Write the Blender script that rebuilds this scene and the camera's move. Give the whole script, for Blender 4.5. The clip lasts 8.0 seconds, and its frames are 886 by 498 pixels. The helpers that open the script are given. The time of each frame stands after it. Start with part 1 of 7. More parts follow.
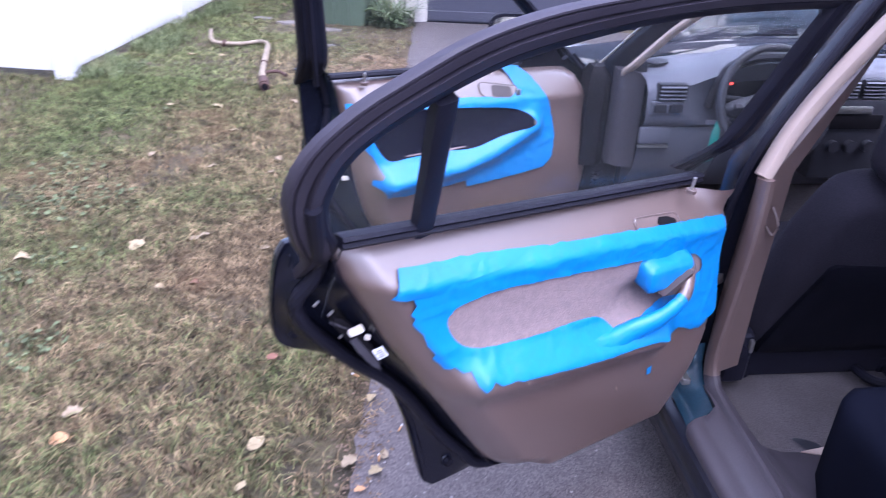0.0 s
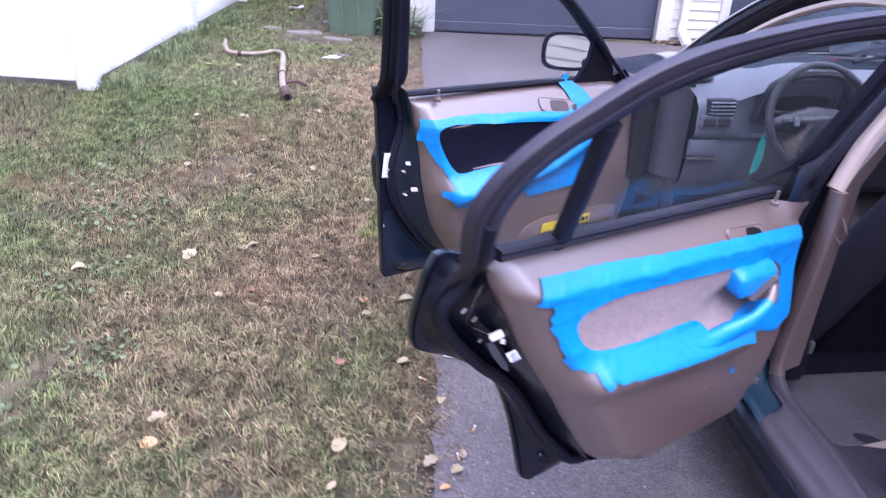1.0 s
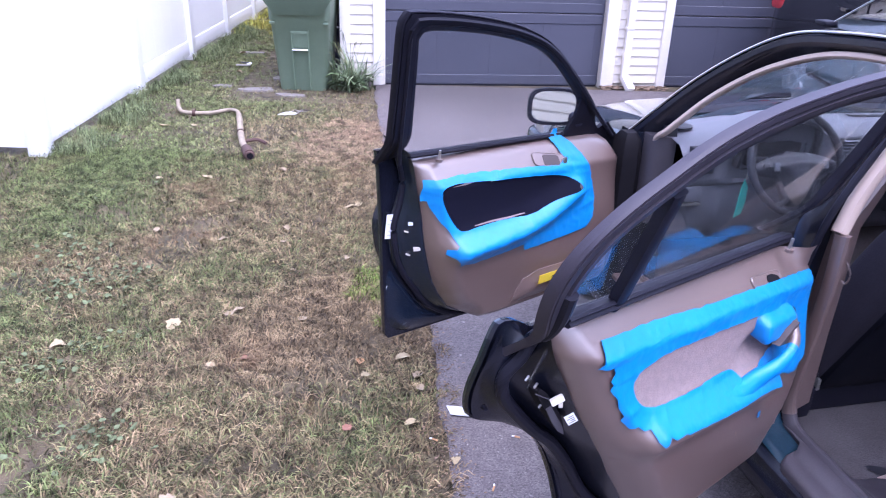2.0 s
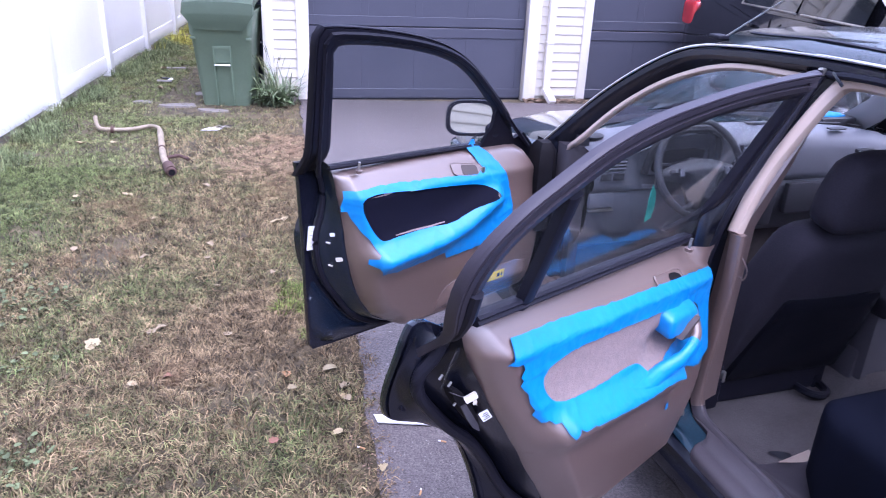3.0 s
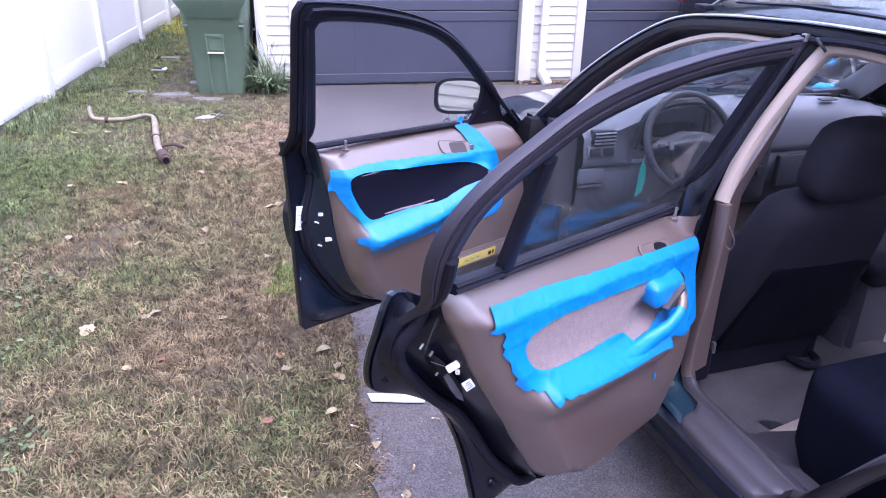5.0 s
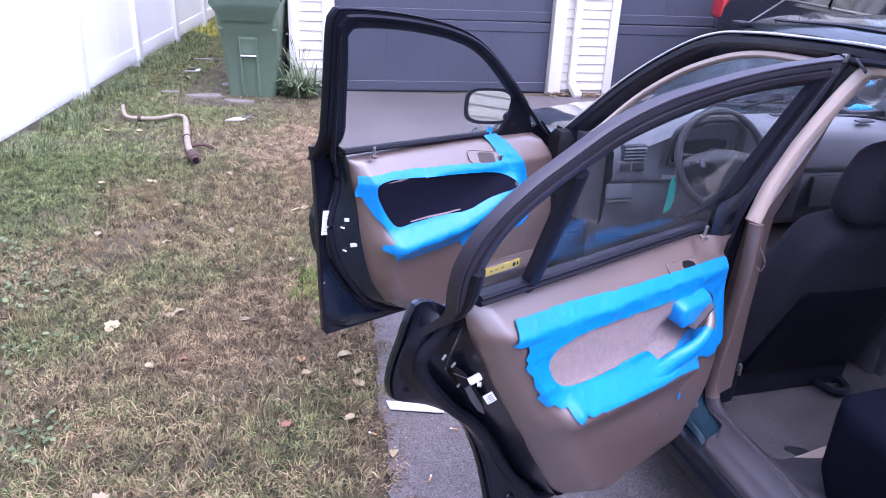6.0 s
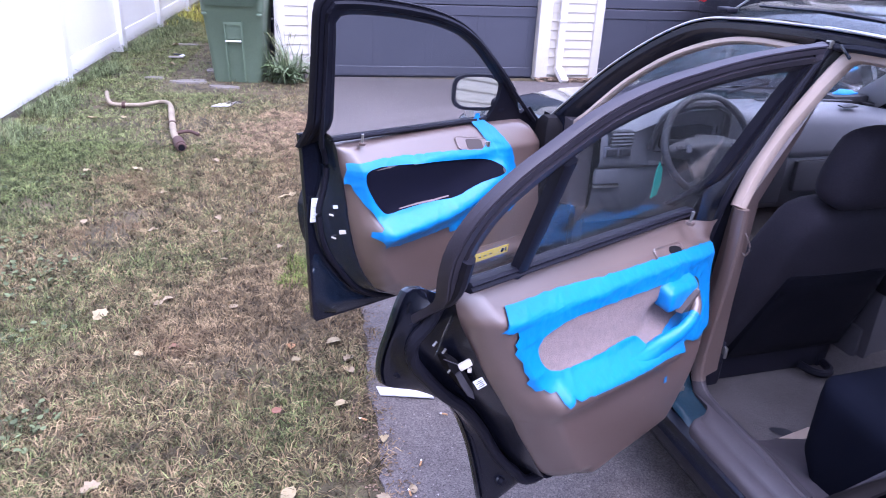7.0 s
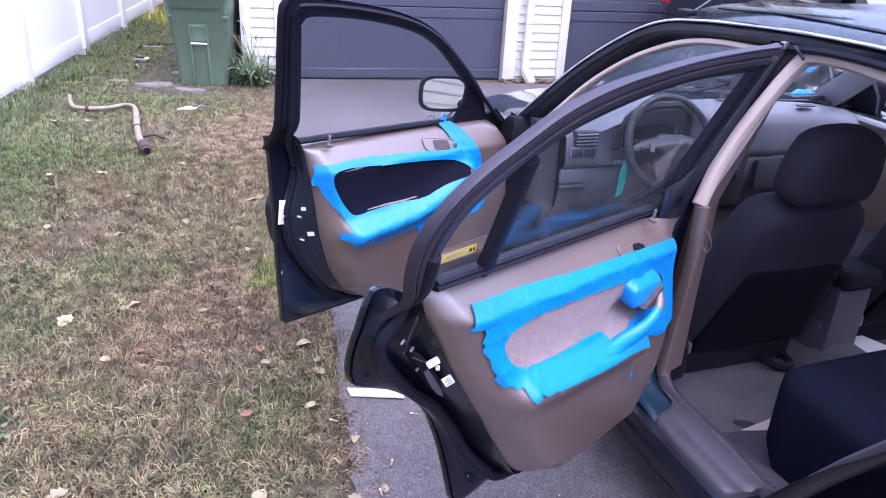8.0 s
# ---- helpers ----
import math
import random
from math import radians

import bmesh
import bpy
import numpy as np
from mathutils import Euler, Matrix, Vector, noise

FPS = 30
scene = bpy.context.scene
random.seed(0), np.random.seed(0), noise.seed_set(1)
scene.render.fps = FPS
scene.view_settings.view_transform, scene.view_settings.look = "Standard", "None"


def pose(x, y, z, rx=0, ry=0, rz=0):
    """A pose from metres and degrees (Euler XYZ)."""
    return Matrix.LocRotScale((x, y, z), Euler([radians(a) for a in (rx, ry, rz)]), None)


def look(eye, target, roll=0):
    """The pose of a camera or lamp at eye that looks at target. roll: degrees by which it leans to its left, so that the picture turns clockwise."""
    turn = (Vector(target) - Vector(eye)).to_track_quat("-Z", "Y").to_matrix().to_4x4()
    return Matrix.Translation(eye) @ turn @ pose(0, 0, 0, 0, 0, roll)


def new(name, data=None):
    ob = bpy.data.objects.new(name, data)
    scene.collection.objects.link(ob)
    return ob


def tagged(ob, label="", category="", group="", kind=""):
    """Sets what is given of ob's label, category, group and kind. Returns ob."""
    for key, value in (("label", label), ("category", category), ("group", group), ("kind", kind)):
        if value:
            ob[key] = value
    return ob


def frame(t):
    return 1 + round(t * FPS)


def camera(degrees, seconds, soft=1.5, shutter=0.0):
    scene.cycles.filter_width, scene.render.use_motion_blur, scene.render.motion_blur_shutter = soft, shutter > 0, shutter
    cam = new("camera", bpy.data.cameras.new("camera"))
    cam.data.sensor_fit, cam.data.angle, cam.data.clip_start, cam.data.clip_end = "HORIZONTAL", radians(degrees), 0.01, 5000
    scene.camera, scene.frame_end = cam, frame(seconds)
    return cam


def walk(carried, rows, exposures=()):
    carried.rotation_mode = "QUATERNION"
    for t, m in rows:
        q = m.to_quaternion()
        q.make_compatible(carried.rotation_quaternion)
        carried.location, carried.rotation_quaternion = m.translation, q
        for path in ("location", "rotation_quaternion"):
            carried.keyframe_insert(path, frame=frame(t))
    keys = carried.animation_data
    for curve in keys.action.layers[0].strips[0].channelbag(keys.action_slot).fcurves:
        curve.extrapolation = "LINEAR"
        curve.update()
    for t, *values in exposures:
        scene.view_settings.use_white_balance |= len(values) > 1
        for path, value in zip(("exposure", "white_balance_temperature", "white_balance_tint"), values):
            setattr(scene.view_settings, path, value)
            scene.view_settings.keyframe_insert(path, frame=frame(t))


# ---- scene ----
cam = camera(61.0, 8.0, 0.9, 0.4)
PATH = [
    (0, (-1.49, -1.901, 1.573), (-1.637, -0.149, 0.619), 2.3),
    (0.5, (-1.491, -2.041, 1.603), (-1.781, -0.32, 0.626), 2.7),
    (1, (-1.767, -2.016, 1.623), (-1.861, -0.253, 0.683), 2.8),
    (1.2, (-1.867, -1.98, 1.621), (-1.928, -0.198, 0.715), 2.0),
    (2.3, (-1.986, -2.021, 1.666), (-1.868, -0.195, 0.858), 2.9),
    (2.5, (-1.978, -2.032, 1.666), (-1.821, -0.203, 0.872), 3.4),
    (3, (-1.947, -2.059, 1.664), (-1.71, -0.236, 0.876), 2.7),
    (3.5, (-1.935, -2.081, 1.65), (-1.65, -0.273, 0.846), 3.1),
    (4, (-1.911, -2.087, 1.643), (-1.62, -0.295, 0.803), 1.7),
    (5.5, (-1.902, -2.072, 1.633), (-1.705, -0.251, 0.828), 2.1),
    (6, (-1.908, -2.066, 1.633), (-1.739, -0.241, 0.833), 2.8),
    (6.5, (-1.918, -2.056, 1.627), (-1.76, -0.239, 0.806), 3.0),
    (7, (-1.914, -2.074, 1.641), (-1.711, -0.268, 0.807), 2.9),
    (7.5, (-1.908, -2.084, 1.643), (-1.653, -0.281, 0.816), 2.6),
    (8, (-1.908, -2.093, 1.644), (-1.628, -0.293, 0.818), 3.2),
]
walk(cam, [(t, look(eye, target, roll)) for t, eye, target, roll in PATH], [(0, 2.02, 5260, 31), (8, 2.02, 5260, 31)])

# ---- light ----
world = bpy.data.worlds.new("world")
scene.world = world
world.use_nodes = True
wn = world.node_tree
sky = wn.nodes.new("ShaderNodeTexSky")
sky.sky_type, sky.sun_disc = "NISHITA", False
sky.sun_elevation, sky.sun_rotation = radians(66), radians(133)
sky.air_density, sky.dust_density, sky.ozone_density = 1.0, 3.0, 1.0
cloud = wn.nodes.new("ShaderNodeMixRGB")
cloud.inputs[0].default_value, cloud.inputs[2].default_value = 0.6, (4.0, 4.2, 4.6, 1)
wn.links.new(sky.outputs[0], cloud.inputs[1])
# an overcast sky is about three times as bright overhead as at the horizon
away, upward, share, dome = wn.nodes.new("ShaderNodeTexCoord"), wn.nodes.new("ShaderNodeSeparateXYZ"), wn.nodes.new("ShaderNodeMapRange"), wn.nodes.new("ShaderNodeMixRGB")
wn.links.new(away.outputs["Generated"], upward.inputs[0])
wn.links.new(upward.outputs[2], share.inputs[0])
share.inputs[3].default_value, share.inputs[4].default_value = 0.55, 1.53
dome.blend_type, dome.inputs[0].default_value = "MULTIPLY", 1.0
wn.links.new(cloud.outputs[0], dome.inputs[1])
wn.links.new(share.outputs[0], dome.inputs[2])
wn.links.new(dome.outputs[0], wn.nodes["Background"].inputs[0])
wn.nodes["Background"].inputs[1].default_value = 0.14
sun = new("sun", bpy.data.lights.new("sun", "SUN"))
sun.data.energy, sun.data.angle, sun.data.color = 1.1, radians(80), (1.0, 0.95, 0.9)
sun.matrix_world = look((1.9, -1.8, 6.0), (0, 0, 0))


# ---- helpers of this scene ----
def mat(name, base, rough=0.5, metal=0.0, vary=0.25, coarse=3.0, fine=80.0, bump=0.15, depth=0.002, coat=0.0, tint=None, spec=0.5, island=0.0, coat_rough=0.05):
    """A surface with variation at two scales, a fine relief and uneven gloss."""
    m = bpy.data.materials.new(name)
    m.use_nodes = True
    t, n = m.node_tree, m.node_tree.nodes
    b = n["Principled BSDF"]
    co = n.new("ShaderNodeTexCoord")
    big, small = n.new("ShaderNodeTexNoise"), n.new("ShaderNodeTexNoise")
    big.inputs["Scale"].default_value, small.inputs["Scale"].default_value = coarse, fine
    big.inputs["Detail"].default_value, small.inputs["Detail"].default_value = 5.0, 3.0
    for x in (big, small):
        t.links.new(co.outputs["Object"], x.inputs["Vector"])
    mix = n.new("ShaderNodeMixRGB")
    t.links.new(big.outputs["Fac"], mix.inputs[0])
    dark = [c * (1 - vary) for c in base]
    light = [min(1, c * (1 + vary)) for c in (tint or base)]
    mix.inputs[1].default_value, mix.inputs[2].default_value = (*dark, 1), (*light, 1)
    grain = n.new("ShaderNodeMixRGB")
    grain.blend_type = "MULTIPLY"
    grain.inputs[0].default_value = min(1.0, vary * 1.6)
    ramp = n.new("ShaderNodeMapRange")
    ramp.inputs[1].default_value, ramp.inputs[2].default_value = 0.3, 0.7
    ramp.inputs[3].default_value, ramp.inputs[4].default_value = 0.7, 1.25
    t.links.new(small.outputs["Fac"], ramp.inputs[0])
    t.links.new(mix.outputs[0], grain.inputs[1])
    t.links.new(ramp.outputs[0], grain.inputs[2])
    last = grain
    if island:
        geo, sw = n.new("ShaderNodeNewGeometry"), n.new("ShaderNodeMapRange")
        sw.inputs[3].default_value, sw.inputs[4].default_value = 1 - island, 1 + island
        t.links.new(geo.outputs["Random Per Island"], sw.inputs[0])
        mul = n.new("ShaderNodeMixRGB")
        mul.blend_type = "MULTIPLY"
        mul.inputs[0].default_value = 1.0
        t.links.new(last.outputs[0], mul.inputs[1])
        t.links.new(sw.outputs[0], mul.inputs[2])
        last = mul
    t.links.new(last.outputs[0], b.inputs["Base Color"])
    gl = n.new("ShaderNodeMapRange")
    gl.inputs[3].default_value, gl.inputs[4].default_value = max(0.02, rough * 0.8), min(1, rough * 1.2)
    t.links.new(big.outputs["Fac"], gl.inputs[0])
    t.links.new(gl.outputs[0], b.inputs["Roughness"])
    b.inputs["Metallic"].default_value, b.inputs["Specular IOR Level"].default_value = metal, spec
    b.inputs["Coat Weight"].default_value, b.inputs["Coat Roughness"].default_value = coat, coat_rough
    if bump:
        bp = n.new("ShaderNodeBump")
        bp.inputs["Strength"].default_value, bp.inputs["Distance"].default_value = bump, depth
        t.links.new(small.outputs["Fac"], bp.inputs["Height"])
        t.links.new(bp.outputs[0], b.inputs["Normal"])
    return m


def glass(name, tint, clearness=1.0, bend=1.09):
    m = bpy.data.materials.new(name)
    m.use_nodes = True
    b = m.node_tree.nodes["Principled BSDF"]
    b.inputs["Base Color"].default_value = (*tint, 1)
    b.inputs["Transmission Weight"].default_value, b.inputs["Roughness"].default_value, b.inputs["IOR"].default_value = clearness, 0.015, bend
    return m


PAINT = mat("dark_teal_paint", (0.007, 0.018, 0.026), 0.16, 0.15, 0.25, 2.0, 300, 0.01, 0.0005, coat=1.0)
JAMB = mat("black_jamb_paint", (0.0075, 0.0085, 0.0155), 0.24, 0.0, 0.4, 9, 160, 0.1, spec=0.4)
TEALJAMB = mat("blue_teal_jamb_paint", (0.0065, 0.0115, 0.023), 0.25, 0.0, 0.3, 9, 160, 0.0, coat=0.5)
# the car's teal paint made brighter, for the pillar foot alone
TEALPATCH = mat("glossy_blue_teal_paint", (0.028, 0.075, 0.115), 0.25, 0.0, 0.2, 9, 160, 0.02, coat=0.6)
FRAMEMAT = mat("dark_frame_vinyl", (0.038, 0.033, 0.044), 0.48, 0.0, 0.25, 6, 400, 0.12, 0.0005, spec=0.3)
RUBBER = mat("black_rubber", (0.0115, 0.0112, 0.0185), 0.5, 0, 0.3, 12, 250, 0.15, 0.001, spec=0.18)
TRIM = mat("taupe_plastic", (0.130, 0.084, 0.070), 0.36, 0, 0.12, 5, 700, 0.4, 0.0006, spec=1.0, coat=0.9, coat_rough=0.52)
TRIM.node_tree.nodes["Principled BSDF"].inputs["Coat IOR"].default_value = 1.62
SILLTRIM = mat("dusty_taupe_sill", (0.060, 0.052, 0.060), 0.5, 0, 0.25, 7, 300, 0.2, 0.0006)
TRIMLIGHT = mat("pale_taupe_plastic", (0.455, 0.355, 0.290), 0.48, 0, 0.1, 4, 900, 0.3, 0.0006)
FABRIC = mat("pinkish_grey_velour", (0.228, 0.172, 0.166), 0.9, 0, 0.30, 60, 330, 0.9, 0.002)
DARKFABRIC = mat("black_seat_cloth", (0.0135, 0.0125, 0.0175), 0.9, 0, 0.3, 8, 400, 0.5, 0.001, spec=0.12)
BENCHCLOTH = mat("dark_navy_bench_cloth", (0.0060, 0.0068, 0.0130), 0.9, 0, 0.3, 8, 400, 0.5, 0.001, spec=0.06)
SEATCLOTH = mat("navy_black_seat_cloth", (0.0225, 0.0198, 0.0275), 0.9, 0, 0.35, 7, 260, 0.7, 0.002, spec=0.2)
NAVYFABRIC = mat("black_door_cloth", (0.005, 0.005, 0.012), 0.95, 0, 0.3, 8, 400, 0.5, 0.001, spec=0.1)
# trim taupe darkened for the shade in handle wells; also colours some twigs
TRIMDARK = mat("shaded_taupe", (0.055, 0.040, 0.038), 0.6, 0, 0.15, 10, 500, 0.2, 0.0006)
CARPET = mat("grey_car_carpet", (0.112, 0.099, 0.100), 0.95, 0, 0.5, 5, 300, 0.8, 0.004, spec=0.1)
GREYPLASTIC = mat("grey_dash_plastic", (0.125, 0.127, 0.150), 0.55, 0, 0.12, 4, 800, 0.3, 0.0006)
DARKPLASTIC = mat("dark_grey_plastic", (0.028, 0.028, 0.035), 0.48, 0, 0.2, 5, 700, 0.3, 0.0006, spec=0.4)
TAPE = mat("blue_masking_tape", (0.017, 0.222, 0.575), 0.38, 0, 0.12, 9, 45, 0.32, 0.004)
CHROME = mat("chrome", (0.68, 0.63, 0.56), 0.38, 1.0, 0.1, 10, 100, 0.0)
STEEL = mat("grey_steel", (0.5, 0.48, 0.45), 0.35, 0.9, 0.25, 20, 200, 0.1)
MIRROR = mat("mirror_glass", (0.85, 0.86, 0.86), 0.02, 1.0, 0.0, 1, 10, 0.0)
# a little diffuse white covers dust and also imitates sky-lit haze
PANE = glass("dusty_hazed_pane", (0.94, 0.97, 0.96), 0.990, 1.12)
DOORPANE = glass("tinted_pane", (0.845, 0.86, 0.865), 0.994, 1.10)
WINDSCREEN = glass("dusty_hazed_windscreen", (0.92, 0.96, 0.96), 0.985, 1.08)
PANEDARK = mat("dark_tinted_glass", (0.012, 0.014, 0.014), 0.05, 0, 0.2, 2, 10, 0.0, coat=1.0)
WHITELABEL = mat("white_label", (0.75, 0.75, 0.76), 0.6, 0, 0.08, 30, 300, 0.05)
BLACKINK = mat("black_ink", (0.010, 0.009, 0.011), 0.7, 0, 0.1, 30, 300, 0.0, spec=0.1)
SEATPANEL = mat("smooth_black_seat_panel", (0.0048, 0.0048, 0.0085), 0.6, 0, 0.2, 8, 300, 0.1, 0.0006, spec=0.12)
CONSOLEGREY = mat("dark_grey_console_plastic", (0.065, 0.06, 0.07), 0.55, 0, 0.15, 4, 800, 0.3, 0.0006, spec=0.3)
YELLOW = mat("yellow_card", (0.75, 0.55, 0.03), 0.6, 0, 0.1, 20, 200, 0.05)
TEALTAG = mat("teal_plastic_tag", (0.05, 0.55, 0.43), 0.45, 0, 0.2, 30, 200, 0.1)
VINYL = mat("white_vinyl", (0.87, 0.865, 0.855), 0.35, 0, 0.04, 2, 60, 0.04)
SIDING = mat("white_vinyl_siding", (0.70, 0.645, 0.555), 0.45, 0, 0.06, 3, 90, 0.12, 0.001)
CREAMSIDING = mat("cream_vinyl_siding", (0.47, 0.425, 0.345), 0.45, 0, 0.06, 3, 90, 0.1, 0.001)
WHITETRIM = mat("white_painted_trim", (0.78, 0.735, 0.66), 0.5, 0, 0.06, 4, 60, 0.08)
GDOOR = mat("slate_grey_door_paint", (0.068, 0.070, 0.094), 0.5, 0, 0.12, 1.6, 90, 0.1, 0.001)
BINGREEN = mat("green_bin_plastic", (0.145, 0.198, 0.130), 0.5, 0, 0.18, 5, 120, 0.15, 0.001)
BINNAVY = mat("navy_bin_plastic", (0.012, 0.016, 0.04), 0.5, 0, 0.2, 5, 120, 0.1)
RUSTPIPE = mat("weathered_steel_pipe", (0.20, 0.155, 0.105), 0.7, 0.1, 0.45, 11, 120, 0.5, 0.003, tint=(0.30, 0.25, 0.175))
RUST = mat("dark_rust", (0.085, 0.048, 0.038), 0.8, 0.2, 0.4, 20, 140, 0.5, 0.002)
STONE = mat("flat_grey_stone", (0.18, 0.16, 0.14), 0.85, 0, 0.25, 6, 60, 0.5, 0.006)
DIRTYPAPER = mat("dirty_grey_paper", (0.36, 0.335, 0.30), 0.85, 0, 0.35, 30, 200, 0.4, 0.002)
PAPER = mat("white_paper", (0.6, 0.585, 0.59), 0.8, 0, 0.08, 20, 200, 0.1)
SUVPAINT = mat("black_suv_paint", (0.008, 0.008, 0.011), 0.12, 0.2, 0.2, 2, 200, 0.0, coat=1.0)
ALLOY = mat("silver_alloy", (0.62, 0.62, 0.64), 0.3, 0.8, 0.1, 12, 100, 0.05)
TYRE = mat("black_tyre", (0.02, 0.02, 0.02), 0.8, 0, 0.3, 10, 80, 0.3)
REDLENS = mat("red_lamp_lens", (0.55, 0.02, 0.025), 0.15, 0, 0.2, 12, 60, 0.05, coat=1.0)
CLEARLENS = mat("clear_lamp_lens", (0.55, 0.56, 0.58), 0.1, 0.3, 0.2, 12, 60, 0.05, coat=1.0)
SHINGLE = mat("grey_shingle", (0.10, 0.095, 0.095), 0.9, 0, 0.3, 2, 40, 0.5, 0.01)
# grey lightened to stand in for window light on the far trim
PALEGREY = mat("window_lit_grey_trim", (0.27, 0.27, 0.285), 0.6, 0, 0.1, 4, 600, 0.3, 0.0006)
CREAM = mat("cream_plastic", (0.72, 0.66, 0.56), 0.5, 0, 0.1, 20, 100, 0.05)


def finish(bm, angle=35):
    bmesh.ops.recalc_face_normals(bm, faces=bm.faces)
    lim = radians(angle)
    for fc in bm.faces:
        fc.smooth = True
    for e in bm.edges:
        if len(e.link_faces) == 2 and e.calc_face_angle(0) > lim:
            e.smooth = False


def part(name, bm, material, parent=None, label="", at=None, angle=35):
    finish(bm, angle)
    me = bpy.data.meshes.new(name)
    bm.to_mesh(me)
    bm.free()
    me.materials.append(material)
    ob = new(name, me)
    if parent is not None:
        ob.parent = parent
    if at is not None:
        ob.matrix_local = at
    if label:
        ob["label"] = label
    return ob


def thing(name, at, label, category, group="", kind=""):
    ob = new(name)
    ob.empty_display_size = 0.1
    ob.matrix_world = at
    return tagged(ob, label, category, group, kind)


def lerp(a, b, s):
    return a + (b - a) * s


def step(a, b, x):
    s = max(0.0, min(1.0, (x - a) / (b - a)))
    return s * s * (3 - 2 * s)


def smooth(pts, n=4, closed=False):
    """A Catmull-Rom curve through points, n steps to a span."""
    p = [Vector(q) for q in pts]
    out, m = [], len(p)
    for i in range(m if closed else m - 1):
        a, b, c, d = (p[(i + k) % m] if closed else p[min(max(i + k, 0), m - 1)] for k in (-1, 0, 1, 2))
        for j in range(n):
            s = j / n
            out.append(0.5 * (2 * b + (c - a) * s + (2 * a - 5 * b + 4 * c - d) * s * s + (3 * b - a - 3 * c + d) * s ** 3))
    if not closed:
        out.append(p[-1])
    return out


def grid(rows, bm=None, loop=False):
    bm = bm or bmesh.new()
    vs = [[bm.verts.new(p) for p in r] for r in rows]
    for a, b in zip(vs, vs[1:]):
        k = len(a)
        for i in range(k if loop else k - 1):
            bm.faces.new((a[i], a[(i + 1) % k], b[(i + 1) % k], b[i]))
    return bm


def caps(bm):
    edges = [e for e in bm.edges if len(e.link_faces) == 1]
    bmesh.ops.holes_fill(bm, edges=edges)
    return bm


def tube(path, r, n=8, bm=None, squash=1.0, side=(0, 0, 1)):
    """A round or oval bar along a path; r is a number or one number a point."""
    bm = bm or bmesh.new()
    p = [Vector(q) for q in path]
    rows = []
    for i, q in enumerate(p):
        d = (p[min(i + 1, len(p) - 1)] - p[max(i - 1, 0)]).normalized()
        a = d.cross(Vector(side))
        a = a.normalized() if a.length > 1e-4 else d.orthogonal().normalized()
        b = d.cross(a)
        rr = r[i] if isinstance(r, (list, tuple)) else r
        rows.append([q + a * rr * math.cos(6.28319 * k / n) + b * rr * squash * math.sin(6.28319 * k / n) for k in range(n)])
    before = len(bm.faces)
    grid(rows, bm, True)
    bm.verts.ensure_lookup_table()
    for ring in (bm.verts[-n:], bm.verts[len(bm.verts) - n * len(rows):][:n]):
        bm.faces.new(list(ring))
    return bm


def strip(path, prof, side, bm=None):
    """Sweeps a closed outline of (across, out) along a path; side gives the outward direction."""
    bm = bm or bmesh.new()
    p = [Vector(q) for q in path]
    rows = []
    for i, q in enumerate(p):
        d = (p[min(i + 1, len(p) - 1)] - p[max(i - 1, 0)]).normalized()
        o = Vector(side[i] if isinstance(side, list) else side)
        o = (o - d * o.dot(d)).normalized()
        a = d.cross(o)
        rows.append([q + a * x + o * y for x, y in prof])
    n = len(prof)
    grid(rows, bm, True)
    bm.verts.ensure_lookup_table()
    for ring in (bm.verts[-n:], bm.verts[len(bm.verts) - n * len(rows):][:n]):
        bm.faces.new(list(ring))
    return bm


def box(x0, y0, z0, x1, y1, z1, bevel=0.0, bm=None, seg=2):
    bm = bm or bmesh.new()
    r = bmesh.ops.create_cube(bm, size=1.0, matrix=Matrix.Translation(((x0 + x1) / 2, (y0 + y1) / 2, (z0 + z1) / 2)) @ Matrix.Diagonal((x1 - x0, y1 - y0, z1 - z0, 1)))
    if bevel:
        es = list({e for v in r["verts"] for e in v.link_edges})
        bmesh.ops.bevel(bm, geom=es, offset=bevel, segments=seg, affect="EDGES", profile=0.6)
    return bm


def rod(a, b, r, n=14, bm=None, r2=None):
    return tube([a, b], [r, r if r2 is None else r2], n, bm)


def moved(bm, m):
    bmesh.ops.transform(bm, matrix=m, verts=bm.verts)
    return bm


def inside(poly, x, y):
    r, j = False, len(poly) - 1
    for i in range(len(poly)):
        (xi, yi), (xj, yj) = poly[i][:2], poly[j][:2]
        if (yi > y) != (yj > y) and x < (xj - xi) * (y - yi) / (yj - yi) + xi:
            r = not r
        j = i
    return r


def edge_gap(poly, x, y):
    best = 9.0
    for i in range(len(poly)):
        (ax, ay), (bx, by) = poly[i - 1][:2], poly[i][:2]
        dx, dy = bx - ax, by - ay
        s = max(0, min(1, ((x - ax) * dx + (y - ay) * dy) / (dx * dx + dy * dy + 1e-12)))
        best = min(best, math.hypot(x - ax - s * dx, y - ay - s * dy))
    return best


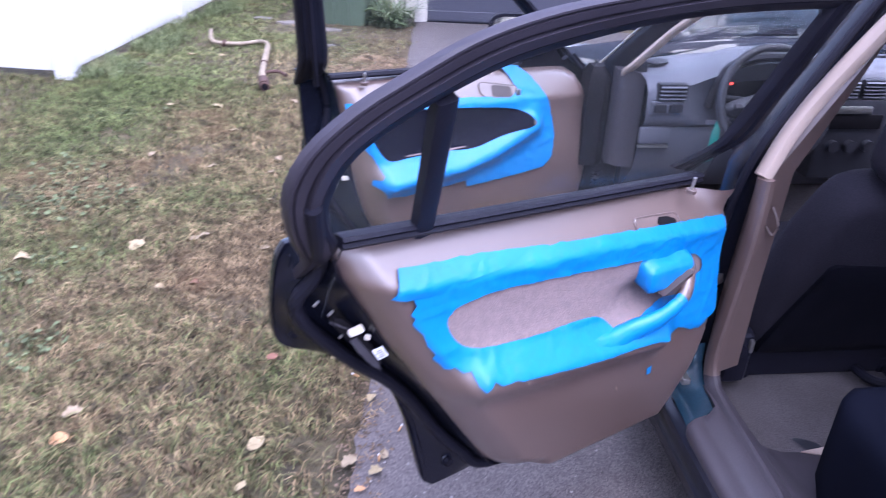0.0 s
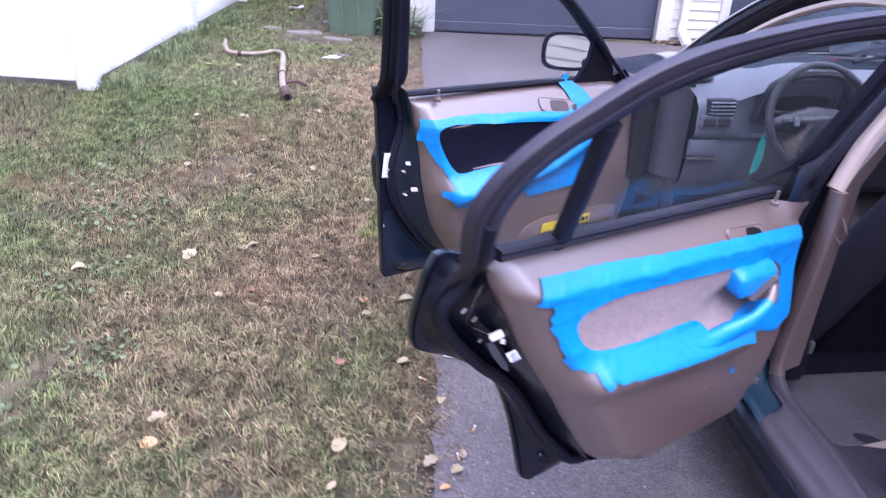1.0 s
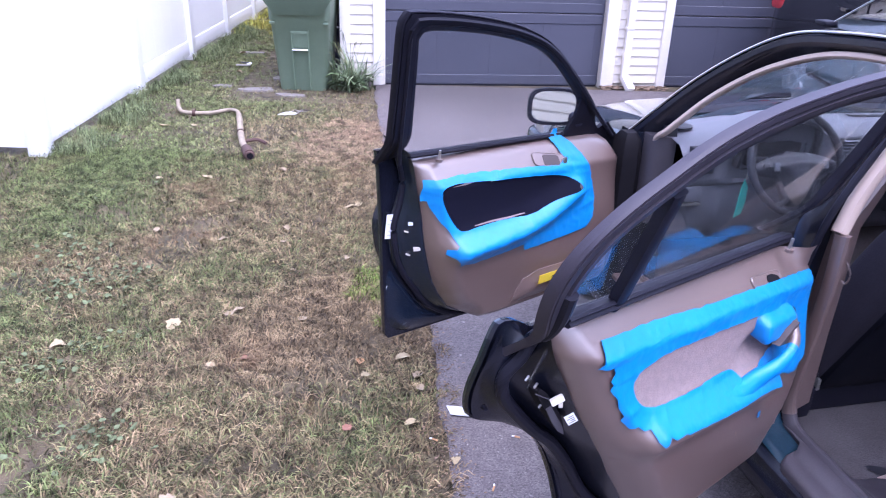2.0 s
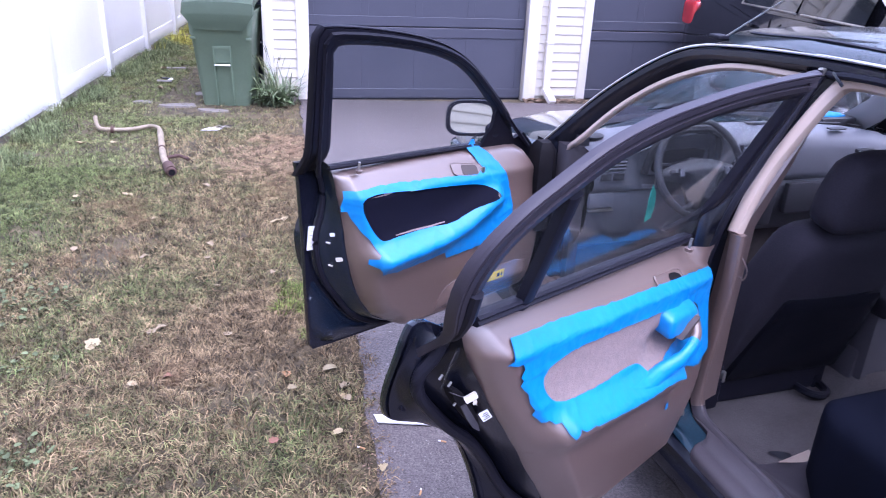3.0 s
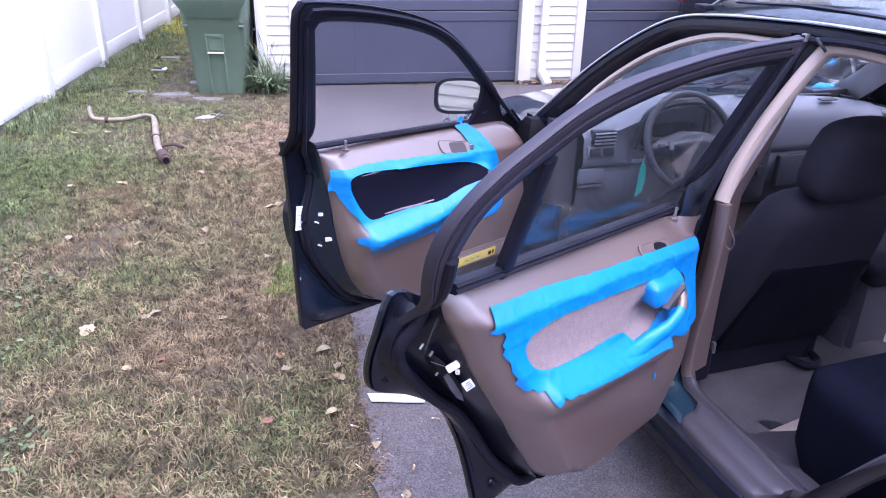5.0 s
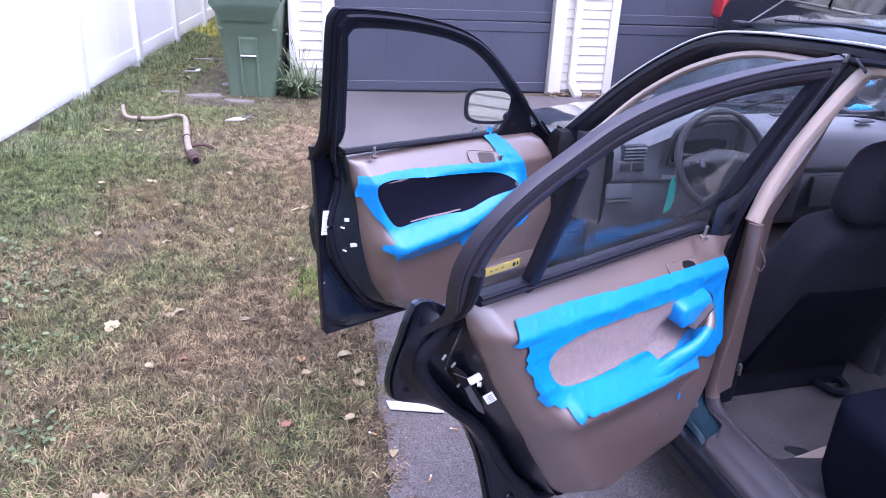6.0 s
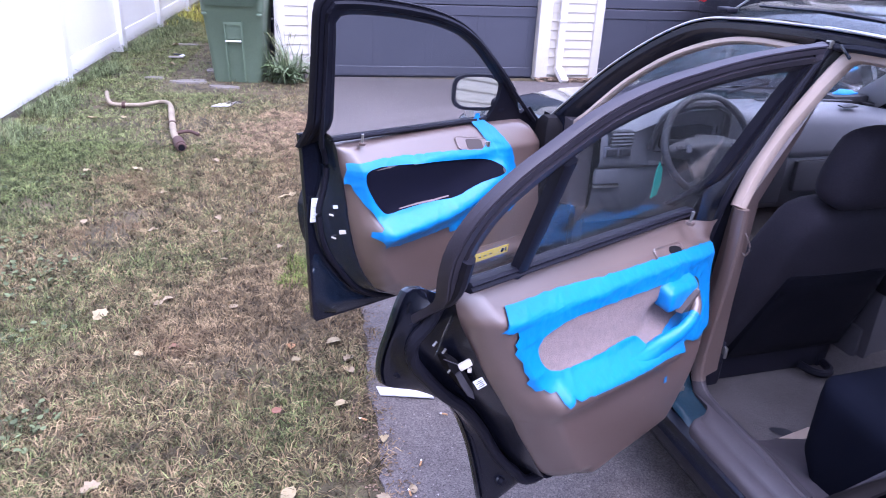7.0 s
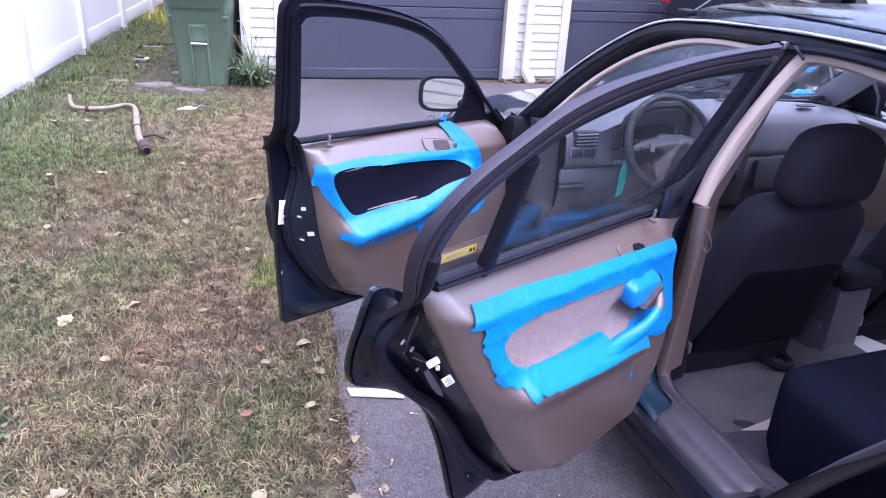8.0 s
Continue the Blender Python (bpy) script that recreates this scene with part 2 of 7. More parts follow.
def patch(outline, holes, res, place, back=None):
    """Fills an outline with small triangles and lays them out by place(x, y, gap to the edge). back: also walls and a rear face, by back(x, y)."""
    from mathutils.geometry import delaunay_2d_cdt
    loops = [outline] + list(holes)
    vs, es = [], []
    for lp in loops:
        dense = []
        for i in range(len(lp)):
            a, b = Vector(lp[i][:2]), Vector(lp[(i + 1) % len(lp)][:2])
            k = max(1, int((b - a).length / res))
            dense += [a.lerp(b, j / k) for j in range(k)]
        s = len(vs)
        vs += dense
        es += [(s + i, s + (i + 1) % len(dense)) for i in range(len(dense))]
    x0, x1 = min(p[0] for p in outline), max(p[0] for p in outline)
    y0, y1 = min(p[1] for p in outline), max(p[1] for p in outline)
    row, y = 0, y0 + res / 2
    while y < y1:
        x = x0 + (res / 2 if row % 2 else 0)
        while x < x1:
            if inside(outline, x, y) and not any(inside(h, x, y) for h in holes) and min(edge_gap(lp, x, y) for lp in loops) > res * 0.45:
                vs.append(Vector((x, y)))
            x += res
        y += res * 0.87
        row += 1
    pts, _, faces = delaunay_2d_cdt(vs, es, [], 0, 1e-6)[:3]
    bm = bmesh.new()
    bv = [bm.verts.new(place(p[0], p[1], edge_gap(outline, p[0], p[1]))) for p in pts]
    for f3 in faces:
        cx, cy = sum(pts[i][0] for i in f3) / len(f3), sum(pts[i][1] for i in f3) / len(f3)
        if inside(outline, cx, cy) and not any(inside(h, cx, cy) for h in holes):
            bm.faces.new([bv[i] for i in f3])
    bmesh.ops.delete(bm, geom=[v for v in bm.verts if not v.link_faces], context="VERTS")
    if back:
        rim = [e for e in bm.edges if len(e.link_faces) == 1]
        flat = {v: p for v, p in zip(bv, pts) if v.is_valid}
        made = {}
        for e in rim:
            for v in e.verts:
                if v not in made:
                    made[v] = bm.verts.new(back(*flat[v]))
        for e in rim:
            a, b = e.verts
            bm.faces.new((a, b, made[b], made[a]))
    return bm


def plate(outline, w0, w1, to, bm=None):
    """A flat slab with the given outline between two depths; to(x, y, w) lays it out."""
    bm = bm or bmesh.new()
    a = [bm.verts.new(to(x, y, w0)) for x, y in outline]
    b = [bm.verts.new(to(x, y, w1)) for x, y in outline]
    bm.faces.new(a), bm.faces.new(list(reversed(b)))
    for i in range(len(a)):
        bm.faces.new((a[i - 1], a[i], b[i], b[i - 1]))
    return bm


# ---- ground ----
def ground_material():
    m = bpy.data.materials.new("dry_lawn_soil")
    m.use_nodes = True
    t, n = m.node_tree, m.node_tree.nodes
    b = n["Principled BSDF"]
    co = n.new("ShaderNodeTexCoord")
    ns = []
    for sc, det in ((0.7, 4), (9, 6), (120, 4)):
        x = n.new("ShaderNodeTexNoise")
        x.inputs["Scale"].default_value, x.inputs["Detail"].default_value = sc, det
        t.links.new(co.outputs["Object"], x.inputs["Vector"])
        ns.append(x)
    r1 = n.new("ShaderNodeValToRGB")
    r1.color_ramp.elements[0].position, r1.color_ramp.elements[1].position = 0.38, 0.62
    r1.color_ramp.elements[0].color, r1.color_ramp.elements[1].color = (0.080, 0.070, 0.040, 1), (0.135, 0.106, 0.064, 1)
    t.links.new(ns[0].outputs["Fac"], r1.inputs[0])
    r2 = n.new("ShaderNodeValToRGB")
    r2.color_ramp.elements[0].position, r2.color_ramp.elements[1].position = 0.35, 0.7
    r2.color_ramp.elements[0].color, r2.color_ramp.elements[1].color = (0.45, 0.42, 0.4, 1), (1.4, 1.35, 1.2, 1)
    t.links.new(ns[1].outputs["Fac"], r2.inputs[0])
    mul = n.new("ShaderNodeMixRGB")
    mul.blend_type, mul.inputs[0].default_value = "MULTIPLY", 1.0
    t.links.new(r1.outputs[0], mul.inputs[1])
    t.links.new(r2.outputs[0], mul.inputs[2])
    t.links.new(mul.outputs[0], b.inputs["Base Color"])
    b.inputs["Roughness"].default_value = 0.95
    bp = n.new("ShaderNodeBump")
    bp.inputs["Strength"].default_value, bp.inputs["Distance"].default_value = 0.8, 0.02
    t.links.new(ns[2].outputs["Fac"], bp.inputs["Height"])
    t.links.new(bp.outputs[0], b.inputs["Normal"])
    return m


def asphalt_material():
    m = bpy.data.materials.new("worn_asphalt")
    m.use_nodes = True
    t, n = m.node_tree, m.node_tree.nodes
    b = n["Principled BSDF"]
    co = n.new("ShaderNodeTexCoord")
    big, mid, vor = n.new("ShaderNodeTexNoise"), n.new("ShaderNodeTexNoise"), n.new("ShaderNodeTexVoronoi")
    big.inputs["Scale"].default_value, big.inputs["Detail"].default_value = 0.9, 6
    mid.inputs["Scale"].default_value, mid.inputs["Detail"].default_value = 28, 6
    vor.inputs["Scale"].default_value = 240
    for x in (big, mid, vor):
        t.links.new(co.outputs["Object"], x.inputs["Vector"])
    r1 = n.new("ShaderNodeValToRGB")
    r1.color_ramp.elements[0].position, r1.color_ramp.elements[1].position = 0.32, 0.7
    r1.color_ramp.elements[0].color, r1.color_ramp.elements[1].color = (0.107, 0.095, 0.092, 1), (0.151, 0.134, 0.130, 1)
    t.links.new(big.outputs["Fac"], r1.inputs[0])
    r2 = n.new("ShaderNodeValToRGB")
    r2.color_ramp.elements[0].position, r2.color_ramp.elements[1].position = 0.3, 0.72
    r2.color_ramp.elements[0].color, r2.color_ramp.elements[1].color = (0.88, 0.88, 0.88, 1), (1.12, 1.12, 1.12, 1)
    t.links.new(mid.outputs["Fac"], r2.inputs[0])
    r3 = n.new("ShaderNodeValToRGB")
    r3.color_ramp.elements[0].position, r3.color_ramp.elements[1].position = 0.0, 1.0
    r3.color_ramp.elements[0].color, r3.color_ramp.elements[1].color = (0.5, 0.5, 0.51, 1), (1.6, 1.55, 1.53, 1)
    t.links.new(vor.outputs["Color"], r3.inputs[0])
    m1, m2 = n.new("ShaderNodeMixRGB"), n.new("ShaderNodeMixRGB")
    for x, a, c in ((m1, r1, r2), (m2, m1, r3)):
        x.blend_type, x.inputs[0].default_value = "MULTIPLY", 1.0
        t.links.new(a.outputs[0], x.inputs[1])
        t.links.new(c.outputs[0], x.inputs[2])
    t.links.new(m2.outputs[0], b.inputs["Base Color"])
    b.inputs["Specular IOR Level"].default_value = 0.2
    gl = n.new("ShaderNodeMapRange")
    gl.inputs[3].default_value, gl.inputs[4].default_value = 0.5, 0.85
    t.links.new(big.outputs["Fac"], gl.inputs[0])
    t.links.new(gl.outputs[0], b.inputs["Roughness"])
    bp = n.new("ShaderNodeBump")
    bp.inputs["Strength"].default_value, bp.inputs["Distance"].default_value = 0.6, 0.004
    t.links.new(vor.outputs["Distance"], bp.inputs["Height"])
    t.links.new(bp.outputs[0], b.inputs["Normal"])
    return m


def blade_material(name, dry, green, bias):
    """Grass blades: dry and green patches over the lawn, each blade a little different."""
    m = bpy.data.materials.new(name)
    m.use_nodes = True
    t, n = m.node_tree, m.node_tree.nodes
    b = n["Principled BSDF"]
    co, geo = n.new("ShaderNodeTexCoord"), n.new("ShaderNodeNewGeometry")
    x, sp = n.new("ShaderNodeTexNoise"), n.new("ShaderNodeSeparateXYZ")
    x.inputs["Scale"].default_value, x.inputs["Detail"].default_value = 1.1, 4
    t.links.new(co.outputs["Object"], x.inputs["Vector"])
    t.links.new(co.outputs["Object"], sp.inputs[0])
    far = n.new("ShaderNodeMapRange")
    far.inputs[1].default_value, far.inputs[2].default_value = -4.1, -2.3
    far.inputs[3].default_value, far.inputs[4].default_value = 0.14, -0.17
    t.links.new(sp.outputs[0], far.inputs[0])
    deep = n.new("ShaderNodeMapRange")
    deep.inputs[1].default_value, deep.inputs[2].default_value = 0.0, 5.0
    deep.inputs[3].default_value, deep.inputs[4].default_value = -0.05, 0.10
    t.links.new(sp.outputs[1], deep.inputs[0])
    # greener towards the camera; the green also stands in for corner darkening
    near = n.new("ShaderNodeMapRange")
    near.inputs[1].default_value, near.inputs[2].default_value = -0.9, 0.9
    near.inputs[3].default_value, near.inputs[4].default_value = 0.19, 0.0
    t.links.new(sp.outputs[1], near.inputs[0])
    own = n.new("ShaderNodeMapRange")
    own.inputs[3].default_value, own.inputs[4].default_value = -0.16 + bias, 0.16 + bias
    t.links.new(geo.outputs["Random Per Island"], own.inputs[0])
    total = None
    for a in (x.outputs["Fac"], far.outputs[0], deep.outputs[0], near.outputs[0], own.outputs[0]):
        if total is None:
            total = a
            continue
        add = n.new("ShaderNodeMath")
        t.links.new(total, add.inputs[0])
        t.links.new(a, add.inputs[1])
        total = add.outputs[0]
    ramp = n.new("ShaderNodeValToRGB")
    e = ramp.color_ramp.elements
    e[0].position, e[1].position = 0.42, 0.66
    e[0].color, e[1].color = (*dry, 1), (*green, 1)
    t.links.new(total, ramp.inputs[0])
    val = n.new("ShaderNodeTexWhiteNoise")
    val.noise_dimensions = "1D"
    t.links.new(geo.outputs["Random Per Island"], val.inputs["W"])
    br = n.new("ShaderNodeMapRange")
    br.inputs[3].default_value, br.inputs[4].default_value = 0.16, 1.68
    t.links.new(val.outputs["Value"], br.inputs[0])
    mul = n.new("ShaderNodeMixRGB")
    mul.blend_type, mul.inputs[0].default_value = "MULTIPLY", 1.0
    t.links.new(ramp.outputs[0], mul.inputs[1])
    t.links.new(br.outputs[0], mul.inputs[2])
    t.links.new(mul.outputs[0], b.inputs["Base Color"])
    # tuft-sized noise lightens and darkens the blades, and russet dead patches
    tuft, dead = n.new("ShaderNodeTexNoise"), n.new("ShaderNodeTexNoise")
    tuft.inputs["Scale"].default_value, tuft.inputs["Detail"].default_value = 13.0, 3.0
    dead.inputs["Scale"].default_value, dead.inputs["Detail"].default_value = 2.6, 4.0
    for q in (tuft, dead):
        t.links.new(co.outputs["Object"], q.inputs["Vector"])
    tr, dr, tm, dm = n.new("ShaderNodeMapRange"), n.new("ShaderNodeMapRange"), n.new("ShaderNodeMixRGB"), n.new("ShaderNodeMixRGB")
    tr.inputs[1].default_value, tr.inputs[2].default_value, tr.inputs[3].default_value, tr.inputs[4].default_value = 0.32, 0.68, 0.50, 1.52
    dr.inputs[1].default_value, dr.inputs[2].default_value, dr.inputs[3].default_value, dr.inputs[4].default_value = 0.56, 0.74, 0.0, 0.55
    t.links.new(tuft.outputs["Fac"], tr.inputs[0])
    t.links.new(dead.outputs["Fac"], dr.inputs[0])
    tm.blend_type, tm.inputs[0].default_value = "MULTIPLY", 1.0
    t.links.new(mul.outputs[0], tm.inputs[1])
    t.links.new(tr.outputs[0], tm.inputs[2])
    t.links.new(dr.outputs[0], dm.inputs[0])
    t.links.new(tm.outputs[0], dm.inputs[1])
    dm.inputs[2].default_value = (0.185, 0.115, 0.062, 1)
    t.links.new(dm.outputs[0], b.inputs["Base Color"])
    b.inputs["Roughness"].default_value, b.inputs["Specular IOR Level"].default_value = 0.85, 0.2
    return m


LAWN, ASPHALT = ground_material(), asphalt_material()
LUSH = blade_material("far_lawn_blade", (0.250, 0.190, 0.105), (0.150, 0.172, 0.066), 0.03)
BLADE = blade_material("lawn_blade", (0.190, 0.139, 0.076), (0.108, 0.130, 0.046), 0.03)
bm = bmesh.new()
bmesh.ops.create_grid(bm, x_segments=40, y_segments=40, size=400)
tagged(part("ground", bm, LAWN), "dry patchy lawn soil reaching to the horizon", "ground", kind="structure")

# the drive's left edge, a little crooked
EDGE = [(-1.62, -9.0), (-1.72, -4.0), (-1.80, -1.6), (-1.85, -0.3), (-1.90, 0.15), (-1.905, 0.45), (-1.94, 0.9), (-2.03, 1.7), (-2.16, 2.6), (-2.30, 3.7), (-2.38, 4.5), (-2.44, 5.0), (-2.47, 5.6)]


def edge_x(y):
    for (x0, y0), (x1, y1) in zip(EDGE, EDGE[1:]):
        if y0 <= y <= y1:
            return lerp(x0, x1, (y - y0) / (y1 - y0))
    return EDGE[0][0] if y < EDGE[0][1] else EDGE[-1][0]


def ragged_edge(y):
    return edge_x(y) + 0.022 * noise.noise((y * 5, 1.3, 0)) + 0.012 * noise.noise((y * 19, 7.1, 0))


ys = [-9 + 0.04 * i for i in range(int(14.62 / 0.04))]
left = [(ragged_edge(y), y) for y in ys]
rows = [[(x, y, -0.02) for x, y in left], [(x, y, 0.010) for x, y in left], [(x + 0.02, y, 0.016) for x, y in left], [(1.0, y, 0.022) for x, y in left], [(7.0, y, 0.016) for x, y in left]]
tagged(part("road", grid(rows), ASPHALT), "worn grey asphalt driveway with a crumbling lawn edge", "driveway", kind="structure")


def blades(name, count, zone, size, lean, material, label, keep=None, base=0.0):
    """Many thin bent blades in one mesh."""
    rng = np.random.default_rng(len(name) * 7 + count)
    x0, y0, x1, y1 = zone
    X, Y = rng.uniform(x0, x1, count), rng.uniform(y0, y1, count)
    if keep:
        ok = np.array([keep(a, c) for a, c in zip(X, Y)])
        X, Y = X[ok], Y[ok]
    k = len(X)
    # tufts: neighbouring blades lean much the same way
    a = np.array([9.0 * noise.noise((p * 7, q * 7, 11)) + 5.0 * noise.noise((p * 19, q * 19, 4)) for p, q in zip(X, Y)]) + rng.normal(0, 0.8, k)
    L = rng.uniform(*size, k)
    w, tl = rng.uniform(0.0010, 0.0028, k), rng.uniform(*lean, k)
    dx, dy = np.cos(a), np.sin(a)
    twist = rng.uniform(-0.7, 0.7, k)
    px, py = np.cos(a + 1.57 + twist), np.sin(a + 1.57 + twist)
    mid, end = 0.55 * L, L
    zm, ze = base + mid * np.cos(tl * 0.6), base + np.maximum(0.004, 0.75 * end * np.cos(tl))
    rm, re = mid * np.sin(tl * 0.6), end * np.sin(tl)
    V = np.empty((k, 5, 3))
    for i, (r, z, s) in enumerate(((0, base - 0.002, -1), (0, base - 0.002, 1), (rm, zm, 0.8), (rm, zm, -0.8))):
        V[:, i, 0], V[:, i, 1], V[:, i, 2] = X + dx * r + px * w * s, Y + dy * r + py * w * s, z
    V[:, 4, 0], V[:, 4, 1], V[:, 4, 2] = X + dx * re, Y + dy * re, ze
    I = np.arange(k)[:, None] * 5
    faces = np.concatenate([I + [0, 1, 2], I + [0, 2, 3], I + [3, 2, 4]]).tolist()
    me = bpy.data.meshes.new(name)
    me.from_pydata(V.reshape(-1, 3).tolist(), [], faces)
    me.materials.append(material)
    return tagged(new(name, me), label, "grass", kind="stuff")


def on_lawn(x, y):
    e = edge_x(y)
    return x < e - 0.02 or (x < e + 0.06 and noise.noise((x * 14, y * 14, 2)) > 4.0 * max(0, x - e))


def thin_lawn(x, y):
    if not on_lawn(x, y):
        return False
    bare = noise.noise((x * 2.3, y * 2.3, 5)) + 0.45 * noise.noise((x * 8, y * 8, 3))
    verge = 0.28 * max(0.0, 1 - (edge_x(y) - x) / 0.16)
    return random.random() < 0.66 - verge - 0.75 * bare - 0.35 * noise.noise((x * 22, y * 22, 8)) and not (x > -3.8 and y > 4.75 and random.random() < 0.8)


blades("dry_grass", 330000, (-4.55, -1.7, -1.8, 3.2), (0.022, 0.080), (0.95, 1.56), BLADE, "dry straw-coloured mown grass of the lawn", thin_lawn)
blades("lawn_grass", 170000, (-4.55, 3.2, -2.2, 9.5), (0.020, 0.066), (0.95, 1.54), LUSH, "patchy green and straw-coloured mown grass by the fence", lambda x, y: (y < 5.4 or x < -3.0) and thin_lawn(x, y))
blades("side_grass", 90000, (-7.5, -1.7, -4.55, 3.04), (0.03, 0.075), (0.4, 1.45), BLADE, "dry mown grass beside the fence corner", lambda x, y: random.random() < 0.7)
blades("back_grass", 110000, (-8.5, -8.0, -1.5, -1.7), (0.05, 0.11), (0.8, 1.5), BLADE, "dry mown grass running down towards the street", on_lawn)
TALL = blade_material("fence_weed_blade", (0.245, 0.250, 0.125), (0.170, 0.205, 0.092), 0.06)
# yellow blade colours stand in for sunlight falling on the far grass
SUNNY = blade_material("sunlit_grass_blade", (0.56, 0.46, 0.09), (0.40, 0.40, 0.08), 0.0)
blades("yellow_grass", 15000, (-4.56, 8.4, -3.3, 13.5), (0.06, 0.20), (0.2, 1.1), SUNNY, "far grass along the fence, coloured yellow as if sunlit", lambda x, y: noise.noise((x * 2, y * 2, 6)) > -0.2)
blades("fence_weeds", 36000, (-4.545, 3.0, -4.15, 9.0), (0.04, 0.18), (0.2, 1.3), TALL, "taller green weeds along the foot of the fence", lambda x, y: noise.noise((y * 2.6, x * 2, 4)) > -0.08 and random.random() < ((-4.13 - x) / 0.42) ** 1.8)

STRAW = blade_material("dead_straw_blade", (0.265, 0.185, 0.115), (0.235, 0.175, 0.105), -0.1)
blades("dead_grass", 16000, (-3.0, 2.7, -2.15, 4.2), (0.02, 0.07), (1.1, 1.56), STRAW, "dead straw-coloured grass in a worn patch of the lawn", lambda x, y: on_lawn(x, y) and ((x + 2.55) / 0.40) ** 2 + ((y - 3.5) / 0.62) ** 2 < 0.9 + 1.2 * noise.noise((x * 5, y * 5, 9)))
TUFT = blade_material("green_tuft_blade", (0.17, 0.20, 0.05), (0.12, 0.18, 0.035), 0.2)
blades("green_tuft", 2600, (-2.30, 0.80, -1.97, 1.45), (0.03, 0.10), (0.3, 1.3), TUFT, "bright green grass tufts at the edge of the drive", lambda x, y: x < edge_x(y) and noise.noise((x * 6, y * 6, 9)) > -0.05)
CRUMB = mat("brown_leaf_crumbs", (0.17, 0.12, 0.082), 0.85, 0, 0.3, 30, 200, 0.2, spec=0.2, island=0.6)
bm = bmesh.new()
rng = random.Random(21)
for k in range(3600):
    y = rng.uniform(-1.3, 3.6)
    x = edge_x(y) + rng.gauss(-0.01, 0.045)
    s, a = rng.uniform(0.002, 0.008), rng.uniform(0, 6.28)
    z = (0.017 if x > edge_x(y) else 0.004) + rng.uniform(0.001, 0.006)
    v = [bm.verts.new((x + s * math.cos(a + q) * rng.uniform(0.4, 1.4), y + s * math.sin(a + q) * rng.uniform(0.3, 1.0), z + rng.uniform(0, 0.003))) for q in (0, 1.6, 3.2, 4.7)]
    top = bm.verts.new((x, y, z + 0.004))
    for i in range(4):
        bm.faces.new((v[i - 1], v[i], top))
tagged(part("leaf_crumbs", bm, CRUMB), "brown crumbled leaves and dirt along the edge of the drive", "litter", kind="stuff")

# ---- fence ----
FX = -4.62
fence = thing("fence", Matrix.Identity(4), "white vinyl privacy fence with square capped posts", "fence")
POSTS = [3.08, 4.98, 6.66, 8.30, 9.98, 11.66, 13.34, 15.02]


def fence_panel(a, b, along_x=False):
    """One vinyl bay: rails and tongued boards."""
    root = new("bay")
    root.parent, root.matrix_local = fence, Matrix.Translation(a)
    L = (Vector(b) - Vector(a)).length
    m = Matrix.Identity(4) if along_x else pose(0, 0, 0, 0, 0, 90)
    part("bottom_rail", moved(box(0.055, -0.022, 0.05, L - 0.055, 0.022, 0.21, 0.006), m), VINYL, root)
    part("top_rail", moved(box(0.055, -0.022, 1.62, L - 0.055, 0.022, 1.76, 0.006), m), VINYL, root)
    k = max(1, round((L - 0.11) / 0.28))
    w = (L - 0.11) / k
    for i in range(k):
        part("board", moved(box(0.055 + i * w + 0.0002, -0.011, 0.20, 0.055 + (i + 1) * w - 0.0002, 0.011, 1.63, 0.0006, seg=1), m), VINYL, root)
    return root


def fence_post(x, y):
    root = part("post", box(-0.064, -0.064, -0.05, 0.064, 0.064, 1.80, 0.006), VINYL, fence, at=Matrix.Translation((x, y, 0)))
    bm = box(-0.072, -0.072, 1.80, 0.072, 0.072, 1.825, 0.004)
    bmesh.ops.create_cone(bm, cap_ends=True, segments=4, radius1=0.10, radius2=0.01, depth=0.05, matrix=Matrix.Translation((0, 0, 1.85)) @ pose(0, 0, 0, 0, 0, 45))
    part("cap", bm, VINYL, root)


for y in POSTS:
    fence_post(FX, y)
for y0, y1 in zip(POSTS, POSTS[1:]):
    fence_panel((FX, y0, 0), (FX, y1, 0))
for x0, x1 in ((-8.42, -6.52), (-6.52, FX)):
    fence_panel((x0, POSTS[0], 0), (x1, POSTS[0], 0), True)
    fence_post(x0, POSTS[0])

# ---- garage ----
GM = pose(-0.16, 5.72, 0, 0, 0, 5)


garage = thing("garage", GM, "white vinyl-sided garage with two dark doors", "garage")
walls = ((-2.63, -2.24), (-0.01, 0.67), (2.91, 3.4))
for x0, x1 in walls:
    part("wall", box(x0, 0.03, -0.05, x1, 0.20, 2.2), SIDING, garage)
part("wall", box(-2.63, 0.03, 2.2, 3.4, 0.20, 2.75), SIDING, garage, "siding wall over the doors")
part("wall", box(-2.63, 0.20, -0.05, -2.45, 6.5, 2.75), SIDING, garage, "long side wall facing the fence")
part("wall", box(3.22, 0.20, -0.05, 3.4, 6.5, 2.75), SIDING, garage)
part("wall", box(-2.45, 6.3, -0.05, 3.22, 6.5, 2.75), SIDING, garage)
part("foundation", box(-2.64, 0.0, -0.05, -2.25, 0.03, 0.05, 0.004), STONE, garage)
bm = bmesh.new()
for s in (1, -1):
    grid([[(0.385 - s * 3.3, -0.4, 2.72), (0.385 - s * 3.3, 6.8, 2.72)], [(0.385, -0.4, 4.1), (0.385, 6.8, 4.1)], [(0.385, -0.4, 4.2), (0.385, 6.8, 4.2)], [(0.385 - s * 3.3, -0.4, 2.82), (0.385 - s * 3.3, 6.8, 2.82)]], bm)
part("roof", bm, SHINGLE, garage)
bm = plate([(-2.63, 2.75), (3.4, 2.75), (0.385, 4.05)], 0.05, 0.18, lambda x, y, w: (x, w, y))
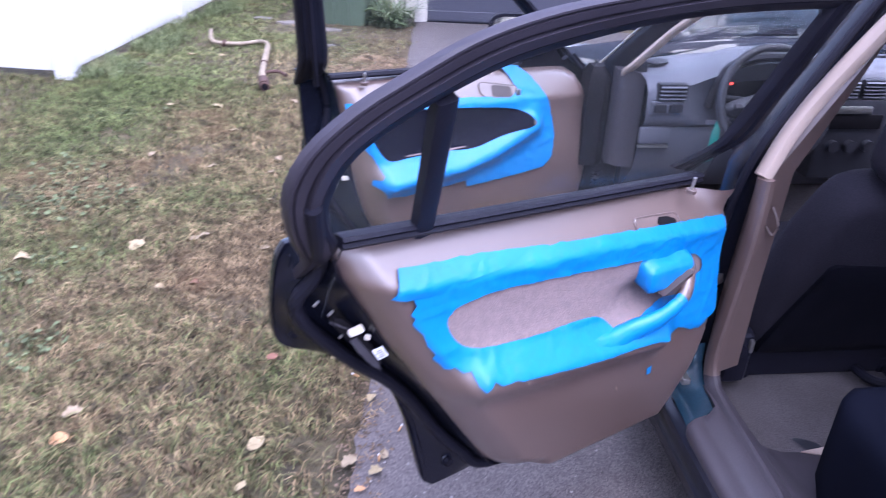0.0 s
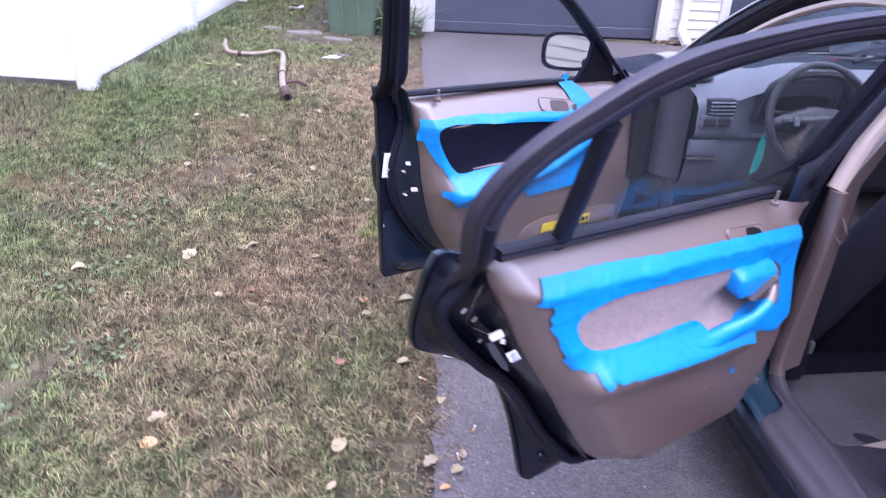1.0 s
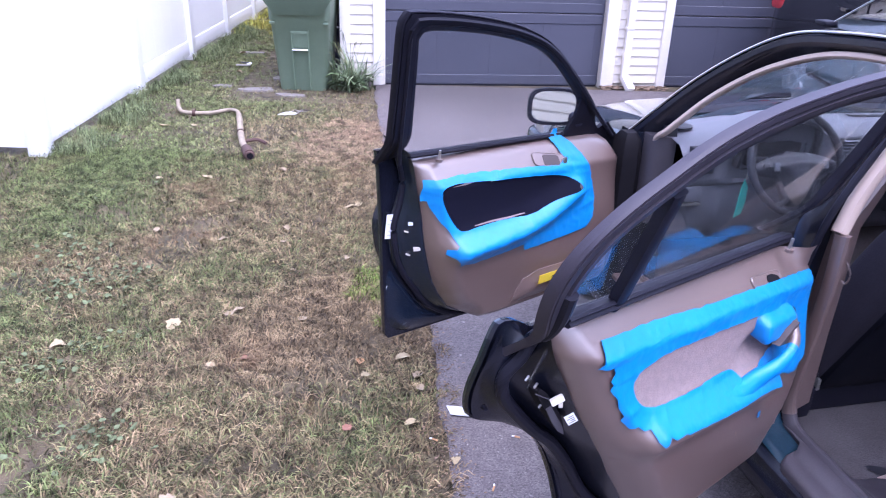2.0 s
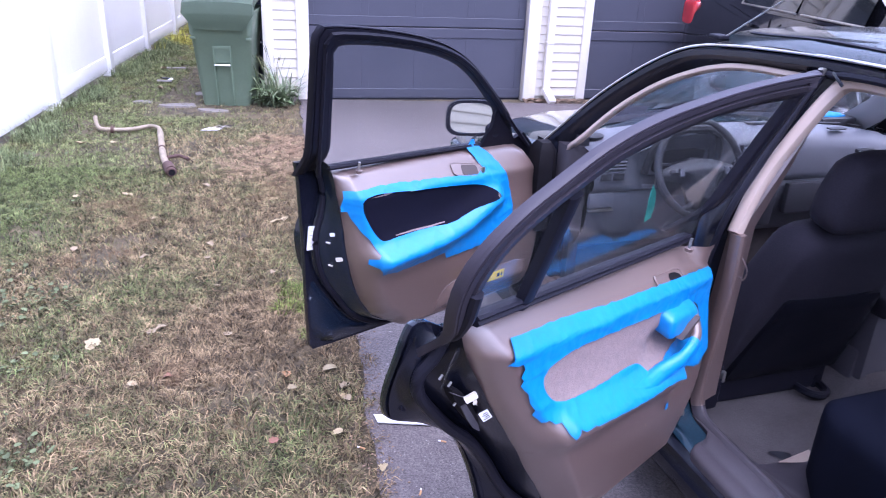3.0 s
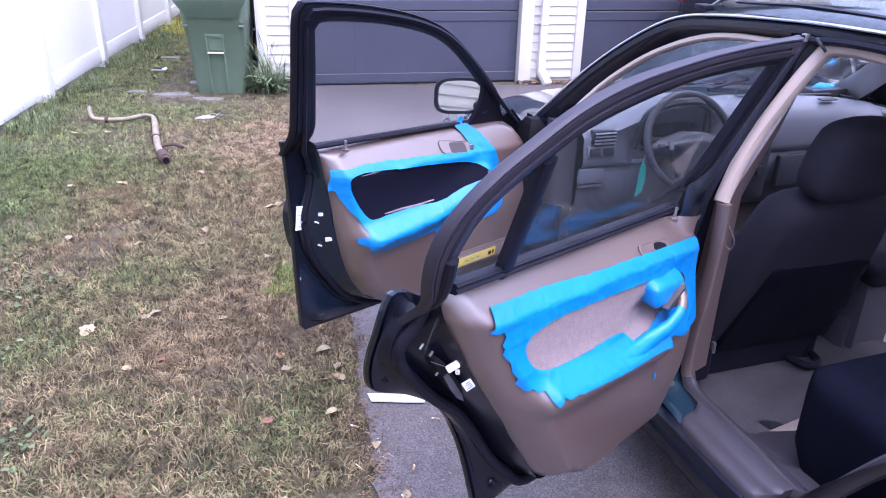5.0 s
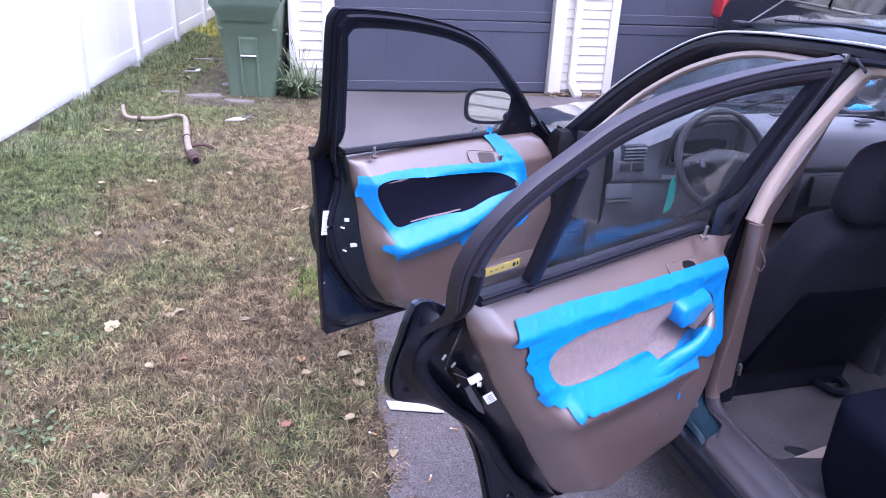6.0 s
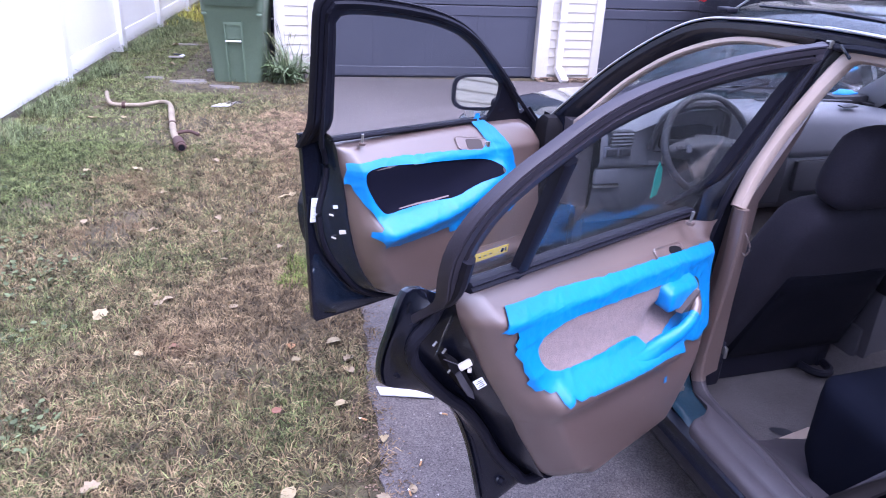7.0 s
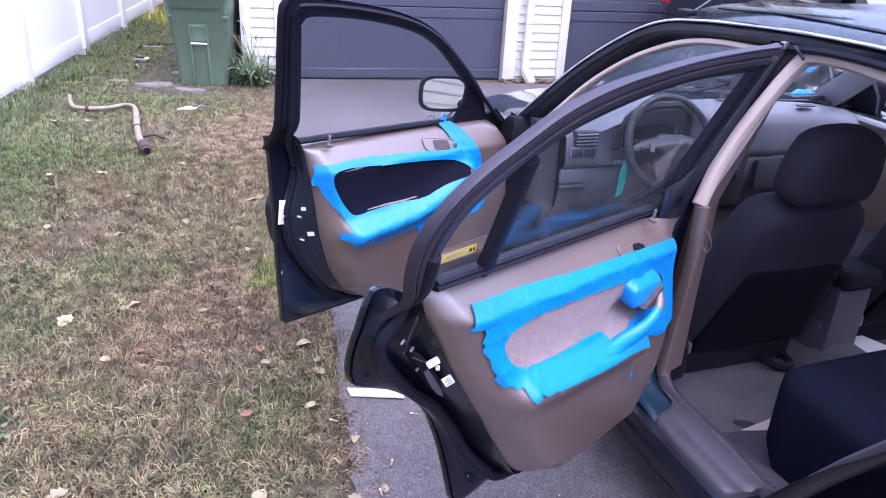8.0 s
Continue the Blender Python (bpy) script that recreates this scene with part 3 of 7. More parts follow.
part("gable", bm, SIDING, garage)


def siding_board(L):
    rows = []
    for y, z in ((0.03, 0.003), (0.013, 0.0), (0.011, 0.003), (0.012, 0.010), (0.022, 0.0905), (0.03, 0.0905)):
        rows.append([(0, y, z), (L, y, z)])
    return grid(rows)


for x0, x1 in ((-2.55, -2.33), (0.12, 0.585)):
    me = None
    for k in range(24):
        z = 0.055 + 0.0905 * k
        if me is None:
            b0 = part("siding_board", siding_board(x1 - x0), SIDING, garage, at=Matrix.Translation((x0, 0, z)), angle=20)
            me = b0.data
        else:
            ob = new("siding_board", me)
            ob.parent, ob.matrix_local = garage, Matrix.Translation((x0, 0, z))
for x0, x1 in ((-2.65, -2.55), (-2.33, -2.24), (-0.01, 0.12), (0.585, 0.67), (2.91, 3.0)):
    part("corner_trim", box(x0, -0.012, 0.02, x1, 0.035, 2.2, 0.004), WHITETRIM, garage)
for x0, x1 in ((-2.24, -0.01), (0.67, 2.91)):
    part("door_head_trim", box(x0, -0.01, 2.14, x1, 0.035, 2.26, 0.004), WHITETRIM, garage)
    part("door_stop", box(x0 + 0.001, 0.05, 0, x0 + 0.03, 0.09, 2.14, 0.003), WHITETRIM, garage)


def garage_door(x0, x1):
    root = thing("garage_door", GM @ Matrix.Translation((x0, 0.10, 0)), "closed slate-grey panelled garage door", "garage door", "garage doors")
    W, cols = x1 - x0, 4
    for r in range(3):
        z0, z1 = 0.015 + r * 0.712, 0.015 + (r + 1) * 0.712 - 0.006
        bm = bmesh.new()
        box(0.002, 0, z0, W - 0.002, 0.04, z1, 0.004, bm, 1)
        sw = 0.085
        cw = (W - sw) / cols
        for a, b2 in ((z0, z0 + 0.10), (z1 - 0.10, z1)):
            box(0.003, -0.008, a + 0.001, W - 0.003, 0.002, b2 - 0.001, 0.006, bm, 1)
        for c in range(cols + 1):
            box(c * cw + 0.003, -0.0018, z0 + 0.099, c * cw + sw - 0.003, 0.002, z1 - 0.099, 0.003, bm, 1)
        part("door_section", bm, GDOOR, root)
    part("bottom_seal", box(0.01, -0.005, 0.0, W - 0.01, 0.03, 0.016), RUBBER, root)
    return root


garage_door(-2.24, -0.01)
garage_door(0.67, 2.91)
spout = thing("downspout", GM, "white metal downspout with a kicked-out foot", "downspout")
prof = [(-0.035, -0.025), (-0.02, -0.03), (0.02, -0.03), (0.035, -0.025), (0.035, 0.025), (-0.035, 0.025)]
part("pipe", strip([(0.225, -0.04, 2.6), (0.225, -0.04, 1.2), (0.225, -0.04, 0.13)], prof, (0, 1, 0)), WHITETRIM, spout)
part("elbow", moved(box(-0.040, -0.19, -0.030, 0.040, 0.03, 0.032, 0.010, seg=2), pose(0.228, -0.045, 0.125, 32, 0, 10)), WHITETRIM, spout, "kicked-out downspout foot")
for z in (0.6, 1.7):
    part("strap", box(0.185, -0.075, z, 0.265, 0.004, z + 0.025, 0.002), WHITETRIM, spout)

bm = bmesh.new()
rng = random.Random(33)
for k in range(420):
    p = GM @ Vector((rng.uniform(-0.02, 0.68), -abs(rng.gauss(0.02, 0.07)) - 0.015, 0))
    s, a = rng.uniform(0.008, 0.028), rng.uniform(0, 6.28)
    v = [bm.verts.new((p.x + s * math.cos(a + q) * rng.uniform(0.4, 1.3), p.y + s * math.sin(a + q) * rng.uniform(0.3, 1.0), 0.018 + rng.uniform(0, 0.02))) for q in (0, 1.6, 3.2, 4.7)]
    top = bm.verts.new((p.x, p.y, 0.026 + rng.uniform(0, 0.015)))
    for i in range(4):
        bm.faces.new((v[i - 1], v[i], top))
tagged(part("leaf_pile", bm, CRUMB), "dry leaf litter swept against the garage wall", "litter", kind="stuff")

# ---- neighbouring house with white siding, beside the lawn ----
house = thing("house", Matrix.Translation((-8.5, 0, 0)), "white house with horizontal vinyl siding", "house")
part("wall", box(-7.0, -23.5, -0.05, 0.0, 2.2, 5.2), CREAMSIDING, house)
bm = bmesh.new()
for s in (1, -1):
    grid([[(-3.5 + s * 4.0, -24, 5.0), (-3.5 + s * 4.0, 2.7, 5.0)], [(-3.5, -24, 7.4), (-3.5, 2.7, 7.4)], [(-3.5, -24, 7.55), (-3.5, 2.7, 7.55)], [(-3.5 + s * 4.0, -24, 5.15), (-3.5 + s * 4.0, 2.7, 5.15)]], bm)
part("roof", bm, SHINGLE, house)
me = None
for k in range(20):
    if me is None:
        rows = [[(0, y, z), (25.7, y, z)] for y, z in ((0.0, -0.002), (-0.062, 0.0), (-0.062, 0.006), (-0.044, 0.212), (0.0, 0.214))]
        me = part("siding_board", grid(rows), CREAMSIDING, house, at=pose(0.0, -23.5, 0.15, 0, 0, 90), angle=20).data
    else:
        ob = new("siding_board", me)
        ob.parent, ob.matrix_local = house, pose(0.0, -23.5, 0.15 + 0.245 * k, 0, 0, 90)

# ---- bins ----
def wheelie_bin(at, body_mat, label):
    root = thing("wheeled_bin", at, label, "trash bin", "wheeled bins")
    ring = lambda w, d, z, r: [(x, y, z) for x, y in (((w / 2 - r) * sx + r * math.cos(a), (d / 2 - r) * sy + r * math.sin(a)) for sx, sy, a0 in ((1, 1, 0), (-1, 1, 1.5708), (-1, -1, 3.1416), (1, -1, 4.7124)) for a in (a0, a0 + 0.52, a0 + 1.05, a0 + 1.5708))]
    bm = grid([ring(0.46, 0.50, 0.0, 0.05), ring(0.47, 0.51, 0.03, 0.05), ring(0.58, 0.66, 0.78, 0.06), ring(0.60, 0.69, 0.80, 0.06), ring(0.62, 0.72, 1.02, 0.06), ring(0.645, 0.75, 1.03, 0.06), ring(0.645, 0.75, 1.06, 0.06), ring(0.58, 0.68, 1.06, 0.05)], loop=True)
    caps(bm)
    for sx in (-1, 1):
        box(sx * 0.262 - 0.026, -0.350, 0.752, sx * 0.262 + 0.026, -0.31, 0.782, 0.012, bm)
    part("body", bm, body_mat, root)
    # the long recess in the front, as a raised surround
    bm = bmesh.new()
    tilt = lambda z: -0.25 - 0.08 * z / 0.78
    for x0, x1, z0, z1 in ((-0.085, -0.072, 0.02, 0.66), (0.072, 0.085, 0.02, 0.66), (-0.085, 0.085, 0.66, 0.69)):
        rows = []
        for z in (z0, lerp(z0, z1, 0.5), z1):
            y = tilt(z) - 0.008
            rows.append([(x0 - 0.008, y + 0.02, z), (x0 + 0.002, y - 0.030, z), (x1 - 0.002, y - 0.030, z), (x1 + 0.008, y + 0.02, z)])
        grid(rows, bm)
    part("front_rib", bm, body_mat, root)
    bm = plate([(-0.072, 0.50), (0.072, 0.50), (0.072, 0.66), (-0.072, 0.66)], 0.004, 0.010, lambda x, z, w: (x, tilt(z) - w, z))
    part("recess_panel", bm, body_mat, root)
    part("lift_bar", rod((-0.078, -0.328, 0.475), (0.078, -0.328, 0.475), 0.011), WHITELABEL, root, "pale lift bar")
    rows = []
    across = (-0.335, -0.325, -0.2, 0, 0.2, 0.325, 0.335)
    for y, z in ((0.38, 1.15), (0.30, 1.22), (0.0, 1.25), (-0.30, 1.22), (-0.40, 1.16), (-0.42, 1.05)):
        rows.append([(x, y, max(1.035, z - 0.09) if abs(x) > 0.33 else z - 0.02 * (x / 0.33) ** 4) for x in across])
    # the flap narrows towards its lower lip and lies close to the body
    for y, z, w in ((-0.420, 1.02, 0.97), (-0.408, 0.95, 0.84), (-0.392, 0.862, 0.66), (-0.372, 0.858, 0.64)):
        rows.append([(x * w, y, z) for x in across])
    bm = grid(rows)
    bmesh.ops.solidify(bm, geom=bm.faces, thickness=0.006)
    part("lid", bm, body_mat, root)
    part("handle", tube(smooth([(-0.25, 0.33, 0.97), (-0.25, 0.43, 1.0), (0.25, 0.43, 1.0), (0.25, 0.33, 0.97)], 4), 0.016), body_mat, root)
    for sx in (-1, 1):
        part("wheel", rod((sx * 0.22, 0.30, 0.125), (sx * 0.28, 0.30, 0.125), 0.125, 20), TYRE, root)
    return root


wheelie_bin(pose(-3.13, 5.50, 0, 0, 0, -2) @ Matrix.Diagonal((0.95, 0.95, 0.83, 1)), BINGREEN, "green plastic wheeled trash bin with a closed lid")
wheelie_bin(pose(-2.98, 6.45, 0, 0, 0, 4), BINNAVY, "dark navy wheeled bin behind the green one")

# ---- exhaust pipe on the lawn ----
pipe = thing("exhaust_pipe", Matrix.Translation((-3.5, 3.8, 0)), "bent weathered steel exhaust pipe lying on the lawn", "exhaust pipe")
sh = lambda pts: [(x + 3.5, y - 3.8, z) for x, y, z in pts]
route = smooth(sh([(-4.05, 4.33, 0.10), (-4.01, 4.22, 0.06), (-3.94, 4.15, 0.045), (-3.75, 4.17, 0.04), (-3.62, 4.26, 0.045), (-3.53, 4.20, 0.05), (-3.47, 4.02, 0.045), (-3.37, 3.62, 0.042), (-3.29, 3.33, 0.045), (-3.20, 3.08, 0.05)]), 6)
part("pipe", tube(route, [0.016 + 0.008 * step(0.58, 0.64, i / len(route)) + 0.0018 * noise.noise((i * 0.7, 2.0, 0)) for i in range(len(route))], 14), RUSTPIPE, pipe)
bm = tube(sh([(-3.225, 3.15, 0.052), (-3.175, 3.02, 0.052)]), 0.038, 16)
tube(sh([(-3.172, 3.012, 0.052), (-3.166, 2.995, 0.052)]), [0.034, 0.028], 16, bm)
part("end_coupling", bm, RUST, pipe, "dark rusty end coupling")
# the end is solid; a black disc gives the darkness of a hole
part("bore_disc", tube(sh([(-3.1665, 2.997, 0.052), (-3.1652, 2.993, 0.052)]), 0.0215, 16), BLACKINK, pipe, "black disc standing in for the shaded hole of the pipe")
part("bracket", tube(smooth(sh([(-3.28, 3.35, 0.05), (-3.20, 3.40, 0.05), (-3.13, 3.38, 0.03)]), 4), 0.013, 8), RUST, pipe, "rusty hanger bracket")
for i in (14, 42):
    p, q = Vector(route[i]), Vector(route[i + 1])
    part("clamp", tube([p, p + (q - p).normalized() * 0.025], 0.028, 14), RUST, pipe, "rusty clamp ring")

# ---- plants ----
PLANTLEAF = mat("long_green_leaf", (0.155, 0.205, 0.105), 0.5, 0, 0.3, 12, 200, 0.1, tint=(0.22, 0.27, 0.15), island=0.4)
DOCK = mat("broad_green_leaf", (0.085, 0.125, 0.050), 0.6, 0, 0.25, 20, 160, 0.2, spec=0.3, tint=(0.120, 0.165, 0.075), island=0.35)
clump = thing("grass_clump", Matrix.Translation((-2.68, 5.32, 0)), "clump of long arching green grass leaves against the wall", "plant")
bm = bmesh.new()
rng = random.Random(4)
for k in range(230):
    a, L = rng.uniform(0, 6.283), rng.uniform(0.16, 0.56)
    ox, oy = rng.gauss(0, 0.075), rng.gauss(0, 0.05)
    out, lift = rng.uniform(0.2, 0.95), 1.0
    w = rng.uniform(0.004, 0.009)
    px, py = -math.sin(a), math.cos(a)
    rows = []
    for s in (0, 0.3, 0.6, 0.85, 1.0):
        r = L * out * s ** 1.3
        z = L * (s - 0.55 * out * s * s * 1.4)
        ww = w * (1 - s ** 3) + 0.0006
        x, y = ox + math.cos(a) * r, min(oy + math.sin(a) * r, 0.28)
        rows.append([(x - px * ww, y - py * ww, max(z, 0.005)), (x + px * ww, y + py * ww, max(z, 0.005))])
    grid(rows, bm)
part("leaf_clump", bm, PLANTLEAF, clump)
bm = bmesh.new()
for k in range(16):
    a, L, o = rng.uniform(1.9, 5.2), rng.uniform(0.42, 0.66), rng.uniform(0.25, 0.6)
    stem = [(math.cos(a) * L * o * q ** 1.8 + rng.gauss(0, 0.004), min(math.sin(a) * L * o * q ** 1.8, 0.2), L * (q - 0.25 * o * q * q)) for q in (0, 0.25, 0.5, 0.75, 0.9, 1.0)]
    tube(stem, [0.0022, 0.002, 0.0016, 0.0014, 0.0035, 0.001], 5, bm)
part("seed_stems", bm, TALL, clump, "thin arching seed stems")
# broad leaves at the foot of the clump
rng = random.Random(21)
bm = bmesh.new()
for k in range(16):
    a, L = rng.uniform(2.9, 6.5), rng.uniform(0.10, 0.19)
    bx, by, up = rng.uniform(-0.14, 0.12), rng.uniform(-0.16, 0.02), rng.uniform(0.3, 0.9)
    rows = []
    for q, wd in ((0.0, 0.06), (0.2, 0.20), (0.45, 0.26), (0.75, 0.17), (1.0, 0.01)):
        px, py, pz = bx + math.cos(a) * L * q, by + math.sin(a) * L * q, 0.03 + L * (up * q * 1.6 - 1.3 * up * q * q) + 0.04 * (k % 3)
        ox, oy = -math.sin(a) * L * wd, math.cos(a) * L * wd
        rows.append([(px - ox, py - oy, pz + 0.012), (px, py, pz), (px + ox, py + oy, pz + 0.012)])
    grid(rows, bm)
part("broad_leaves", bm, DOCK, clump, "broad green leaves at the foot of the clump", angle=80)

WEED = mat("broad_weed_leaf", (0.10, 0.122, 0.056), 0.8, 0, 0.25, 20, 160, 0.2, spec=0.2, tint=(0.135, 0.158, 0.080), island=0.35)


def weed(x, y, spread, count, seed):
    root = thing("weed_patch", Matrix.Translation((x, y, 0)), "low patch of broad-leaved green weeds in the lawn", "weed", "weeds")
    r = random.Random(seed)
    bm = bmesh.new()
    for k in range(int(count * 1.1)):
        ax, ay, az = r.gauss(0, spread), r.gauss(0, spread * 0.8), r.uniform(0.015, 0.045)
        a, s = r.uniform(0, 6.283), r.uniform(0.006, 0.015)
        m = Matrix.Translation((ax, ay, az)) @ pose(0, 0, 0, r.uniform(-28, 28), r.uniform(-28, 28), math.degrees(a))
        ring = [bm.verts.new(m @ Vector((s * math.cos(q) * (1 - 0.25 * (q == 0)), s * 0.85 * math.sin(q), 0.25 * s * math.sin(q) ** 2))) for q in [6.283 * i / 8 for i in range(8)]]
        c = bm.verts.new(m @ Vector((0, 0, -0.003)))
        for i in range(8):
            bm.faces.new((c, ring[i - 1], ring[i]))
        tube([(ax * 0.8, ay * 0.8, 0), (ax, ay, az)], 0.0012, 4, bm)
    part("leaves", bm, WEED, root)


for i, (x, y, s, c) in enumerate([(-3.52, 1.12, 0.15, 150), (-3.42, 0.45, 0.08, 34), (-3.06, 0.02, 0.10, 46), (-3.28, 0.62, 0.06, 22), (-3.75, 1.5, 0.12, 40), (-2.62, -0.78, 0.08, 26), (-3.3, -0.35, 0.1, 30), (-2.02, 0.98, 0.05, 20), (-4.3, 3.4, 0.10, 60), (-4.35, 4.1, 0.12, 60), (-3.9, 2.3, 0.12, 30)]):
    weed(x, y, s, c, 30 + i)

# ---- fallen leaves and litter ----
LEAFTAN = mat("dry_leaf_tan", (0.25, 0.185, 0.105), 0.7, 0, 0.25, 25, 200, 0.3, tint=(0.30, 0.24, 0.15))
LEAFPALE = mat("dry_leaf_pale", (0.32, 0.255, 0.140), 0.7, 0, 0.2, 25, 200, 0.3)
LEAFBROWN = mat("dry_leaf_russet", (0.22, 0.10, 0.06), 0.7, 0, 0.3, 25, 200, 0.3)
LEAFORANGE = mat("dry_leaf_orange", (0.46, 0.25, 0.11), 0.7, 0, 0.25, 25, 200, 0.3)
LEAFKINDS = {"pale": (LEAFPALE, "pale dry fallen leaf curled on the grass"), "tan": (LEAFTAN, "tan dry fallen leaf lying on the grass"), "brown": (LEAFBROWN, "russet brown fallen leaf lying on the grass"), "orange": (LEAFORANGE, "orange tan fallen leaf lying on the grass")}


def fallen_leaf(x, y, size, kind, turn, seed, z=0.045):
    r = random.Random(seed)
    m, label = LEAFKINDS[kind]
    bm = bmesh.new()
    lobes = r.choice((0.0, 0.22, 0.3))
    rows, curl, bend = [], r.uniform(0.2, 0.8), r.uniform(-0.5, 0.6)
    for i in range(9):
        s = i / 8
        wid = 0.36 * math.sin(math.pi * (0.06 + 0.92 * s)) ** 0.8 * (1 + lobes * math.sin(s * 19)) + 0.012
        row = []
        for q in (-1, -0.5, 0, 0.5, 1):
            row.append((size * (s - 0.5), size * wid * q, size * (curl * wid * q * q + bend * (s - 0.5) ** 2 + 0.04 * math.sin(7 * s + 3 * q + seed))))
        rows.append(row)
    grid(rows, bm)
    tube([(size * 0.5, 0, size * bend * 0.25), (size * 0.75, size * 0.05, size * 0.05)], size * 0.012, 5, bm)
    bmesh.ops.recalc_face_normals(bm, faces=bm.faces)
    low = min(v.co.z for v in bm.verts)
    moved(bm, Matrix.Translation((0, 0, -low)))
    ob = part("fallen_leaf", bm, m)
    ob.matrix_world = pose(x, y, z, r.uniform(-12, 12), r.uniform(-12, 12), turn)
    tagged(ob, label, "leaf", "fallen leaves")


LEAVES = [(-3.65, 2.58, 0.054, "pale", 60), (-3.36, 2.62, 0.071, "pale", -10), (-2.4, 2.15, 0.063, "pale", 15), (-2.35, 2.19, 0.055, "pale", 80), (-3.02, 1.65, 0.051, "tan", 30), (-2.7, 1.64, 0.046, "tan", 100), (-2.72, 1.82, 0.044, "tan", 140), (-3.01, 0.76, 0.077, "pale", 75), (-2.77, 0.9, 0.05, "tan", 30), (-2.8, 0.86, 0.042, "tan", 20), (-2.78, 0.46, 0.04, "pale", 150), (-2.21, 0.5, 0.05, "orange", 95), (-2.18, 0.41, 0.04, "pale", 40), (-2.04, 0.53, 0.058, "pale", 10), (-1.98, 0.41, 0.052, "tan", 60), (-1.97, 0.33, 0.04, "tan", 120), (-2, 0.12, 0.05, "pale", 20), (-2.22, 0.09, 0.045, "brown", 60), (-2.14, -0.32, 0.062, "pale", 70), (-2.48, 0.83, 0.042, "tan", 45), (-2.66, 0.51, 0.038, "brown", 0), (-3.41, 0.58, 0.06, "pale", 30), (-2.72, -0.27, 0.06, "tan", 35), (-2.7, -0.38, 0.058, "orange", 10), (-2.13, -0.48, 0.036, "pale", 70), (-1.86, -0.35, 0.05, "tan", 50), (-4.01, 3.8, 0.07, "pale", 5), (-3.78, 3.84, 0.06, "pale", -20), (-2.91, 2.8, 0.06, "tan", 130), (-3.4, 1.75, 0.05, "tan", 70), (-2.6, 1.3, 0.04, "tan", 140), (-3.1, 2.2, 0.045, "pale", 33), (-2.35, 1.45, 0.04, "tan", 75), (-2.05, 1.2, 0.04, "tan", 130), (-3.9, 5.9, 0.07, "pale", 0), (-4.1, 7, 0.08, "tan", 40)]
for i, (x, y, s, k, a) in enumerate(LEAVES):
    fallen_leaf(x, y, s, k, a, i * 13 + 5, 0.022)
for i, (x, y, s, k, a) in enumerate([(-1.85, -0.07, 0.06, "pale", 80), (-1.78, -0.38, 0.06, "pale", 40), (-1.77, -0.31, 0.05, "tan", 90), (-1.81, -0.45, 0.045, "orange", 30)]):
    fallen_leaf(x, y, s * 0.7, k, a, i * 17 + 9, 0.022)

paper = part("paper_strip", plate([(-1.876, 0.222), (-1.68, 0.196), (-1.67, 0.146), (-1.862, 0.172)], 0.023, 0.027, lambda x, y, w: (x, y, w + 0.004 * noise.noise((x * 9, y * 9, 0)))), PAPER)
tagged(paper, "torn strip of white paper flat on the driveway", "paper")


def butt(x, y, a):
    root = thing("cigarette_butt", pose(x, y, 0.024, 0, 0, a) @ Matrix.Scale(0.75, 4), "flattened cigarette butt lying on the ground", "cigarette butt", "cigarette butts")
    part("filter", rod((-0.014, 0, 0.004), (0.012, 0, 0.004), 0.0042, 8), LEAFORANGE, root)
    part("paper", rod((0.012, 0, 0.004), (0.024, 0.002, 0.004), 0.004, 8), PAPER, root)


for x, y, a in ((-1.64, 0.05, 160), (-1.92, 0.03, 150), (-1.78, -0.33, 100), (-1.74, -0.2, 75)):
    butt(x, y, a)
GRIT = mat("pale_grit", (0.25, 0.23, 0.215), 0.8, 0, 0.3, 20, 100, 0.2, island=0.5)
bm = bmesh.new()
rng = random.Random(8)
for k in range(1300):
    y = rng.uniform(-1.4, 5.3)
    x = ragged_edge(y) + abs(rng.gauss(0, 0.55)) + 0.02
    s = rng.choice((0.002, 0.002, 0.003, 0.0045, 0.006)) * rng.uniform(0.7, 1.2) * (1 + 0.06 * max(0, y))
    a = rng.uniform(0, 6.28)
    v = [bm.verts.new((x + s * math.cos(a + q) * rng.uniform(0.5, 1.4), y + s * math.sin(a + q) * rng.uniform(0.3, 1.0), 0.0225 + rng.uniform(0, 0.003))) for q in (0, 1.6, 3.2, 4.7)]
    t4 = bm.verts.new((x, y, 0.027))
    for i in range(4):
        bm.faces.new((v[i - 1], v[i], t4))
tagged(part("grit", bm, GRIT), "pale crumbs and leaf scraps scattered on the asphalt", "litter", kind="stuff")


def flat_stone(x, y, w, d, h, a, seed):
    r = random.Random(seed)
    out = [(w * math.cos(q) * r.uniform(0.66, 1.12) / 2, d * math.sin(q) * r.uniform(0.6, 1.15) / 2) for q in [6.283 * i / 9 + r.uniform(-0.25, 0.25) for i in range(9)]]
    bm = plate(out, -0.02, h, lambda p, q, z: (p * (1 - 0.1 * (z > 0)), q * (1 - 0.1 * (z > 0)), z + 0.006 * noise.noise((p * 9, q * 9, seed))))
    ob = part("flat_stone", bm, STONE)
    ob.matrix_world = pose(x, y, 0, 0, 0, a)
    tagged(ob, "flat grey stone set in bare soil by the bin", "stone", "flat stones")


for i, a in enumerate([(-3.93, 5.32, 0.22, 0.16, 0.014, 10), (-3.56, 5.20, 0.42, 0.20, 0.016, 4), (-3.22, 5.02, 0.40, 0.14, 0.014, -6), (-3.45, 5.75, 0.2, 0.2, 0.014, 30), (-4.0, 7.1, 0.3, 0.15, 0.02, 0)]):
    flat_stone(*a, i + 2)


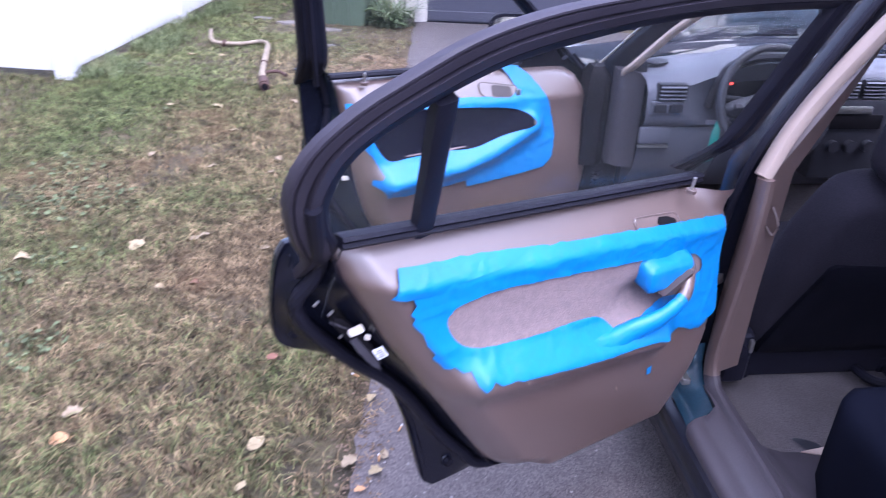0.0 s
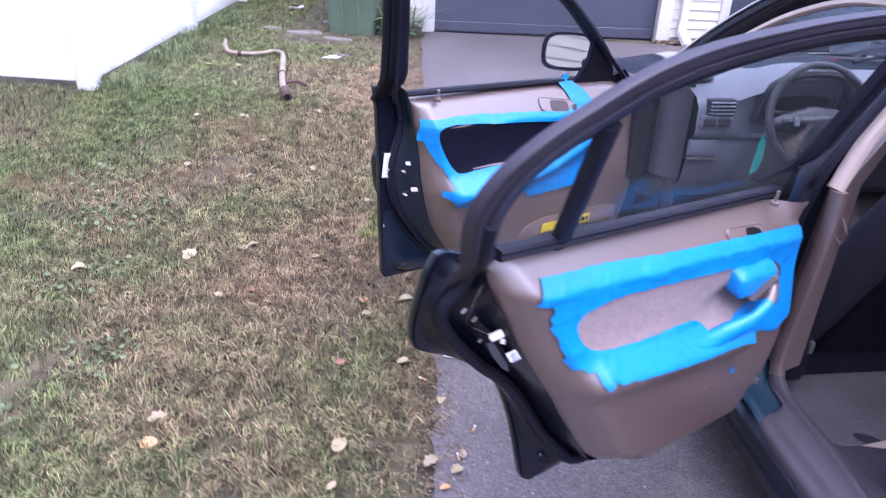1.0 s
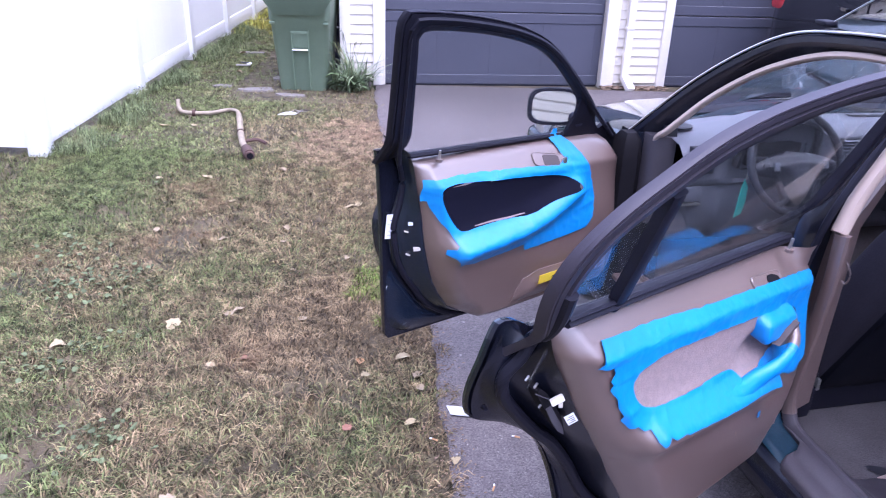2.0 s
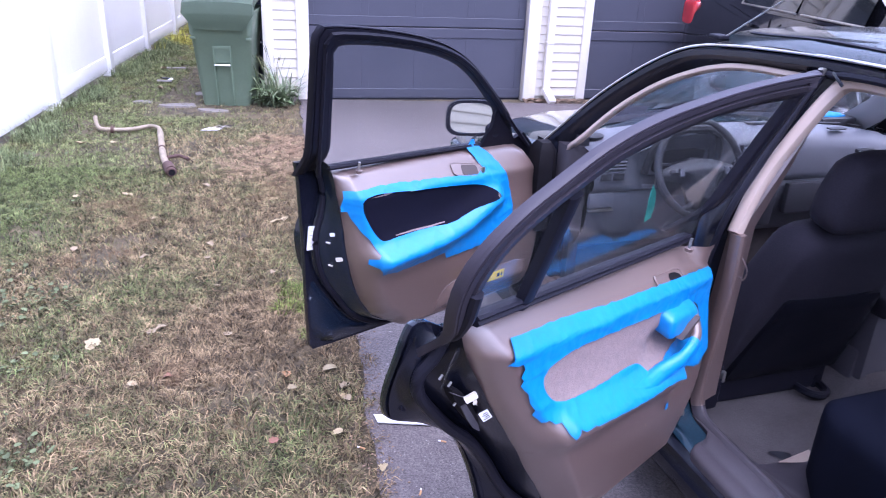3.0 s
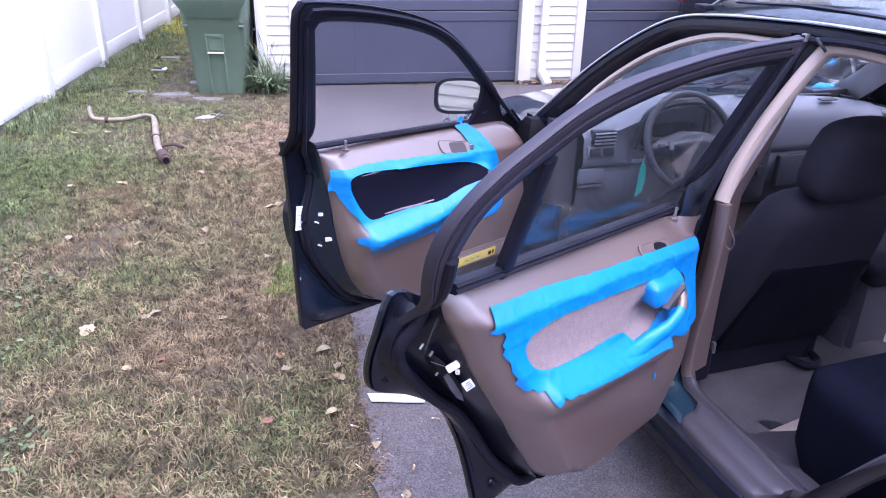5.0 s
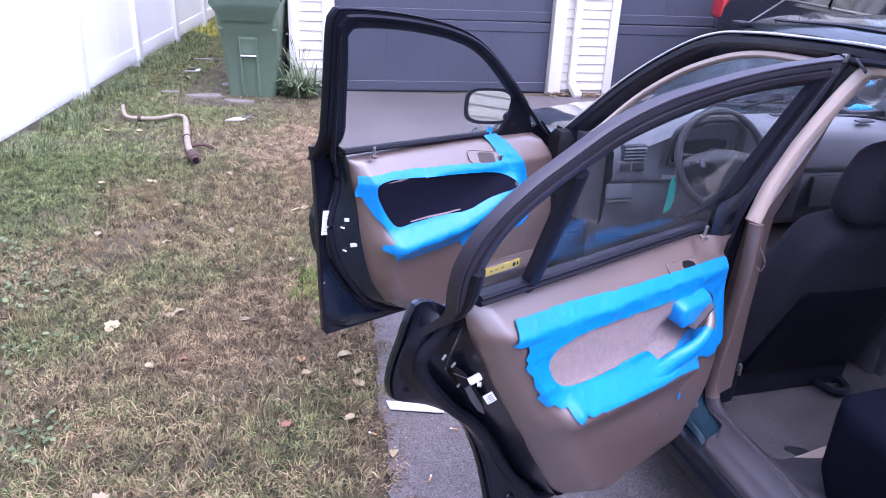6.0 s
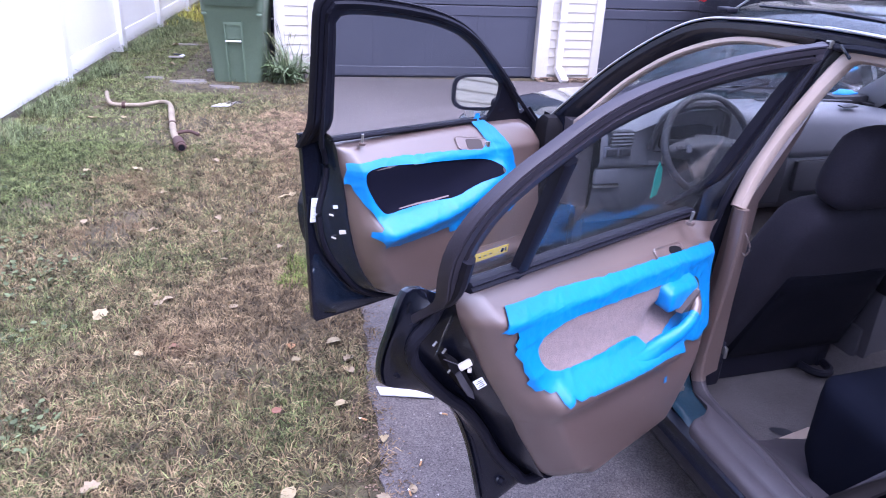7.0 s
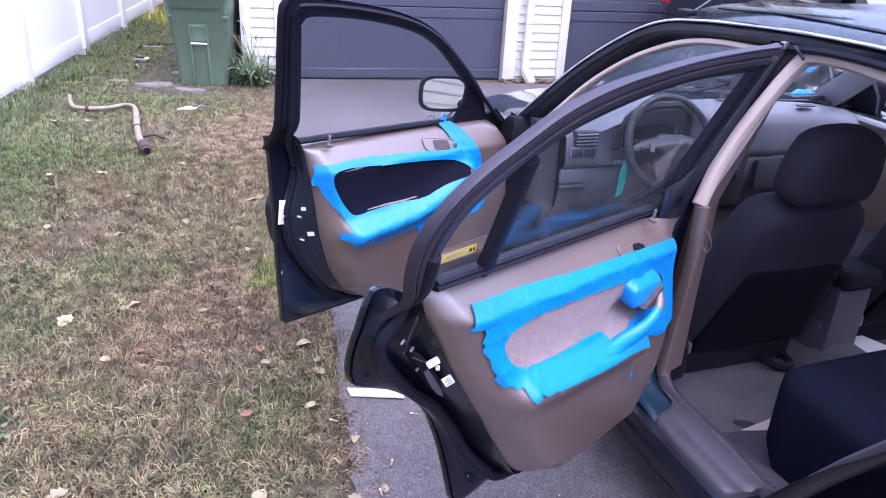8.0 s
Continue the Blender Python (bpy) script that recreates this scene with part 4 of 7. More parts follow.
def scrap(x, y, a, s):
    root = thing("scrap", pose(x, y, 0.03, 0, 0, a), "bent piece of white and dark scrap on the lawn", "scrap", "scraps")
    part("strip", box(-0.16 * s, -0.03 * s, 0, 0.15 * s, 0.02 * s, 0.016, 0.004), DIRTYPAPER, root)
    part("cover", moved(box(-0.10 * s, -0.028 * s, 0, 0.12 * s, 0.028 * s, 0.012, 0.004), pose(0.02, 0.035 * s, 0.024, 8, 4, 14)), DARKPLASTIC, root)
    part("flap", moved(box(-0.05 * s, -0.045 * s, 0, 0.05 * s, 0.045 * s, 0.006, 0.002), pose(0.13 * s, 0.0, 0.022, 10, -12, 40)), PAPER, root)


scrap(-3.92, 6.22, -4, 0.48)
RAG = mat("dirty_white_cloth", (0.47, 0.45, 0.42), 0.9, 0, 0.4, 30, 200, 0.5, 0.003)
rag = thing("rag", pose(-3.09, 4.27, 0.02, 0, 0, 12) @ Matrix.Scale(0.68, 4), "crumpled dirty white rag with dry twigs on the lawn", "litter")
part("cloth", patch([(-0.17, -0.02), (-0.12, -0.028), (-0.09, -0.045), (-0.04, -0.03), (0.0, -0.044), (0.05, -0.02), (0.045, 0.005), (0.075, 0.02), (0.02, 0.03), (0.0, 0.05), (-0.04, 0.028), (-0.07, 0.032), (-0.13, 0.012)], [], 0.012, lambda x, y, g: (x, y, 0.012 + 0.03 * step(0, 0.03, g) * (0.6 + noise.noise((x * 24, y * 30, 2)))), lambda x, y: (x, y, 0.0)), RAG, rag, angle=50)
rng = random.Random(5)
for k in range(6):
    a, L = rng.uniform(-0.5, 0.5), rng.uniform(0.10, 0.20)
    x0, y0 = rng.uniform(-0.05, 0.10), rng.uniform(-0.03, 0.06)
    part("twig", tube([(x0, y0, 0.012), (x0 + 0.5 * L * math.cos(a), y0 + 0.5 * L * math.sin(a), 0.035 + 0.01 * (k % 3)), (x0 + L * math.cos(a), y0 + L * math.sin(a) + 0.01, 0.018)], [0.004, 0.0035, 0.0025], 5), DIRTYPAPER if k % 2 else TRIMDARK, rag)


# ---- the car ----
CM = pose(-0.146, -0.105, 0, 0, 0, 11.5)
car = thing("car", CM, "dark teal older sedan with both driver-side doors open", "car")
RM = CM.inverted() @ pose(-0.95, -0.268, 0, 0, 0, 220)
FM = CM.inverted() @ pose(-1.17, 0.81, 0, 0, 0, 217)


def resample(pts, n):
    p = smooth(pts, 8)
    d = [0.0]
    for a, b in zip(p, p[1:]):
        d.append(d[-1] + (b - a).length)
    out, j = [], 0
    for i in range(n):
        t = d[-1] * i / (n - 1)
        while j < len(p) - 2 and d[j + 1] < t:
            j += 1
        out.append(p[j].lerp(p[j + 1], max(0, min(1, (t - d[j]) / (d[j + 1] - d[j] + 1e-9)))))
    return out


def lean(z):
    """How far the glass and its frame lean inwards over the belt."""
    return -0.05 + 0.42 * (z - 0.95)


def seat_in(z):
    """The frame's foot turns back into the door below the belt."""
    return lean(z) - 0.085 * step(1.04, 0.87, z)


def polyline_gap(line, x, y):
    best = 9.0
    for (ax, ay), (bx, by) in zip(line, line[1:]):
        dx, dy = bx - ax, by - ay
        s = max(0, min(1, ((x - ax) * dx + (y - ay) * dy) / (dx * dx + dy * dy)))
        best = min(best, math.hypot(x - ax - s * dx, y - ay - s * dy))
    return best


def trim_depth(belt0, belt1, rest, tail, foot=-0.068, rise=0.076, top=-0.012, swell=0.035, crest=0.042):
    def depth(u, z):
        h = lerp(belt0, belt1, u) - z
        w = foot + rise * max(0.0, min(1.0, (h - top) / (0.096 - top))) + swell * step(0.13, 0.36, h) - 0.025 * step(0.40, 0.66, h)
        roll = max(0.0, 1 - polyline_gap(tail, u, z) / 0.052)
        return w + crest * math.exp(-((polyline_gap(rest, u, z) / 0.042) ** 2)) - 0.048 * roll * step(-0.02, 0.10, h)
    return depth


def band(outer, inner, profile, n, bm=None):
    """A window frame: a profile of (share of the way from outer to inner, height) along two curves."""
    a, b = resample([(x, 0, z) for x, z in outer], n), resample([(x, 0, z) for x, z in inner], n)
    rows = []
    for s, h in profile:
        row = []
        for p, q in zip(a, b):
            c = p.lerp(q, s)
            row.append((c.x, seat_in(c.z) + h, c.z))
        rows.append(row)
    return grid(rows, bm)


def on_plane(u, z, w):
    return (u, w, z)


def rounded(pts, times=2):
    """Cuts the corners of a closed outline."""
    for k in range(times):
        pts = [q for a, b in zip(pts, pts[1:] + pts[:1]) for q in ((lerp(a[0], b[0], 0.25), lerp(a[1], b[1], 0.25)), (lerp(a[0], b[0], 0.75), lerp(a[1], b[1], 0.75)))]
    return pts


def tape_patch(name, outline, holes, depth, parent, seed, lift=0.004):
    def place(u, z, gap):
        n = noise.noise((u * 16, z * 16, seed)) + 0.6 * noise.noise((u * 30 + z * 22, z * 95 - u * 10, seed))
        fold = max(0.0, noise.noise((u * 6 + z * 15, z * 42 - u * 9, seed + 4))) ** 1.5
        pucker = max(0.0, noise.noise((u * 38 - z * 30, z * 20 + u * 12, seed + 9)) - 0.12)
        crease = max(0.0, 1 - 7 * abs(noise.noise((u * 3.5 + z * 6, z * 21 - u * 5, seed + 6)))) + max(0.0, 1 - 9 * abs(noise.noise((u * 9 - z * 5, z * 13 + u * 8, seed + 2))))
        return (u, depth(u, z) + lift + 0.0022 * crease * min(1, gap / 0.012) + 0.0005 * abs(n) + 0.0025 * fold * min(1, gap / 0.015) + 0.0018 * pucker, z)
    return part(name, patch(outline, holes, 0.0075, place), TAPE, parent, "blue masking tape, wrinkled and torn at its ends", angle=60)


def torn(pts, amount, seed):
    """Roughens an outline as torn tape is."""
    r = random.Random(seed)
    out = []
    for i in range(len(pts)):
        a, b = Vector(pts[i]), Vector(pts[(i + 1) % len(pts)])
        k = max(1, int((b - a).length / 0.014))
        n = Vector((-(b - a).y, (b - a).x)).normalized() if (b - a).length > 0 else Vector((0, 0))
        for j in range(k):
            p = a.lerp(b, j / k) + (n * r.gauss(0, amount) if j else Vector((0, 0)))
            out.append((p.x, p.y))
    return out


def trim_panel(outline, depth, material, parent, name="trim_panel", holes=(), label=""):
    def place(u, z, gap):
        edge = 1 - step(0.0, 0.028, gap)
        return (u, depth(u, z) - 0.022 * edge * edge, z)
    return part(name, patch(outline, holes, 0.011, place, lambda u, z: (u, min(-0.07, depth(u, z) - 0.045), z)), material, parent, label, angle=70)


def belt_line(a, b, n=8):
    return [(lerp(a[0], b[0], i / n), lean(lerp(a[1], b[1], i / n)), lerp(a[1], b[1], i / n)) for i in range(n + 1)]


# -- rear door --
LOBE = [(0.70, 0.245), (0.742, 0.258), (0.757, 0.305), (0.769, 0.372), (0.784, 0.450), (0.808, 0.525), (0.832, 0.572), (0.880, 0.632), (0.942, 0.684), (1.015, 0.724), (1.050, 0.745), (1.060, 0.775), (1.066, 0.82), (1.070, 0.875), (1.069, 0.945), (1.048, 0.985), (1.005, 0.975)]
R_SKIN = [(0.07, 0.262), (0.4, 0.255)] + [(p.x, p.z) for p in resample([(u, 0, z) for u, z in LOBE], 60)] + [(0.96, 0.945), (0.5, 0.895), (0.0, 0.835), (0.01, 0.6)]
R_TRIM = [(0.145, 0.306), (0.30, 0.312), (0.485, 0.320), (0.57, 0.328), (0.622, 0.348), (0.66, 0.385), (0.721, 0.482), (0.765, 0.555), (0.805, 0.620), (0.852, 0.695), (0.898, 0.767), (0.935, 0.832), (0.962, 0.88), (0.990, 0.935), (1.004, 0.975), (1.004, 1.003), (0.84, 0.987), (0.45, 0.947), (0.10, 0.907), (0.006, 0.897), (0.012, 0.84), (0.032, 0.75), (0.050, 0.66), (0.062, 0.55), (0.085, 0.45), (0.118, 0.36)]
rear_form = trim_depth(0.915, 1.03, [(0.76, 0.70), (0.60, 0.675), (0.44, 0.655), (0.28, 0.63)], R_TRIM[3:16], -0.079, 0.087, -0.002, 0.035)
def rear_w(u, z):
    """The trim's surface, hollowed behind the pull handle and raised at its front upper corner."""
    w = rear_form(u, z)
    w += max(0.0, -0.014 - w) * step(0.125, 0.04, u)
    return w - 0.034 * math.exp(-((u - 0.315) / 0.075) ** 2 - ((z - 0.728) / 0.032) ** 2)


def skin_w(z):
    """The door's skin bulges out below the belt and tucks in again towards the sill."""
    return -0.140 - 0.060 * step(0.98, 0.76, z) + 0.036 * step(0.62, 0.26, z)


bm = patch(R_SKIN, [], 0.035, lambda u, z, g: (u, skin_w(z) + 0.013 - 0.004 * (1 - step(0, 0.012, g)), z), lambda u, z: (u, skin_w(z), z))
rear_door = part("rear_door", bm, JAMB, car, "open rear passenger door, dark paint with taupe inner trim", at=RM)
part("outer_panel", patch(R_SKIN, [], 0.035, lambda u, z, g: (u, skin_w(z) - 0.0005, z), lambda u, z: (u, skin_w(z) - 0.007, z)), PAINT, rear_door, "dark teal outer skin")
# the weather seal as (along, up, depth): it swings out round the latch and back under the trim
SEAL = [(1.009, 0.963, -0.085), (1.021, 0.919, -0.100), (1.039, 0.890, -0.113), (1.043, 0.861, -0.121), (1.030, 0.822, -0.126), (0.991, 0.768, -0.130), (0.927, 0.691, -0.134), (0.857, 0.620, -0.138), (0.789, 0.528, -0.142), (0.721, 0.413, -0.140), (0.663, 0.339, -0.128), (0.605, 0.290, -0.108), (0.40, 0.283, -0.102), (0.05, 0.283, -0.102)]
INNER = [(1.005, 0.975), (0.998, 0.95), (0.985, 0.92), (0.962, 0.88), (0.935, 0.832), (0.90, 0.768), (0.852, 0.695), (0.805, 0.62), (0.752, 0.535), (0.69, 0.43), (0.655, 0.375), (0.60, 0.335), (0.35, 0.315), (0.06, 0.305)]
a, b = resample([(u, w, z) for u, z, w in SEAL], 72), resample([(x, -0.047, z) for x, z in INNER], 72)
rim = resample([(u, 0, z) for u, z in list(reversed(LOBE)) + [(0.40, 0.256), (0.05, 0.263)]], 72)
rows = [[] for k in range(11)]
for p, q, e in zip(a, b, rim):
    d = Vector((p.x - q.x, 0, p.z - q.z)).normalized()
    lip = Vector((e.x, skin_w(e.z) + 0.0145, e.z))
    base = Vector((p.x + d.x * 0.012, p.y - 0.015, p.z + d.z * 0.012))
    for k, (f, dip) in enumerate(((0.04, 0.0), (0.35, 0.006), (0.75, 0.005), (1.0, 0.0))):
        c = lip.lerp(base, f)
        rows[k].append((c.x, c.y - dip, c.z))
    for k, (off, w) in enumerate(((0.0, p.y - 0.008), (-0.013, p.y - 0.018))):
        rows[4 + k].append((p.x + d.x * off, w, p.z + d.z * off))
    v = Vector((p.x - d.x * 0.015, p.y - 0.018, p.z - d.z * 0.015))
    for k, (f, dip) in enumerate(((0.2, 0.010), (0.5, 0.012), (0.8, 0.004), (1.0, 0.0))):
        c = v.lerp(q, f)
        rows[6 + k].append((c.x, c.y - dip + 0.003 * noise.noise((c.x * 14, c.z * 14, f * 5)), c.z))
    rows[10].append((q.x - d.x * 0.02, q.y - 0.03, q.z - d.z * 0.02))
part("inner_jamb", grid(rows), JAMB, rear_door, "black pressed-steel shut face", angle=60)
head = [(1.072, lean(1.12) + 0.012, 1.12), (1.058, lean(1.06) + 0.011, 1.06), (1.042, -0.030, 1.01)]
path = smooth(head + [(u, w, z) for u, z, w in SEAL], 5)
part("door_seal", tube(path, 0.0135, 10), RUBBER, rear_door, "black rubber weather seal")
ridge = smooth([(x, 0, z) for x, z in [(1.052, 0.963), (1.055, 0.9), (1.044, 0.836), (1.008, 0.752), (0.940, 0.702), (0.875, 0.640), (0.825, 0.572), (0.787, 0.475), (0.765, 0.375), (0.752, 0.30)]], 5)
part("flange_bead", tube([(p.x - 0.006, skin_w(p.z) + 0.0135, p.z) for p in ridge], 0.0045, 8), JAMB, rear_door)
part("trim_panel", patch(R_TRIM, [], 0.011, lambda u, z, g: (u, rear_w(u, z) - 0.022 * (1 - step(0, 0.028, g)) ** 2 * step(0.0, 0.06, lerp(0.897, 1.003, u) - z), z), lambda u, z: (u, min(-0.07, rear_w(u, z) - 0.045), z - 0.07 * step(0.07, 0.0, lerp(0.897, 1.003, u) - z))), TRIM, rear_door, "taupe moulded plastic trim", angle=70)
# insert cloth and its tape frame
R_HOLE = [(0.826, 0.835), (0.812, 0.852), (0.79, 0.860), (0.72, 0.864), (0.60, 0.850), (0.45, 0.831), (0.25, 0.803), (0.155, 0.787), (0.122, 0.765), (0.112, 0.735), (0.17, 0.722), (0.30, 0.690), (0.385, 0.684), (0.415, 0.690), (0.435, 0.716), (0.455, 0.730), (0.49, 0.737), (0.635, 0.745), (0.775, 0.766), (0.81, 0.793)]
R_INS = [(0.845, 0.83), (0.83, 0.865), (0.72, 0.88), (0.45, 0.848), (0.13, 0.802), (0.09, 0.77), (0.085, 0.72), (0.20, 0.69), (0.30, 0.67), (0.42, 0.672), (0.48, 0.72), (0.64, 0.73), (0.80, 0.75), (0.835, 0.79)]
part("cloth_insert", patch(R_INS, [], 0.015, lambda u, z, g: (u, rear_w(u, z) + 0.0015 + 0.001 * step(0, 0.01, g), z)), FABRIC, rear_door, "pinkish grey velour insert", angle=60)
R_TAPE = torn([(0.906, 0.953), (0.915, 0.932), (0.930, 0.908), (0.914, 0.910), (0.905, 0.901), (0.892, 0.902), (0.884, 0.886), (0.896, 0.873), (0.887, 0.862), (0.891, 0.850), (0.872, 0.826), (0.864, 0.800), (0.850, 0.780), (0.853, 0.768), (0.832, 0.744), (0.815, 0.746), (0.802, 0.734), (0.788, 0.735), (0.783, 0.712), (0.774, 0.700), (0.752, 0.714), (0.738, 0.703), (0.700, 0.700), (0.690, 0.694), (0.637, 0.686), (0.54, 0.670), (0.45, 0.657), (0.38, 0.652), (0.30, 0.640), (0.22, 0.615), (0.19, 0.617), (0.15, 0.597), (0.115, 0.590), (0.06, 0.62), (0.054, 0.70), (0.045, 0.847), (0.25, 0.870), (0.50, 0.900), (0.72, 0.932)], 0.0007, 3)
tape_patch("tape", R_TAPE, [rounded(R_HOLE)], rear_w, rear_door, 1.0, 0.006)
tape_patch("tape", torn([(0.905, 0.950), (0.927, 0.909), (0.902, 0.903), (0.84, 0.897), (0.78, 0.905), (0.70, 0.905), (0.62, 0.914), (0.72, 0.928)], 0.0006, 8), [], rear_w, rear_door, 5.0, 0.0072)
tape_patch("tape", torn([(0.36, 0.880), (0.40, 0.838), (0.25, 0.818), (0.07, 0.798), (0.040, 0.842), (0.25, 0.866)], 0.0006, 9), [], rear_w, rear_door, 7.0, 0.0070)
pull = smooth([(0.64, rear_w(0.64, 0.690) - 0.052, 0.690), (0.54, rear_w(0.54, 0.674) - 0.040, 0.674), (0.45, rear_w(0.45, 0.664) - 0.026, 0.664), (0.37, 0.058, 0.678), (0.30, 0.077, 0.703), (0.235, 0.074, 0.735), (0.180, 0.030, 0.772)], 5)
part("pull_handle", tube(pull[:25], [max(0.0175, 0.045 - 0.0013 * i) + 0.0012 * math.sin(i * 2.1) for i in range(25)], 22, None, 0.8, (0, 1, 0)), TAPE, rear_door, "armrest pull wrapped in blue tape", angle=80)
part("pull_end", tube(pull[23:], 0.0165, 18, None, 0.8, (0, 1, 0)), TRIM, rear_door, "bare taupe end of the pull", angle=80)
# no hole here: a dark plate stands in for the opening's shade
part("cup_shade_plate", plate([(0.292, 0.741), (0.205, 0.776), (0.212, 0.748), (0.240, 0.732)], 0.040, 0.0635, lambda u, z, w: (u, w, z)), TRIMDARK, rear_door, "flat dark plate standing in for the shaded opening under the tape")
bm = box(0.175, -0.01, 0.738, 0.325, 0.049, 0.802, 0.020, seg=4)
bmesh.ops.subdivide_edges(bm, edges=[e for e in bm.edges if e.calc_length() > 0.03], cuts=5, use_grid_fill=True)
for v in bm.verts:
    v.co.z += -0.06 * (0.26 - v.co.x) - 0.35 * (v.co.y - 0.03) + 0.007 * noise.noise(v.co * 38)
    v.co.y += 0.007 * noise.noise((v.co.x * 50, v.co.z * 20, 3))
part("handle_cup", bm, TAPE, rear_door, "taped cup behind the pull handle")
# glass, frame and divider
R_OUT = [(1.046, 0.86), (1.042, 0.905), (1.044, 0.945), (1.052, 0.985), (1.078, 1.03), (1.099, 1.08), (1.112, 1.15), (1.090, 1.215), (1.035, 1.268), (0.97, 1.305), (0.87, 1.353), (0.745, 1.380), (0.59, 1.391), (0.39, 1.396), (0.115, 1.389), (-0.05, 1.380)]
R_IN = [(1.012, 0.85), (1.006, 0.89), (0.996, 0.93), (0.994, 0.985), (1.010, 1.03), (1.030, 1.065), (1.036, 1.12), (1.012, 1.185), (0.95, 1.232), (0.865, 1.274), (0.755, 1.308), (0.53, 1.334), (0.31, 1.335), (0.05, 1.320), (-0.04, 1.312)]
FRAME_PROFILE = [(0, -0.012), (0, 0.004), (0.05, 0.011), (0.10, 0.012), (0.13, 0.006), (0.16, 0.012), (0.34, 0.013), (0.38, 0.005), (0.43, 0.005), (0.47, 0.015), (0.70, 0.012), (0.74, 0.002)]
RUN_PROFILE = [(0.70, 0.006), (0.76, 0.008), (0.92, 0.004), (1.0, -0.004), (1.0, -0.016), (0.70, -0.018)]
part("window_frame", band(R_OUT, R_IN, FRAME_PROFILE, 56), FRAMEMAT, rear_door, "dark vinyl-covered window frame")
part("glass_run", band(R_OUT, R_IN, RUN_PROFILE, 56), RUBBER, rear_door)
part("frame_back", band(R_OUT, R_IN, [(0, -0.011), (0.5, -0.020), (1.0, -0.017)], 56), PAINT, rear_door)
L_OUT, L_IN = [(-0.052, 1.385), (-0.02, 1.15), (0.0, 0.89)], [(0.022, 1.318), (0.05, 1.13), (0.088, 0.925)]
part("front_frame", band(L_OUT, L_IN, [(0, -0.015), (0, 0.004), (0.08, 0.010), (0.35, 0.010), (0.4, 0.002), (0.6, 0.002), (0.64, 0.009), (0.92, 0.006), (1, -0.004), (1, -0.018), (0, -0.015)], 14), RUBBER, rear_door)
part("frame_tip", box(-0.058, lean(1.36) - 0.010, 1.340, 0.0, lean(1.36) + 0.011, 1.384, 0.009), FRAMEMAT, rear_door)
GL = [(p.x, p.z) for p in resample([(x, 0, z) for x, z in R_IN], 30)] + [(0.0, 1.315), (0.025, 1.13), (0.06, 0.905), (0.5, 0.955), (0.99, 1.005)]
def pane(outline, parent, material=PANE):
    def curve(u, z, gap):
        h = z - 0.95
        return (u, -0.062 + 0.30 * h + 0.29 * h * h, z)
    bm = patch(outline, [], 0.03, curve)
    bmesh.ops.recalc_face_normals(bm, faces=bm.faces)
    bmesh.ops.solidify(bm, geom=bm.faces, thickness=0.004)
    part("glass_pane", bm, material, parent, angle=50).visible_shadow = False
pane(GL, rear_door)
div = [(0.8465, 0.995), (0.858, 1.08), (0.870, 1.16), (0.886, 1.262)]
bm = strip([(u, lean(z) - 0.004, z) for u, z in div], [(-0.018, -0.012), (-0.018, 0.008), (-0.012, 0.012), (0.012, 0.012), (0.018, 0.008), (0.018, -0.012)], (0, 1, 0))
part("window_divider", bm, RUBBER, rear_door, "black upright bar of the quarter light")
bm = strip(belt_line((1.005, 1.022), (0.075, 0.921)), [(-0.011, -0.02), (-0.011, 0.004), (-0.006, 0.010), (-0.001, 0.005), (0.004, 0.011), (0.010, 0.006), (0.010, -0.02)], (0, 1, 0))
part("belt_seal", bm, RUBBER, rear_door)
def lock_knob(u, z, parent, w):
    bm = rod((u, w, z - 0.01), (u, w + 0.004, z + 0.022), 0.0042, 10)
    part("lock_knob", bm, STEEL, parent, "small grey lock knob")
    part("knob_base", rod((u, w, z - 0.014), (u, w + 0.001, z - 0.006), 0.011, 14), TRIM, parent)
lock_knob(0.155, 0.932, rear_door, -0.022)
def handle_bezel(outer, inner, parent, depth, well=BLACKINK):
    lay = lambda d0: (lambda u, zz, d: (u, depth(u, zz) + d0 + d, zz))
    outer, inner = (rounded([(lerp(a[0], b[0], k), lerp(a[1], b[1], k)) for a, b in zip(q, q[1:] + q[:1]) for k in (0.12, 0.5, 0.88)], 1) for q in (outer, inner))
    part("handle_bezel", plate(outer, -0.002, 0.004, lay(0)), TRIM, parent)
    ring = [(u, depth(u, z) + 0.004, z) for u, z in outer + outer[:1]]
    part("bezel_edge", tube(smooth(ring, 3), 0.0022, 6), TRIM, parent)
    # flat plate in a dark colour, in place of a recess and its shade
    part("handle_cup", plate(inner, 0.0, 0.0015, lay(0.0042)), well, parent)
handle_bezel([(0.190, 0.846), (0.318, 0.864), (0.328, 0.870), (0.330, 0.889), (0.322, 0.896), (0.205, 0.882), (0.194, 0.876)], [(0.204, 0.862), (0.258, 0.869), (0.264, 0.876), (0.254, 0.884), (0.226, 0.880), (0.206, 0.872)], rear_door, rear_w)
# latch, label and stops on the jamb
part("latch_lever", moved(box(-0.0135, -0.004, -0.0068, 0.0135, 0.007, 0.0068, 0.003), Matrix.Translation((0.966, -0.050, 0.829)) @ pose(0, 0, 0, 0, 28, -32)), CREAM, rear_door, "cream latch lever")
lab = part("jamb_label", moved(box(-0.0105, -0.001, -0.0115, 0.0105, 0.001, 0.0115), Matrix.Translation((0.921, -0.046, 0.766)) @ pose(0, 0, 0, 0, 30, -32)), WHITELABEL, rear_door, "small white printed label")
bm = bmesh.new()
